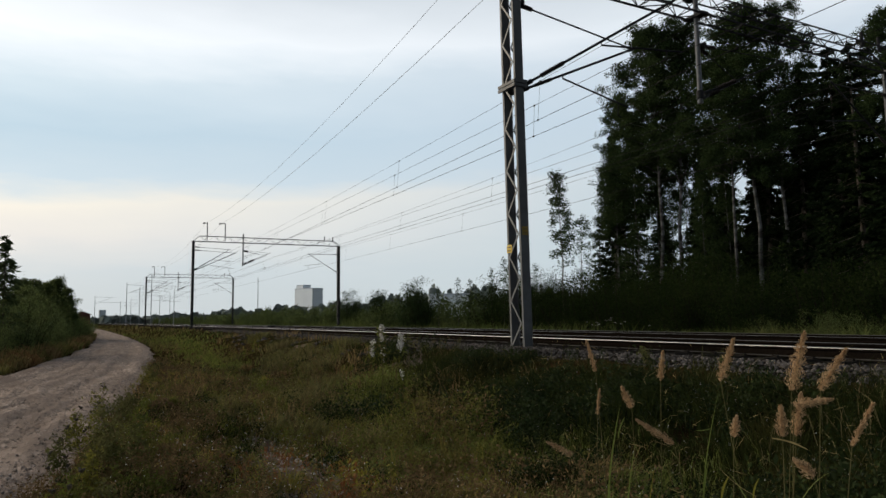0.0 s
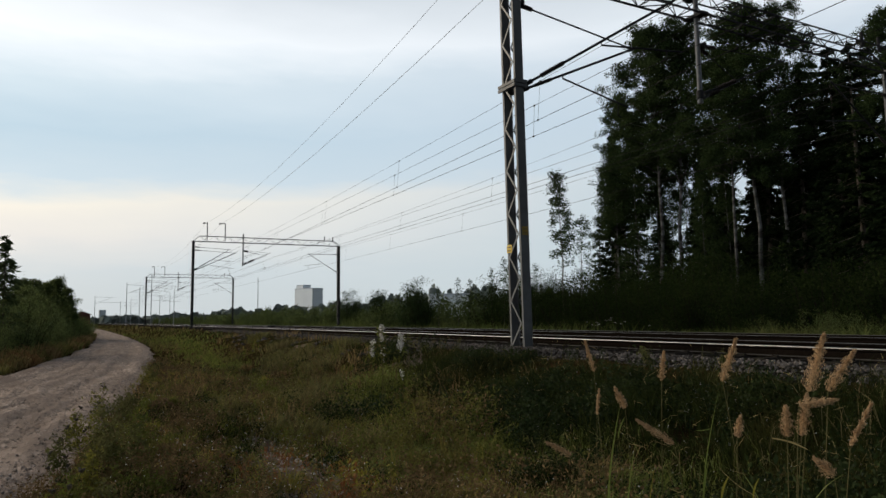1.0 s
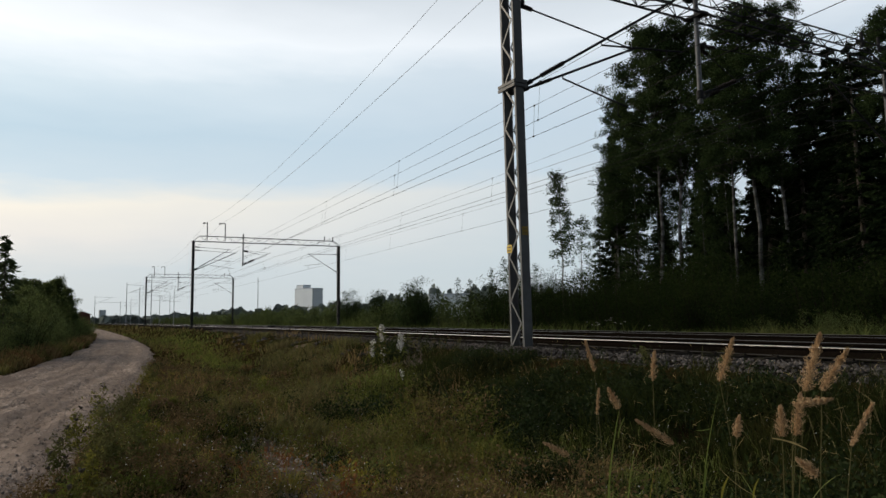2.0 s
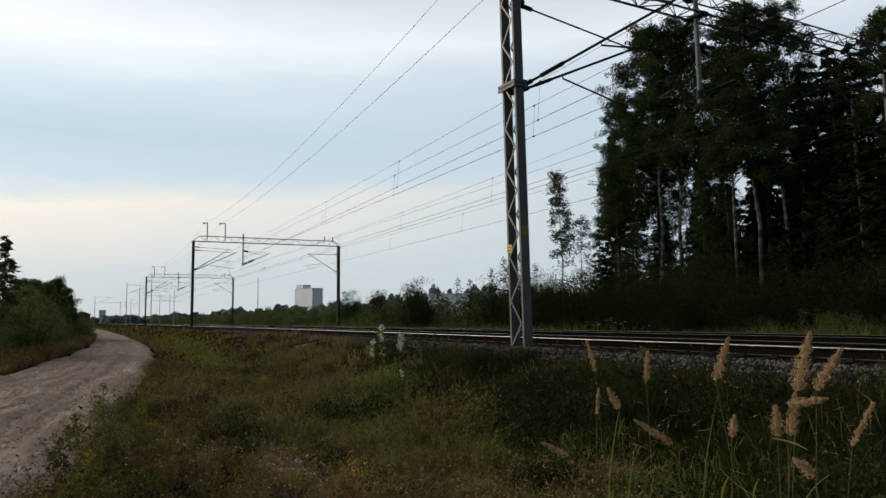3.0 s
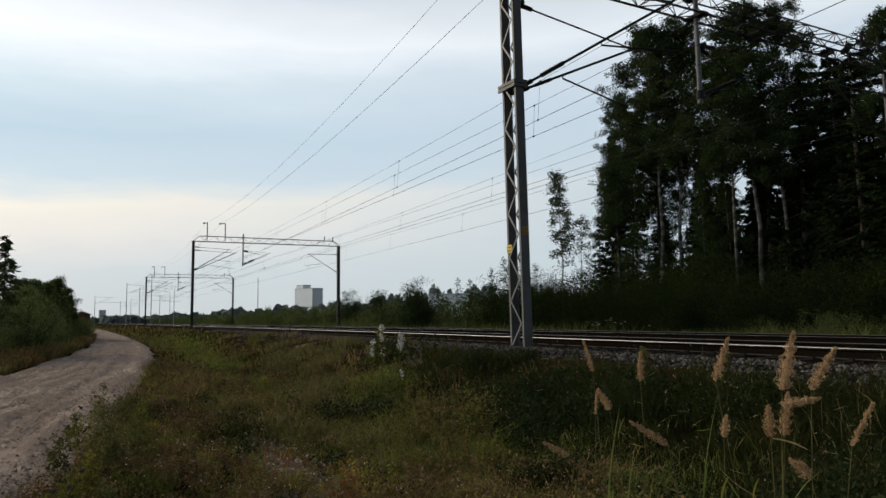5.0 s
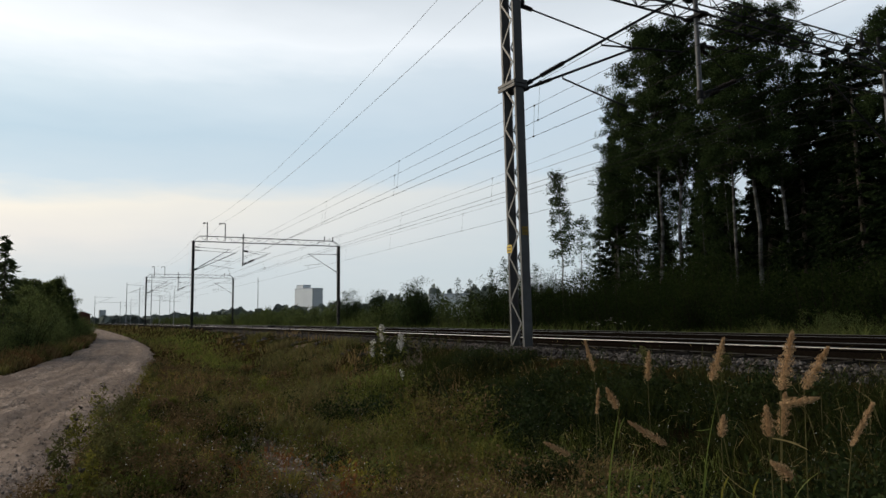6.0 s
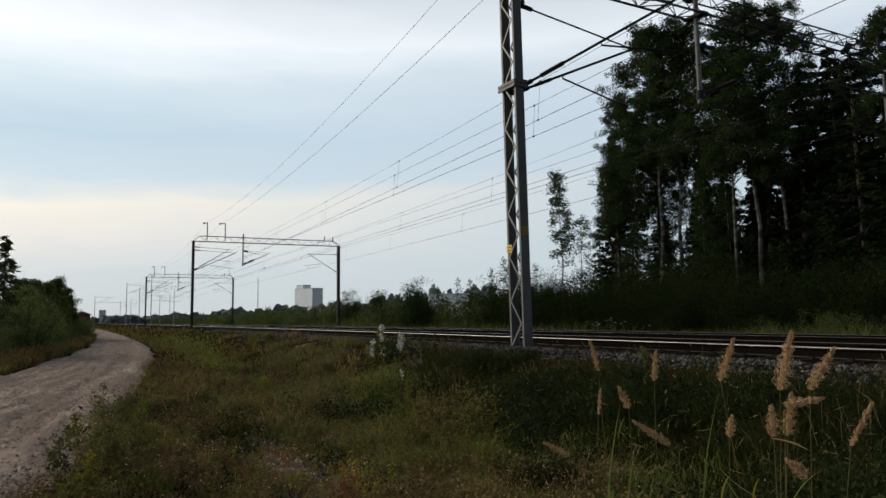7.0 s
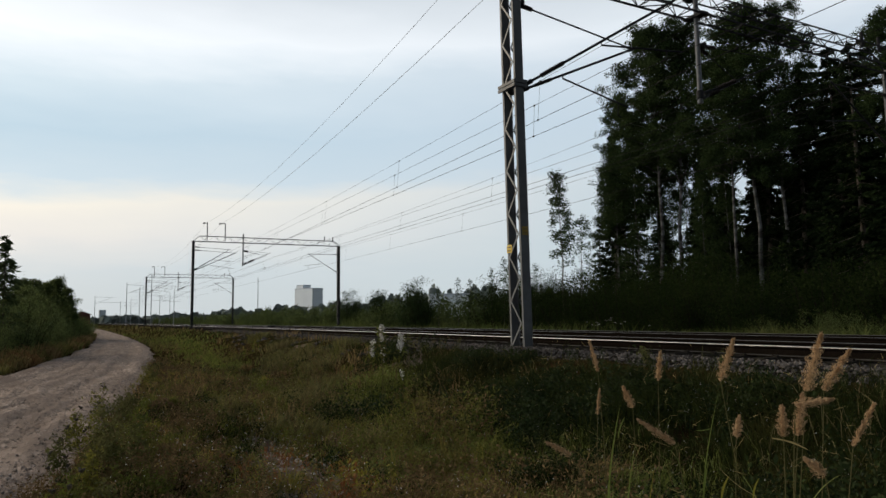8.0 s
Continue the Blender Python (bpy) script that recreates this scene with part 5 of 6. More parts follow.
        for k in range(4):
            T = weed(rng, 70, 0.75, leaf)
            x, y, r, d = near_side(count, 3.7, 24)
            v = lumps(x, y, seed)
            keep = (rng.random(len(x)) < v * 1.5) & (d < -2.4) & ((d < ditch_line(y) - 0.3) | ((mat is NETTLE) & (y > 5))) & (rng.random(len(x)) > 0.85 * bare(x, y))
            x, y, d, v = x[keep], y[keep], d[keep], v[keep]
            size = (lo + (hi - lo) * v) * rng.uniform(0.6, 1.25, len(x)) * np.interp(y, [4, 20], [0.85, 1.4])
            made.append(scatter(*T, np.stack([x, y, ground_z(x, y)], 1), rng.uniform(0, 6.3, len(x)), size))
        tagged(cloud_mesh(name, *join(*made), mat), words, "weeds", kind="stuff")
    # tussocks and cushions of one plant each, with hollows between them
    def mounds(mat, name, words, count, seed, size, kind, low=-9.0, far=22, dark=False):
        x, y, r, d = near_side(count, 3.9, far)
        k = (rng.random(len(x)) < patchy(x, y, seed, 1.5) * 1.5 - 0.1) & (((mat is not RUSSET) & (mat is not NETTLE)) | dark | (x < 2.8 + 0.4 * np.sin(y)) | (rng.random(len(x)) < 0.3)) & ((d > ditch_line(y)) == dark) & (d > low) & (d < -0.9) & (rng.random(len(x)) > bare(x, y) * 1.15)
        x, y, r = x[k], y[k], r[k]
        n = 170
        R = size * rng.uniform(0.5, 1.3, len(x)) * (0.8 + 0.025 * r)
        a = rng.uniform(0, 6.283, (len(x), n))
        if kind == "grass":
            e = np.sqrt(rng.random((len(x), n))) * R[:, None]
            h = (R * rng.uniform(0.9, 1.7, len(x)))[:, None] * (1.15 - 0.7 * e / R[:, None]) * rng.uniform(0.6, 1.2, (len(x), n))
            X, Y = x[:, None] + np.cos(a) * e * 0.7, y[:, None] + np.sin(a) * e * 0.7
            V, F = blades(rng, X.ravel(), Y.ravel(), h.ravel(), np.repeat(0.004 + 0.0007 * r, n), 1.1, (a + 0.5 * rng.normal(size=a.shape)).ravel())
        else:
            up = rng.random((len(x), n)) ** 0.7
            e = np.sqrt(1 - up ** 2) * rng.uniform(0.75, 1.1, up.shape)
            c = np.stack([x[:, None] + np.cos(a) * e * R[:, None], y[:, None] + np.sin(a) * e * R[:, None], ground_z(x, y)[:, None] + up * (R * rng.uniform(0.6, 1.2, len(x)))[:, None] * rng.uniform(0.6, 1.1, up.shape)], 2).reshape(-1, 3)
            out = np.stack([np.cos(a) * e, np.sin(a) * e, up * 0.8], 2).reshape(-1, 3)
            V, F = leaves(rng, c, 0.031, 0.013, out * 1.2, 0.5)
            mid = np.repeat(c, 4, axis=0)
            V = mid + (V - mid) * np.repeat(np.repeat(0.5 + 0.09 * r, n), 4)[:, None]
        tagged(cloud_mesh(name, V, F, mat), words, "weeds" if kind == "herb" else "grass tussock", kind="stuff")

    mounds(GRASS, "grass_tussocks", "golden-green grass tussocks on the verge", 950, 201, 0.17, "grass")
    mounds(ARCH, "straw_tussocks", "pale straw-green grass tussocks on the verge", 360, 209, 0.18, "grass")
    mounds(REED_LEAF, "bright_tussocks", "bright yellow-green grass tussocks on the verge", 240, 210, 0.14, "grass", low=-5.2)
    mounds(DRY, "dry_tussocks", "bleached brown grass tussocks on the verge", 560, 202, 0.16, "grass")
    mounds(NETTLE, "dark_cushions", "dark green herb cushions on the verge", 420, 203, 0.17, "herb")
    mounds(RUSSET, "russet_cushions", "russet withered herb cushions on the verge", 560, 204, 0.16, "herb")
    mounds(WEED, "green_cushions", "fresh green herb cushions on the verge", 620, 205, 0.15, "herb")
    mounds(OLIVE, "olive_cushions", "dull olive herb cushions on the verge", 520, 206, 0.17, "herb")
    mounds(GLOSSY, "ditch_cushions", "dark glossy herb cushions in the ditch", 500, 207, 0.22, "herb", dark=True)
    mounds(DITCH, "ditch_tussocks", "dark grass tussocks on the ditch side", 500, 208, 0.22, "grass", dark=True)
    # withered upright stalks with small seed heads
    x, y, r, d, tall = tufts(330, 5, 0.06, near=4.4, far=24)
    k = (d < -2.6) & (rng.random(len(x)) < 0.2 + 0.8 * patchy(x, y, 131, 1.0)) & (bare(x, y) < 0.5)
    x, y, r, tall = x[k], y[k], r[k], tall[k]
    h = 0.30 * tall * rng.uniform(0.6, 1.3, len(x))
    stalks = blades(rng, x, y, h, 0.003 + 0.0003 * r, 0.25)
    tagged(cloud_mesh("withered_stalks", *stalks, BROWN), "thin withered stalks standing out of the verge", "weeds", kind="stuff")
    c = np.repeat(np.stack([x, y, ground_z(x, y) + h * 0.86], 1), 9, axis=0)
    c = c + rng.normal(size=c.shape) * np.array([0.014, 0.014, 0.035])
    tagged(cloud_mesh("stalk_seed_heads", *leaves(rng, c, 0.022, 0.012, np.array([0, 0, 0.6])), RUSSET), "small russet seed heads on withered stalks", "weeds", kind="stuff")
    # broad glossy leaves that catch the sky, in the ditch and on the slope
    for cx, cy, sp, n, hh in ((4.55, 7.2, 0.45, 30, 0.42), (5.1, 7.6, 0.45, 30, 0.45), (4.2, 8.0, 0.4, 22, 0.36), (5.6, 6.4, 0.4, 26, 0.36), (5.9, 5.4, 0.4, 30, 0.36), (5.2, 9.6, 0.5, 22, 0.4), (4.0, 10.6, 0.35, 20, 0.5), (3.75, 9.9, 0.25, 14, 0.45)):
        x, y = cx + rng.normal(size=n) * sp, cy + rng.normal(size=n) * sp
        V, F = scatter(*weed(rng, 80, 0.55, 0.11), np.stack([x, y, ground_z(x, y)], 1), rng.uniform(0, 6.3, n), hh * rng.uniform(0.5, 1.1, n))
        tagged(cloud_mesh("dock_clump", V, F, GLOSSY), "dark glossy broad-leaved dock clump in the ditch", "weeds", kind="stuff")
    # pale dead blades lying criss-cross over the dark growth
    x, y, r, d = near_side(1000, 3.2, 14, left=0.5)
    k = d > ditch_line(y) - 0.6
    x, y, r = x[k], y[k], r[k]
    c = np.stack([x, y, ground_z(x, y) + rng.uniform(0.10, 0.50, len(x))], 1)
    V, F = leaves(rng, c, 0.13, 0.0035, np.array([0.7, -0.4, 0.1]))
    tagged(cloud_mesh("dead_blades", V, F, STRAW), "pale dead grass blades lying over the ditch growth", "straw", kind="stuff")
    # reddened and yellow weeds on the bare patch
    for mat, name, words, cx, cy, n in ((RED_WEED, "red_weeds", "low weeds with reddened leaves on bare soil", 1.9, 5.2, 170), (YELLOW_LEAF, "yellow_weeds", "yellowing weed leaves on the verge", 2.2, 5.0, 40)):
        T = weed(rng, 60, 0.6, 0.11)
        cx = cx - 0.2
        x, y = cx + rng.normal(size=n) * 0.8, cy + np.abs(rng.normal(size=n)) * 2.2
        k = off_road(x, y) & (across(x, y) < -4.3)
        x, y = x[k], y[k]
        V, F = scatter(*T, np.stack([x, y, ground_z(x, y)], 1), rng.uniform(0, 6.3, len(x)), rng.uniform(0.07, 0.2, len(x)))
        tagged(cloud_mesh(name, V, F, mat), words, "weeds", kind="stuff")
    for mat, name, words, n in ((YELLOW_LEAF, "yellow_weeds", "bright yellow-green weed on the verge", 34), (RED_WEED, "red_weeds", "orange-red weed leaves among yellow ones", 30)):
        x, y = 2.05 + rng.normal(size=n) * 0.17, 5.55 + rng.normal(size=n) * 0.2
        V, F = scatter(*weed(rng, 50, 0.5, 0.16), np.stack([x, y, ground_z(x, y)], 1), rng.uniform(0, 6.3, n), rng.uniform(0.14, 0.28, n))
        tagged(cloud_mesh(name, V, F, mat), words, "weeds", kind="stuff")
    # yellow-green tufts and a withered clump by the reeds; dark blades imitate its hollow's shade
    for mat, name, words, cx, cy, sp, n, hh in ((REED_LEAF, "lush_grass", "lush yellow-green grass below the reeds", 3.5, 3.7, 0.55, 2600, 0.36), (DRY, "withered_clump", "clump of reddish withered grass", 3.9, 5.3, 0.24, 1300, 0.34), (NETTLE, "hollow_shade_tuft", "dark tuft standing in for the shaded hollow beside the withered grass", 3.62, 5.3, 0.16, 1400, 0.36),
                                                (REED_LEAF, "lush_grass", "lush yellow-green grass in the ditch bottom", 3.6, 6.6, 0.7, 3000, 0.26), (GRASS, "lush_grass", "bright golden-green grass on the verge", 3.2, 5.7, 0.6, 5200, 0.22), (REED_LEAF, "lush_grass", "bright yellow-green grass on the verge", 3.45, 7.0, 0.55, 3200, 0.20),
                                                (REED_LEAF, "lush_grass", "lush yellow-green grass at the ditch edge", 4.1, 4.7, 0.35, 1600, 0.30), (GRASS, "lush_grass", "golden-green grass among the verge weeds", 3.7, 9.2, 0.6, 2600, 0.28), (REED_LEAF, "lush_grass", "bright yellow-green grass at the ditch edge", 4.05, 7.4, 0.36, 3400, 0.26), (REED_LEAF, "lush_grass", "fresh green grass beside the dark nettles", 4.9, 13.6, 0.5, 2600, 0.28)):
        x, y = cx + rng.normal(size=n) * sp, cy + rng.normal(size=n) * sp
        V, F = blades(rng, x, y, hh * rng.uniform(0.5, 1.2, n), 0.007 + 0.003 * rng.random(n), 1.0)
        tagged(cloud_mesh(name, V, F, mat), words, "grass", kind="stuff")
    # fresh green strip along the ditch, and tawny grass at the far edge of the road
    n = 3000
    y = 24 + 40 * rng.random(n) ** 1.3
    x = 4.1 + 0.3 * np.sin(y * 0.17) + rng.normal(size=n) * (0.16 + 0.008 * y)
    V, F = blades(rng, x, y, rng.uniform(0.12, 0.30, n), 0.010 + 0.0010 * y, 0.9)
    tagged(cloud_mesh("fresh_grass", V, F, FRESH), "fresh bright green grass strip along the ditch", "grass", kind="stuff")
    n = 16000
    y = 14 + 60 * rng.random(n) ** 1.4
    x = np.interp(y, ROAD_Y, ROAD_R) - np.interp(y, ROAD_Y, ROAD_W) - 0.05 - np.abs(rng.normal(size=n)) * 0.75
    tawny = patchy(x, y, 51, 0.7) + 0.3 * rng.normal(size=n) < 0.62
    h = rng.uniform(0.25, 0.75, n) * (0.5 + 0.7 * patchy(x, y, 52, 0.8)) * np.interp(y, [14, 25], [0.6, 1.0])
    for pick, mat, name, words in ((tawny, DRY, "tawny_grass", "tawny withered grass at the edge of the gravel track"), (~tawny, MEADOW, "roadside_grass", "green grass at the edge of the gravel track")):
        V, F = blades(rng, x[pick], y[pick], h[pick], (0.004 + 0.0009 * y)[pick], 0.9)
        tagged(cloud_mesh(name, V, F, mat), words, "grass", kind="stuff")
    # broken pale straws lying on the verge
    x, y, r, d = near_side(6500, 4.0, 24)
    k = (d < -2.5) & (rng.random(len(x)) < 0.25 + 0.75 * patchy(x, y, 61, 1.2))
    x, y, r = x[k], y[k], r[k]
    c = np.stack([x, y, ground_z(x, y) + rng.uniform(0.03, 0.22, len(x))], 1)
    V, F = leaves(rng, c, 0.08, 0.0045, np.array([0.3, -0.3, 0.3]))
    tagged(cloud_mesh("straw_litter", V, F, STRAW), "broken pale straws scattered over the verge", "straw", kind="stuff")
    # scattered small white specks, added as bits of seed fluff
    x, y, r, d = near_side(2600, 4.2, 20)
    k = d < -1.2
    x, y = x[k], y[k]
    c = np.repeat(np.stack([x, y, ground_z(x, y) + rng.uniform(0.06, 0.30, len(x))], 1), 3, axis=0)
    V, F = leaves(rng, c + rng.normal(size=c.shape) * 0.006, 0.010, 0.006)
    tagged(cloud_mesh("fluff_specks", V, F, FLUFF), "tiny white specks of seed fluff among the verge grass", "flowers", kind="stuff")
    # taller clumps that stand out of the meadow
    for mat, name, words, rows in ((ARCH, "golden_tussock", "tall golden grass tussock on the slope", ((3.2, 12.6, 0.55), (3.6, 13.6, 0.5), (3.9, 12.0, 0.35), (4.3, 12.6, 0.35), (3.7, 11.3, 0.3), (4.9, 17.5, 0.6), (2.3, 9.3, 0.4), (4.4, 15.2, 0.5), (1.9, 11.5, 0.4), (5.6, 21.0, 0.6), (3.0, 8.3, 0.4), (5.9, 26.5, 0.5), (5.3, 18.6, 0.45), (6.3, 33.0, 0.5), (4.6, 20.5, 0.5), (5.8, 23.0, 0.4), (5.2, 24.0, 0.4), (6.9, 21.5, 0.35), (5.9, 19.8, 0.45), (6.8, 34.0, 0.4))),
                                   (DITCH, "green_tussock", "tall dark green grass tussock on the slope", ((4.1, 13.2, 0.3), (4.6, 12.2, 0.5), (6.0, 10.6, 0.6), (5.3, 9.2, 0.6), (6.2, 13.0, 0.5), (6.0, 7.6, 0.6), (5.4, 6.3, 0.6), (1.3, 9.0, 0.35), (6.7, 18.4, 0.4), (6.2, 27.6, 0.45), (4.4, 13.4, 0.3)))):
        for cx, cy, hh in rows:
            n = 420
            x, y = cx + rng.normal(size=n) * 0.22, cy + rng.normal(size=n) * 0.25
            V, F = blades(rng, x, y, hh * rng.uniform(0.4, 1.1, n), 0.006 + 0.0007 * cy, 1.0)
            tagged(cloud_mesh(name, V, F, mat), words, "grass tussock", kind="stuff")
    for mat, name, words, n_c, lo, hi in ((WEED, "herb_clump", "leafy green herb clump on the verge", 46, 0.16, 0.36), (BROWN, "sorrel_clump", "brown withered sorrel clump on the verge", 40, 0.18, 0.42),
                                          (NETTLE, "dark_herb_clump", "dark green herb clump on the verge", 40, 0.16, 0.34), (YELLOW_LEAF, "tansy_clump", "yellow-green herb clump on the verge", 24, 0.12, 0.24)):
        made = []
        x0, y0, r, d = near_side(n_c * 5, 4.6, 26)
        k = (d < (-4.6 if mat is BROWN else -3.2)) & (bare(x0, y0) < 0.25) & ((d < ditch_line(y0)) | (mat is NETTLE))
        for cx, cy in list(zip(x0[k], y0[k]))[:n_c]:
            m = 7
            x, y = cx + rng.normal(size=m) * 0.11 * (1 + cy * 0.04), cy + rng.normal(size=m) * 0.13 * (1 + cy * 0.04)
            made.append(scatter(*weed(rng, 110, 0.4, 0.085), np.stack([x, y, ground_z(x, y)], 1), rng.uniform(0, 6.3, m), rng.uniform(lo, hi) * rng.uniform(0.6, 1.0, m) * (1 + cy * 0.02)))
        tagged(cloud_mesh(name, *join(*made), mat), words, "weeds", kind="stuff")
    for cx, cy, hh in ((2.95, 10.6, 0.5), (3.3, 10.3, 0.25), (3.8, 5.4, 0.40), (4.75, 7.4, 0.5), (5.0, 8.2, 0.5), (6.4, 10.4, 0.45), (5.7, 8.4, 0.5), (5.9, 10.9, 0.5), (6.5, 12.0, 0.4), (5.7, 6.6, 0.5), (5.9, 15.5, 0.6), (6.1, 7.0, 0.42), (6.0, 5.0, 0.5)):
        n = 12 if cx < 3.5 else 34
        x, y = cx + rng.normal(size=n) * 0.30, cy + rng.normal(size=n) * 0.33
        V, F = scatter(*weed(rng, 170, 0.40, 0.10), np.stack([x, y, ground_z(x, y)], 1), rng.uniform(0, 6.3, n), hh * rng.uniform(0.5, 1.0, n))
        tagged(cloud_mesh("nettle_clump", V, F, NETTLE), "dark clump of tall nettles on the slope", "weeds", kind="stuff")
    # trodden soil, an uneven patch just above the meadow ground
    rings, spokes = 14, 40
    for cx, cy, rx, ry, words in ((1.72, 7.2, 0.62, 2.9, "bare trodden pinkish-brown soil on the verge"), (6.3, 14.8, 0.40, 0.95, "bare sandy patch on the railway slope"), (6.4, 24.4, 0.30, 1.1, "bare sandy patch on the railway slope"), (6.9, 30.0, 0.25, 1.2, "bare sandy patch on the railway slope")):
        u, a = np.meshgrid(np.linspace(0, 1, rings), np.linspace(0, 2 * math.pi, spokes, endpoint=False), indexing="ij")
        edge = 1 + 0.30 * np.sin(3 * a + 0.5 + cx) + 0.20 * np.sin(7 * a) + 0.12 * np.sin(13 * a + 2)
        X, Y = cx + np.cos(a) * u * edge * rx, cy + np.sin(a) * u * edge * ry
        V = np.stack([X, Y, ground_z(X, Y) + 0.012 - 0.05 * u ** 6], 2).reshape(-1, 3)
        i, j = np.arange(rings - 1)[:, None] * spokes, np.arange(spokes)[None]
        F = np.stack([i + j, i + spokes + j, i + spokes + (j + 1) % spokes, i + (j + 1) % spokes], 2).reshape(-1, 4)
        tagged(cloud_mesh("trodden_soil", V, F, BARE), words, "soil", kind="structure")
    # dark clods and stones along the worn crest of the bank
    n = 420
    y = 15 + 26 * rng.random(n)
    x = MAST_X - 0.55 - 0.5 * np.abs(rng.normal(size=n)) + 0.25 * np.sin(y * 1.3)
    k = patchy(x, y, 141, 1.4) > 0.5
    x, y = x[k], y[k]
    clod = np.array([(1, 0, 0), (0.5, 0.8, 0.1), (-0.6, 0.7, 0), (-1, -0.1, 0.1), (-0.4, -0.8, 0), (0.6, -0.7, 0.1), (0.1, 0.1, 0.7), (0, 0, -0.5)], float)
    ctri = np.array([(i, (i + 1) % 6, 6) for i in range(6)] + [((i + 1) % 6, i, 7) for i in range(6)])
    V, F = scatter(clod, ctri, np.stack([x, y, ground_z(x, y) + 0.03], 1), rng.uniform(0, 6.3, len(x)), 0.03 + 0.12 * rng.random(len(x)) ** 2)
    tagged(cloud_mesh("soil_clods", V + rng.normal(size=V.shape) * 0.012, F, STONE), "dark clods and stones along the worn bank", "soil", kind="stuff")
    # pebbles on the bare soil and the road
    octa = np.array([(1, 0, 0), (0, 0.8, 0), (-0.9, 0, 0), (0, -1, 0), (0.1, 0.1, 0.6), (0, 0, -0.5)], float)
    tri = np.array([(0, 1, 4), (1, 2, 4), (2, 3, 4), (3, 0, 4), (1, 0, 5), (2, 1, 5), (3, 2, 5), (0, 3, 5)])
    x, y = 1.7 + rng.normal(size=2600) * 0.5, 6.9 + rng.normal(size=2600) * 1.4
    k = off_road(x, y)
    x, y = x[k], y[k]
    V, F = scatter(octa, tri, np.stack([x, y, ground_z(x, y) + 0.004], 1), rng.uniform(0, 6.3, len(x)), 0.005 + 0.02 * rng.random(len(x)) ** 4)
    tagged(cloud_mesh("soil_pebbles", V, F, STONE), "small grey pebbles on the trodden soil", "pebbles", kind="stuff")
    n = 260
    x, y = 2.03 + rng.normal(size=n) * 0.20, 9.2 + rng.normal(size=n) * 0.5
    x[150:], y[150:] = 1.65 + rng.normal(size=110) * 0.35, 6.6 + rng.normal(size=110) * 0.9
    V, F = scatter(octa, tri, np.stack([x, y, ground_z(x, y) + 0.012], 1), rng.uniform(0, 6.3, n), 0.006 + 0.018 * rng.random(n) ** 2)
    tagged(cloud_mesh("pale_stone_chips", V, F, PALE_STONE), "pale broken stone chips on the trodden soil", "stones", kind="stuff")
    n = 420
    x, y = 1.9 + rng.normal(size=n) * 0.4, 8.2 + rng.normal(size=n) * 1.4
    c = np.stack([x, y, ground_z(x, y) + rng.uniform(0.015, 0.10, n)], 1)
    V, F = leaves(rng, c, 0.055, 0.022, np.array([0.6, -0.3, 0.1]))
    tagged(cloud_mesh("pale_dead_leaves", V, F, PALE_STONE), "pale curled dead leaves on the trodden soil", "leaves", kind="stuff")
    n = 32000
    y = 4.5 + 30 * rng.random(n) ** 2
    u = rng.random(n)
    x, z = road_surface(y, u)
    V, F = scatter(octa * np.array([1, 1, 0.55]), tri, np.stack([x, y, z], 1), rng.uniform(0, 6.3, n), 0.005 + 0.030 * rng.random(n) ** 6)
    tagged(cloud_mesh("road_gravel", V, F, ROADSTONE), "loose gravel stones strewn on the road", "gravel", kind="stuff")
    n = 7000
    y = 4.2 + 16 * rng.random(n) ** 1.6
    x, z = road_surface(y, -0.01 + 0.16 * np.abs(rng.normal(size=n)))
    V, F = scatter(octa, tri, np.stack([x, y, np.maximum(z, ground_z(x, y)) + 0.006], 1), rng.uniform(0, 6.3, n), 0.005 + 0.020 * rng.random(n) ** 4)
    tagged(cloud_mesh("edge_gravel", V, F, ROADSTONE), "coarse grey gravel along the edge of the road", "gravel", kind="stuff")
    # far side of the tracks
    x, y, r = spots(rng, 80000, 16, 170, 0.05, 1.15)
    d = across(x, y)
    k = (d > 9.9) & (d < 30)
    x, y, r, d = x[k], y[k], r[k], d[k]
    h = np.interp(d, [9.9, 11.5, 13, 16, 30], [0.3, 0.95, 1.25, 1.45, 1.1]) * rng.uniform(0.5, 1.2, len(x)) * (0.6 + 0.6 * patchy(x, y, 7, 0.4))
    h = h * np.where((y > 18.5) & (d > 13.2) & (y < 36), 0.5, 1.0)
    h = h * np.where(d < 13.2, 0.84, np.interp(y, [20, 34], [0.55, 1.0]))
    # grass before the forest gets the copy with shade painted in
    for pick, mat in (((d < 13.2) & (y >= 24), FAR_VERGE), ((y < 27) & (d >= 13.2), TALL_SHADED), ((d < 13.2) & (y < 24), FAR_VERGE), ((y >= 27) & (d >= 13.2), FAR_VERGE)):
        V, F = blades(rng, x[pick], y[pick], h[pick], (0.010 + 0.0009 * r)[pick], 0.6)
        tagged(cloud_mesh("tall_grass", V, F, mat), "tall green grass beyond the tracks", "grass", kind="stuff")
    n = 15
    x, y = 19.4 + rng.normal(size=n) * 0.3, 21.8 + 3.4 * rng.random(n)
    h = rng.uniform(0.90, 1.12, n)
    tagged(cloud_mesh("umbel_stems", *blades(rng, x, y, h, 0.02 + 0 * h, 0.02), FAR_VERGE), "thin green stems of umbel flowers in the far verge", "flowers", kind="stuff")
    c = np.repeat(np.stack([x, y, ground_z(x, y) + h - 0.03], 1), 6, axis=0)
    V, F = leaves(rng, c + rng.normal(size=c.shape) * np.array([0.03, 0.03, 0.008]), 0.032, 0.022)
    tagged(cloud_mesh("white_umbels", V, F, FLUFF), "small white umbel flowers in the far verge", "flowers", kind="stuff")
    # distant meadow along the line and road
    x, y, r = spots(rng, 30000, 40, 330, -0.25, 0.5)
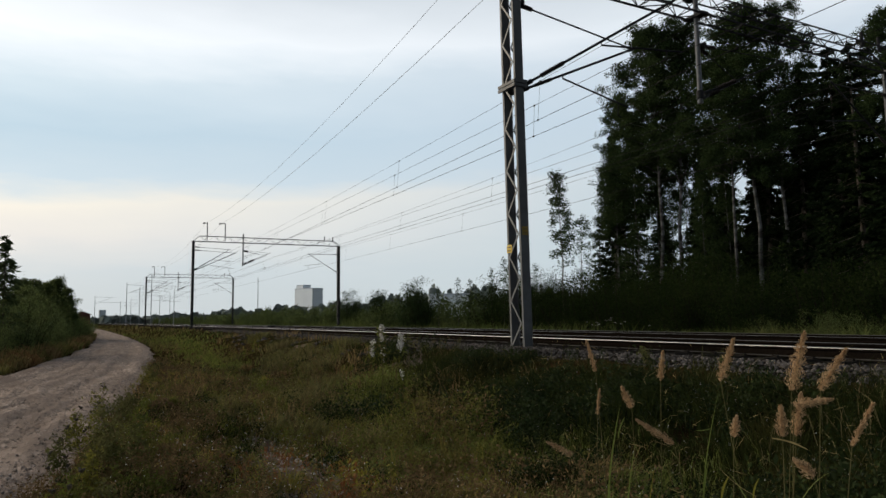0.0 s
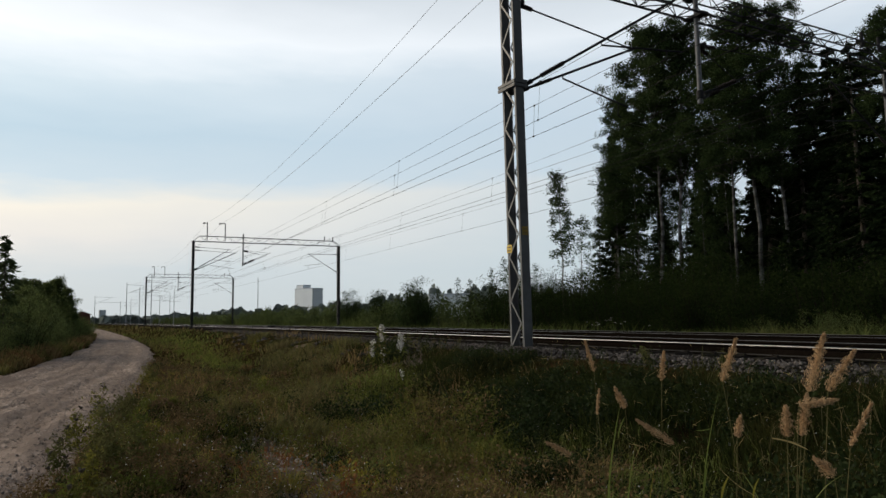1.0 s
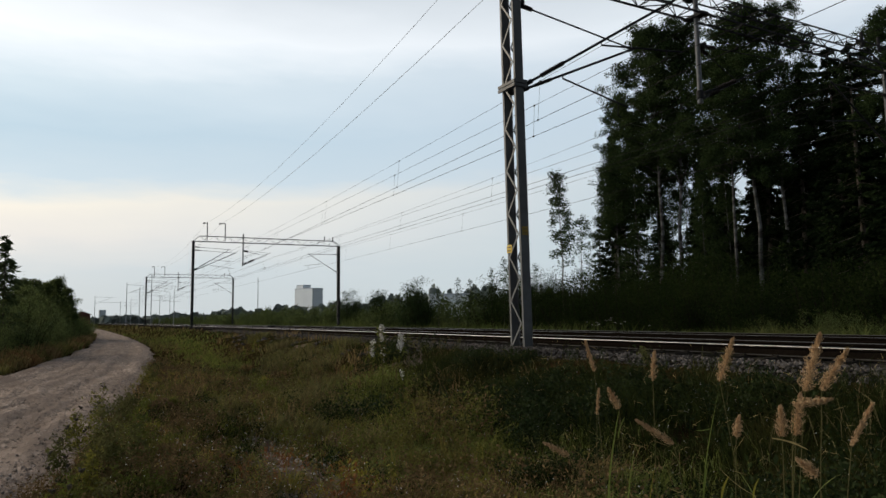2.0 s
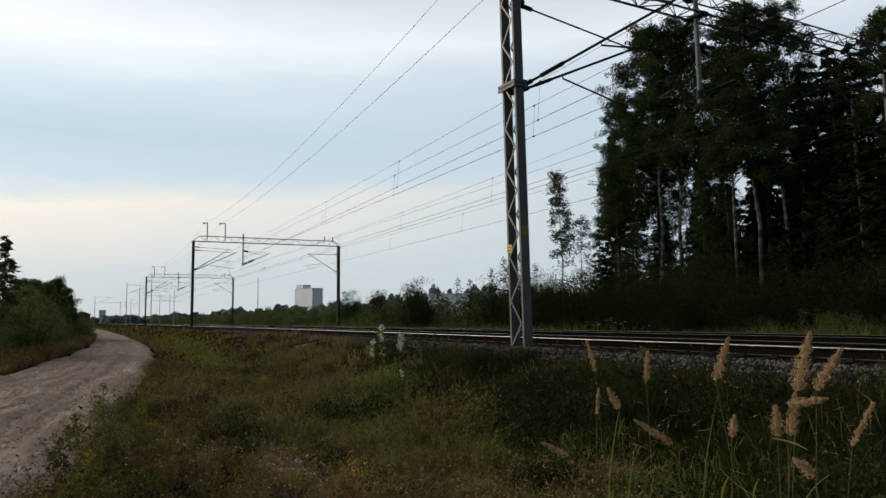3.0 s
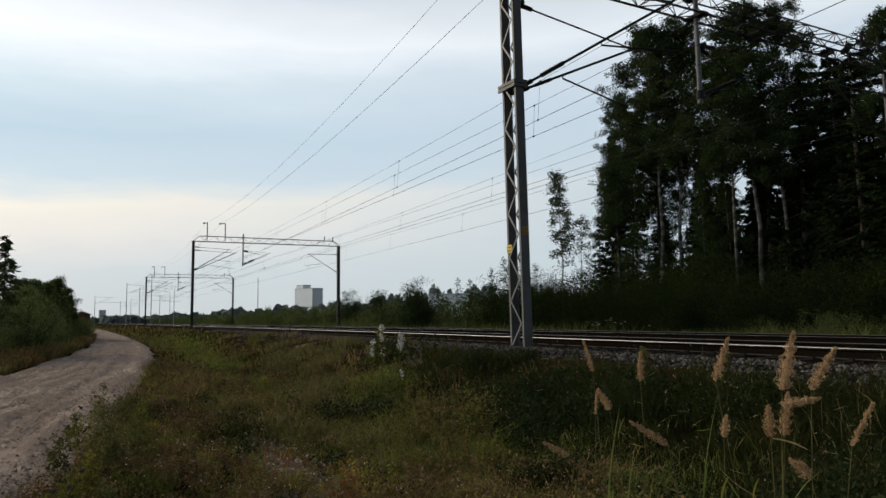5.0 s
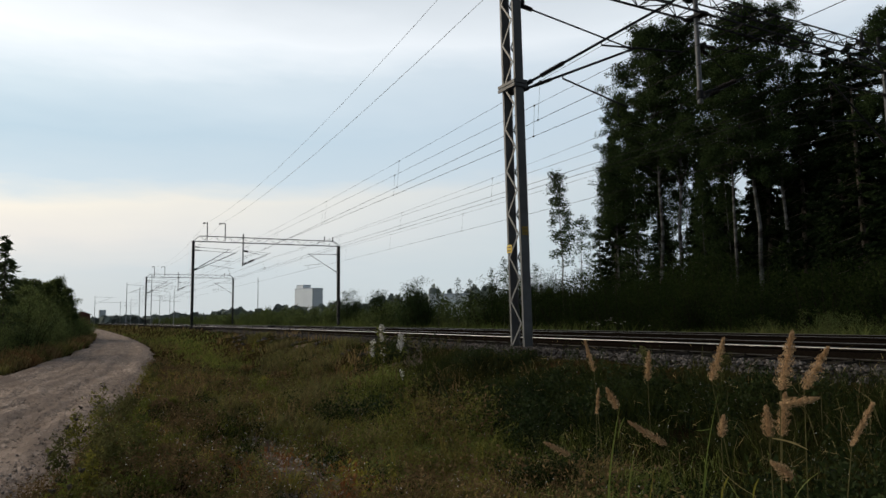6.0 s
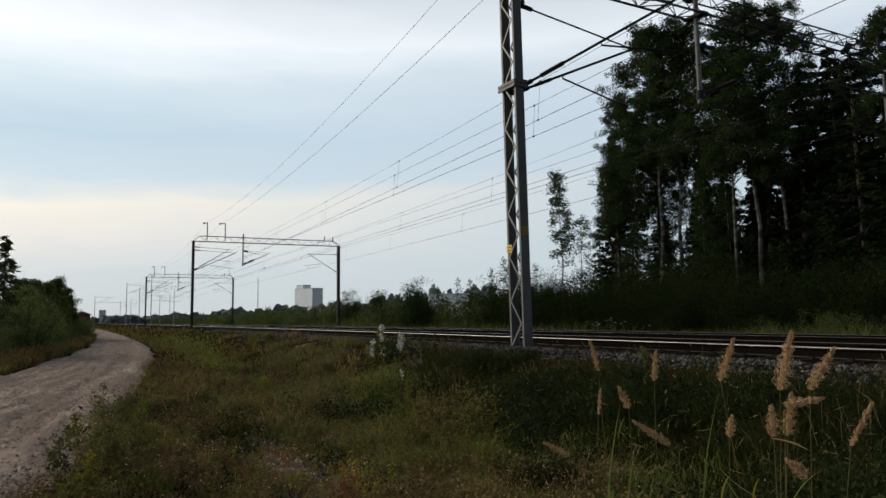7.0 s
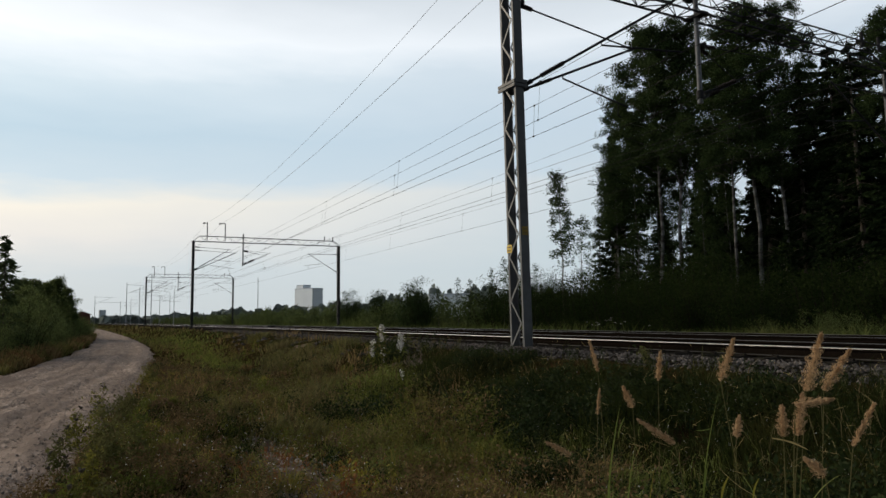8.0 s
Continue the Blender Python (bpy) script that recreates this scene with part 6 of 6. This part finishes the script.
    d = across(x, y)
    k = off_road(x, y, 0.1) & ((d < -0.6) | (d > 10.2)) & (d < 60)
    x, y, r = x[k], y[k], r[k]
    h, bank = rng.uniform(0.15, 0.45, len(x)), (d[k] > -3.4) & (d[k] < 0) & (y < 60)
    for pick, mat, words in ((~bank, MEADOW, "green grass along the distant road"), (bank, FAR_VERGE, "dull green grass along the distant embankment")):
        V, F = blades(rng, x[pick], y[pick], h[pick] * np.where(bank[pick], 0.7, 1.0), 0.001 * r[pick] + 0.02, 0.6)
        tagged(cloud_mesh("far_grass", V, F, mat), words, "grass", kind="stuff")


build_meadow()


def fireweed(x, y, h, seed, fluffy):
    """A withered fireweed: leafy stem and a top of white seed fluff."""
    rng = np.random.default_rng(seed)
    z = float(ground_z(x, y))
    t = thing("fireweed", pose(x, y, z), "withered fireweed with white fluffy seed heads", "wild plant", "fireweed on the embankment")
    g = Geo()
    top = (rng.normal() * 0.05, rng.normal() * 0.05, h)
    spine = wander(rng, (0, 0, -0.05), top, 5, 0.015)
    g.tube(spine, [0.007, 0.006, 0.005, 0.004, 0.003, 0.002], 5)
    g.make("stem", REED_STEM, t)
    c = clumps(rng, spine, 22, 4, 0.05, 0.15, 1.0)
    V, F = leaves(rng, c, 0.10, 0.02, np.array([0, 0, 0.2]))
    cloud_mesh("leaves", V, F, WEED, t)
    c = clumps(rng, spine, 14, fluffy, 0.018, 0.84, 1.6)
    V, F = leaves(rng, c, 0.026, 0.014)
    tagged(cloud_mesh("seed_head", V, F, FLUFF, t, "white fluffy seed head"), kind="stuff")


for fx, fy, fh, fs, fl in ((3.9, 10.28, 1.48, 1, 26), (3.74, 10.34, 1.25, 2, 12), (4.07, 10.22, 1.33, 3, 30), (4.02, 10.4, 1.10, 4, 3), (4.12, 9.95, 0.85, 5, 3)):
    fireweed(fx, fy, fh, fs, fl)


def verge_herb(x, y, h, seed, head):
    """A tansy-like herb: branching stem, feathery leaves and dark flower buttons."""
    rng = np.random.default_rng(seed)
    t = thing("verge_herb", pose(x, y, float(ground_z(x, y))), "branching green herb with dark faded flower heads", "wild plant", "herbs on the verge")
    g = Geo()
    tips = []
    spine = wander(rng, (0, 0, -0.03), (rng.normal() * 0.08, rng.normal() * 0.08, h * 0.8), 5, 0.012)
    g.tube(spine, [0.006, 0.005, 0.005, 0.004, 0.003, 0.003], 5)
    for i in range(7):
        p = spine[2 + i % 4]
        a = i * 2.4
        e = p + Vector((math.cos(a) * 0.12, math.sin(a) * 0.12, 0.14)) * h * rng.uniform(0.7, 1.5)
        b = Geo()
        b.tube([p, (p + e) / 2 + Vector((0, 0, -0.01)), e], [0.003, 0.003, 0.002], 4)
        b.make("branch", REED_STEM, t)
        tips.append(e)
    g.make("stem", REED_STEM, t)
    c = clumps(rng, spine, 20, 11, 0.055 * h + 0.01, 0.02, 0.8)
    c = np.concatenate([c] + [clumps(rng, [spine[2], e], 4, 9, 0.03, 0.3, 0.8) for e in tips])
    V, F = leaves(rng, c, 0.042, 0.016)
    cloud_mesh("leaves", V, F, YELLOW_HERB if seed % 5 == 1 else WEED if seed % 3 == 0 else OLIVE, t)
    if head:
        for e in tips:
            g = Geo()
            for _ in range(5):
                q = e + Vector((rng.normal(), rng.normal(), rng.normal() * 0.5)) * 0.012
                g.tube([e - Vector((0, 0, 0.02)), q, q + Vector((0, 0, 0.010))], [0.002, 0.007, 0.008], 6)
            g.make("flower_head", BARK, t, "dark faded flower head")


for vx, vy, vh, vs, vk in ((-0.06, 8.7, 0.72, 1, True), (-0.34, 7.0, 0.55, 2, True), (-0.30, 5.6, 0.42, 3, True), (0.06, 7.6, 0.6, 4, False), (0.12, 6.6, 0.5, 5, False),
                           (-0.12, 6.0, 0.5, 6, False), (0.25, 9.6, 0.55, 7, False), (0.5, 11.2, 0.5, 8, False), (-0.38, 4.9, 0.4, 9, True), (0.1, 5.2, 0.45, 10, False),
                           (0.7, 14.0, 0.6, 11, False), (0.35, 8.0, 0.5, 12, False), (-0.15, 7.3, 0.45, 13, False), (0.95, 16.5, 0.6, 14, False), (-0.05, 4.5, 0.4, 15, False), (-0.2, 8.1, 0.6, 16, True), (0.18, 10.4, 0.55, 17, False), (0.3, 7.1, 0.55, 19, False), (7.5, 8.3, 0.30, 20, False), (7.9, 7.2, 0.22, 22, False)):
    verge_herb(vx, vy, vh * 1.1, vs, vk)

# ---- reed grass close to the camera ----
REEDS = []


def reed(neck, tip, seed, width, rich, root=(0.0, 0.0), droop=0.0):
    """One stalk: a stem from the ground to the neck, blades on it, and a panicle from the neck to the tip."""
    rng = np.random.default_rng(seed)
    neck, tip = Vector(neck), Vector(tip)
    bx, by = neck.x + root[0], neck.y + root[1]
    base = Vector((bx, by, float(ground_z(bx, by))))
    t = thing("reed_grass", Matrix.Translation(base), "tall reed grass stalk with a straw-brown feathery panicle", "reed grass", "reeds before the embankment")
    n, p = neck - base, tip - base
    lead = (p - n).normalized()
    mid = n * 0.55 + Vector((0, 0, n.length * 0.06)) + Vector((rng.normal(), rng.normal(), 0)) * 0.025
    pts = [Vector((0, 0, -0.04)), mid * 0.5, mid, n.lerp(mid, 0.3) + Vector((0, 0, droop)), n]
    g = Geo()
    g.tube(pts, [0.0022, 0.0020, 0.0018, 0.0015, 0.0012], 6)
    g.make("stem", REED_STEM, t)
    L = (p - n).length
    m = int(1500 * rich)
    u = rng.random(m) ** 0.9
    prof = 1.55 * (u + 0.04) ** 0.45 * (1 - u) ** 0.95 + 0.06
    axis = np.array(lead)
    side = unit(np.cross(rng.normal(size=(m, 3)), axis[None]))
    lobes = 0.55 + 0.45 * np.sin(u * 31 + np.arctan2(side[:, 1], side[:, 0]) * 2)
    rad = width * 0.60 * prof * np.sqrt(rng.random(m)) * lobes
    c = np.array(n)[None] + axis[None] * (u * L)[:, None] + side * rad[:, None] + rng.normal(size=(m, 3)) * 0.002
    V, F = leaves(rng, c, 0.0085, 0.0025, axis * 1.5 + side * 0.8, 0.45)
    cloud_mesh("panicle", V, F, PANICLE, t, "straw-brown feathery panicle")
    g = Geo()
    g.tube([n, n.lerp(p, 0.5), p], [0.0017, 0.0012, 0.0006], 5)
    g.make("rachis", PANICLE, t)
    REEDS.append((t, base, n.length))
    return t


def blade(parent, start, end, width, seed, sag=0.15):
    """A long keeled leaf blade."""
    a, b = Vector(start), Vector(end)
    d = b - a
    side = d.cross(Vector((0, 0, 1)))
    side = (side if side.length > 1e-4 else Vector((1, 0, 0))).normalized()
    k = 9
    vs, fs = [], []
    for i in range(k + 1):
        u = i / k
        c = a.lerp(b, u) + Vector((0, 0, sag * d.length * math.sin(u * math.pi)))
        w = width * (0.5 + 1.2 * u) * (1 - u) ** 0.6 if u < 1 else 0
        vs += [c - side * w / 2, c - Vector((0, 0, w * 0.18)), c + side * w / 2]
    for i in range(k):
        for j in range(2):
            q = i * 3 + j
            fs.append((q, q + 1, q + 4, q + 3))
    g = Geo()
    g.add(vs, fs)
    return g.make("leaf_blade", REED_LEAF, parent)


r0 = reed((2.05, 1.60, 0.24), (2.08, 1.56, 0.43), 1, 0.075, 1.5, (-0.05, 0.03))
r1 = reed((2.22, 1.62, 0.23), (2.27, 1.55, 0.37), 2, 0.06, 1.1, (-0.10, 0.05))
r2 = reed((2.13, 1.97, 0.24), (2.17, 1.93, 0.40), 3, 0.055, 1.1, (-0.04, 0.02))
r3 = reed((2.11, 2.27, 0.22), (2.12, 2.26, 0.34), 4, 0.04, 0.8, (0.0, 0.02))
r4 = reed((2.03, 2.60, 0.24), (2.00, 2.62, 0.38), 5, 0.035, 0.7, (0.05, -0.02))
r5 = reed((1.89, 2.20, 0.13), (1.86, 2.22, 0.21), 6, 0.045, 0.7, (0.03, -0.03))
r6 = reed((1.86, 1.95, 0.03), (1.77, 2.04, 0.11), 7, 0.04, 0.8, (0.10, -0.08), 0.05)
r7 = reed((1.93, 1.74, 0.08), (1.94, 1.73, 0.15), 8, 0.04, 0.6, (-0.03, 0.02))
r8 = reed((1.93, 1.50, 0.21), (2.00, 1.42, 0.23), 9, 0.045, 0.7, (-0.02, 0.02), 0.03)
r9 = reed((1.87, 1.50, 0.12), (1.87, 1.50, 0.21), 10, 0.05, 0.8, (0.0, 0.02))
r10 = reed((1.97, 1.53, 0.11), (1.99, 1.52, 0.24), 11, 0.055, 1.0, (-0.03, 0.02))
r11 = reed((1.90, 1.30, 0.12), (1.93, 1.25, 0.24), 12, 0.024, 0.6, (-0.07, 0.05))
r12 = reed((1.76, 2.43, -0.08), (1.68, 2.49, -0.03), 13, 0.04, 0.7, (0.06, -0.05), 0.04)
r13 = reed((1.84, 1.38, 0.03), (1.81, 1.42, 0.07), 14, 0.05, 0.6, (0.03, -0.02), 0.03)
r14 = reed((1.97, 2.52, 0.06), (1.98, 2.51, 0.17), 15, 0.022, 0.4, (0.0, 0.0))

for parent, rows in ((r0, [((0.0, 0.0, 0.55), (-0.05, 0.16, 0.95), 0.012), ((0, 0, 0.75), (0.12, -0.10, 0.98), 0.010)]),
                     (r2, [((0, 0, 0.35), (-0.05, 0.05, 0.95), 0.013), ((0, 0, 0.5), (-0.13, 0.12, 0.80), 0.012), ((0, 0, 0.25), (0.06, -0.12, 0.55), 0.012)]),
                     (r5, [((0, 0, 0.40), (-0.03, 0.03, 0.98), 0.014), ((0, 0, 0.35), (0.08, -0.05, 0.80), 0.014), ((0, 0, 0.5), (-0.14, 0.10, 0.72), 0.012)]),
                     (r6, [((0, 0, 0.30), (0.03, -0.03, 0.78), 0.015), ((0, 0, 0.2), (-0.16, 0.12, 0.62), 0.012)]),
                     (r7, [((0, 0, 0.30), (-0.06, 0.08, 0.82), 0.012), ((0, 0, 0.45), (0.10, -0.08, 0.78), 0.010)]),
                     (r9, [((0, 0, 0.70), (0.14, -0.12, 0.86), 0.013), ((0, 0, 0.40), (-0.08, 0.08, 0.85), 0.012)]),
                     (r11, [((0, 0, 0.50), (0.10, -0.14, 0.80), 0.012), ((0, 0, 0.3), (-0.12, 0.12, 0.76), 0.012)]),
                     (r12, [((0, 0, 0.30), (-0.10, 0.10, 0.66), 0.012)]),
                     (r13, [((0, 0, 0.30), (0.12, -0.14, 0.62), 0.013), ((0, 0, 0.3), (-0.1, 0.04, 0.7), 0.012)])):
    for i, (p, q, w) in enumerate(rows):
        blade(parent, p, q, w, i)


def long_blade(parent, foot, tip, width, mat):
    """A broad flat leaf that grows from its stalk's root towards the tip and shows its face across the line of reeds."""
    a, b = Vector(foot), Vector(tip)
    base = parent.matrix_world.translation
    side = (b - a).cross(Vector((0.62, 0.78, 0.0))).normalized()
    bend = side * (b - a).length * 0.06
    g = Geo()
    vs, fs, k = [], [], 10
    for i in range(k + 1):
        u = i / k
        c = a.lerp(b, u) + bend * math.sin(u * math.pi) - base
        e = width * 0.42 * (0.45 + 1.5 * u) * (1 - u) ** 0.7
        vs += [c - side * e, c + Vector((0.1, 0.15, 0)) * e, c + side * e]
    for i in range(k):
        fs += [(i * 3 + j, i * 3 + j + 1, i * 3 + j + 4, i * 3 + j + 3) for j in range(2)]
    g.add(vs, fs)
    if a.z < -0.02:
        g.tube([(0, 0, -0.03), (a - base) * 0.5 + Vector((0, 0, 0.02)), a - base], [0.0022, 0.0018, 0.0012], 5)
    return g.make("leaf_blade", mat, parent, "yellowed straw-coloured blade" if mat is STRAW else "")


def shoot(x, y, words):
    return thing("reed_shoot", pose(x, y, float(ground_z(x, y))), words, "grass", "reed shoots")


shoot_a = shoot(1.90, 2.10, "young green reed shoot with upright broad blades")
shoot_b = shoot(2.02, 1.92, "reed shoot with green and yellowing blades")
shoot_c = shoot(1.87, 1.52, "reed shoot with one bent straw-yellow blade")
for parent, foot, tip, width, mat in ((shoot_a, (1.84, 2.24, -0.70), (1.86, 2.23, 0.15), 0.0124, REED_LEAF), (shoot_a, (1.84, 2.23, 0.01), (1.87, 2.22, 0.09), 0.0081, REED_LEAF),
                                      (shoot_a, (1.77, 2.05, -0.70), (1.77, 2.05, 0.02), 0.0124, REED_LEAF), (shoot_a, (1.75, 2.07, -0.70), (1.71, 2.10, -0.08), 0.0087, REED_LEAF),
                                      (shoot_a, (1.82, 2.01, -0.70), (1.82, 2.00, -0.03), 0.0074, YELLOW_LEAF), (shoot_b, (2.08, 2.00, -0.70), (2.11, 1.96, 0.21), 0.0081, REED_LEAF),
                                      (shoot_b, (2.08, 2.00, -0.70), (2.08, 2.00, -0.05), 0.0149, REED_LEAF), (shoot_b, (1.89, 1.77, -0.13), (1.91, 1.75, -0.05), 0.0118, YELLOW_LEAF),
                                      (shoot_b, (1.96, 1.70, -0.12), (1.97, 1.68, -0.05), 0.0099, YELLOW_LEAF), (shoot_b, (1.96, 1.69, -0.11), (1.89, 1.78, -0.02), 0.0028, STRAW),
                                      (shoot_b, (2.09, 1.99, 0.06), (2.05, 2.03, 0.05), 0.0056, REED_LEAF), (shoot_c, (1.86, 1.53, 0.11), (1.92, 1.45, 0.08), 0.0074, STRAW)):
    long_blade(parent, foot, tip, width, mat)

# ---- movement ----


def sway(k, rows):
    """A stalk rocking on its root: rows of seconds and centimetres that its neck has moved sideways."""
    ob, base, length = REEDS[k]
    out = []
    for t, m in rows:
        out.append((t, Matrix.Translation(base) @ Matrix.Rotation(math.atan2(m / 100, length), 4, Vector((0.4366, 0.8997, 0)))))
    walk(ob, out)


def motions():
    sway(0, [(0, 0.0), (0.3, 5.4), (0.5, 6.7), (1, 5.6), (1.5, 5.1), (3, 1.5), (3.2, 0.8), (3.5, 0.0), (4, -2.5), (4.5, -3.0), (6, -3.5), (6.2, -3.5), (6.5, -3.3), (7, -3.8), (7.5, 5.1), (8, 4.8)])
    sway(1, [(0, 0.0), (0.3, 2.0), (0.5, 2.2), (1, 2.6), (1.5, 1.7), (3, -1.4), (3.2, -1.9), (3.5, -3.8), (4, -4.4), (4.5, -3.1), (6, -5.5), (6.2, -8.5), (6.5, -6.3), (7, -3.6), (7.5, 1.2), (8, 1.2)])
    sway(2, [(0, 0.0), (0.3, 0.0), (0.5, 0.6), (1, 0.8), (1.5, 0.6), (3, -1.9), (3.2, -1.7), (3.5, -3.2), (4, -3.2), (4.5, -1.9), (6, -3.4), (6.2, -4.0), (6.5, -4.4), (7, 0.0), (7.5, -0.4), (8, 0.0)])
    sway(3, [(0, 0.0), (0.3, -0.2), (0.5, -0.6), (1, 0.4), (1.5, -1.0), (3, -5.9), (3.2, -5.0), (3.5, -4.4), (4, -8.6), (4.5, -9.2), (6, -5.4), (6.2, -4.8), (6.5, -4.0), (7, -2.7), (7.5, -1.5), (8, -1.0)])
    sway(4, [(0, 0.0), (0.3, 0.5), (0.5, 0.7), (1, -0.7), (1.5, -0.7), (3, 0.0), (3.2, -0.5), (3.5, -1.1), (4, -2.5), (4.5, -1.8), (6, -0.7), (6.2, -0.5), (6.5, -0.5), (7, 1.4), (7.5, 1.4), (8, 1.1)])
    sway(5, [(0, 0.0), (0.3, -1.6), (0.5, -1.6), (1, -2.6), (1.5, -5.1), (3, -5.1), (3.2, -4.9), (3.5, -4.9), (4, -9.9), (4.5, -9.3), (6, -5.7), (6.2, -4.3), (6.5, -2.6), (7, -1.2), (7.5, 0.4), (8, 0.4)])
    sway(6, [(0, 0.0), (0.3, 0.5), (0.5, 0.7), (1, 0.0), (1.5, 0.0), (3, -0.5), (3.2, -0.5), (3.5, -0.5), (4, -0.4), (4.5, -1.3), (6, -2.7), (6.2, -2.3), (6.5, -1.6), (7, -1.3), (7.5, -0.2), (8, 0.4)])
    sway(7, [(0, 0.0), (0.3, 1.7), (0.5, 2.5), (1, 1.2), (1.5, 1.3), (3, -0.7), (3.2, -0.5), (3.5, -0.5), (4, -0.5), (4.5, -1.9), (6, -4.2), (6.2, -3.2), (6.5, -2.2), (7, -1.5), (7.5, 0.3), (8, 0.8)])
    sway(8, [(0, 0.0), (0.3, 0.9), (0.5, 1.2), (1, 1.5), (1.5, 0.8), (3, -1.7), (3.2, -1.8), (3.5, -2.0), (4, -1.7), (4.5, -2.8), (6, -4.3), (6.2, -4.0), (6.5, -2.9), (7, -2.8), (7.5, -0.3), (8, 0.3)])
    sway(9, [(0, 0.0), (0.3, 0.8), (0.5, 1.2), (1, 1.4), (1.5, 0.8), (3, -1.5), (3.2, -1.7), (3.5, -2.0), (4, -1.8), (4.5, -2.7), (6, -4.1), (6.2, -3.9), (6.5, -3.0), (7, -2.7), (7.5, -0.5), (8, 0.3)])
    sway(10, [(0, 0.0), (0.3, 1.1), (0.5, 1.3), (1, 1.7), (1.5, 0.9), (3, -1.7), (3.2, -1.9), (3.5, -1.9), (4, -1.7), (4.5, -2.7), (6, -4.4), (6.2, -3.9), (6.5, -3.0), (7, -2.7), (7.5, -0.3), (8, 0.5)])
    sway(11, [(0, 0.0), (0.3, 0.1), (0.5, 0.3), (1, -0.4), (1.5, -0.3), (3, 0.0), (3.2, -0.1), (3.5, -0.4), (4, -0.8), (4.5, 0.0), (6, -0.1), (6.2, 0.0), (6.5, 0.1), (7, -0.3), (7.5, 0.1), (8, 0.3)])
    sway(12, [(0, 0.0), (0.3, -0.2), (0.5, -0.4), (1, -0.4), (1.5, -0.8), (3, -1.9), (3.2, -1.9), (3.5, -1.6), (4, -1.6), (4.5, -1.6), (6, -1.0), (6.2, -1.0), (6.5, -1.2), (7, -1.2), (7.5, -0.6), (8, -0.4)])
    sway(13, [(0, 0.0), (0.3, 0.3), (0.5, 1.4), (1, 5.7), (1.5, 3.1), (3, 0.0), (3.2, 0.3), (3.5, 0.3), (4, -0.4), (4.5, 0.9), (6, -6.3), (6.2, -6.0), (6.5, -7.1), (7, -2.0), (7.5, -2.8), (8, 3.1)])
    sway(14, [(0, 0.0), (0.3, 0.2), (0.5, 0.2), (1, -0.2), (1.5, -0.2), (3, -0.4), (3.2, -0.4), (3.5, -0.7), (4, -0.9), (4.5, -0.9), (6, -0.4), (6.2, -0.2), (6.5, 0.0), (7, 0.4), (7.5, 0.2), (8, 0.0)])


motions()
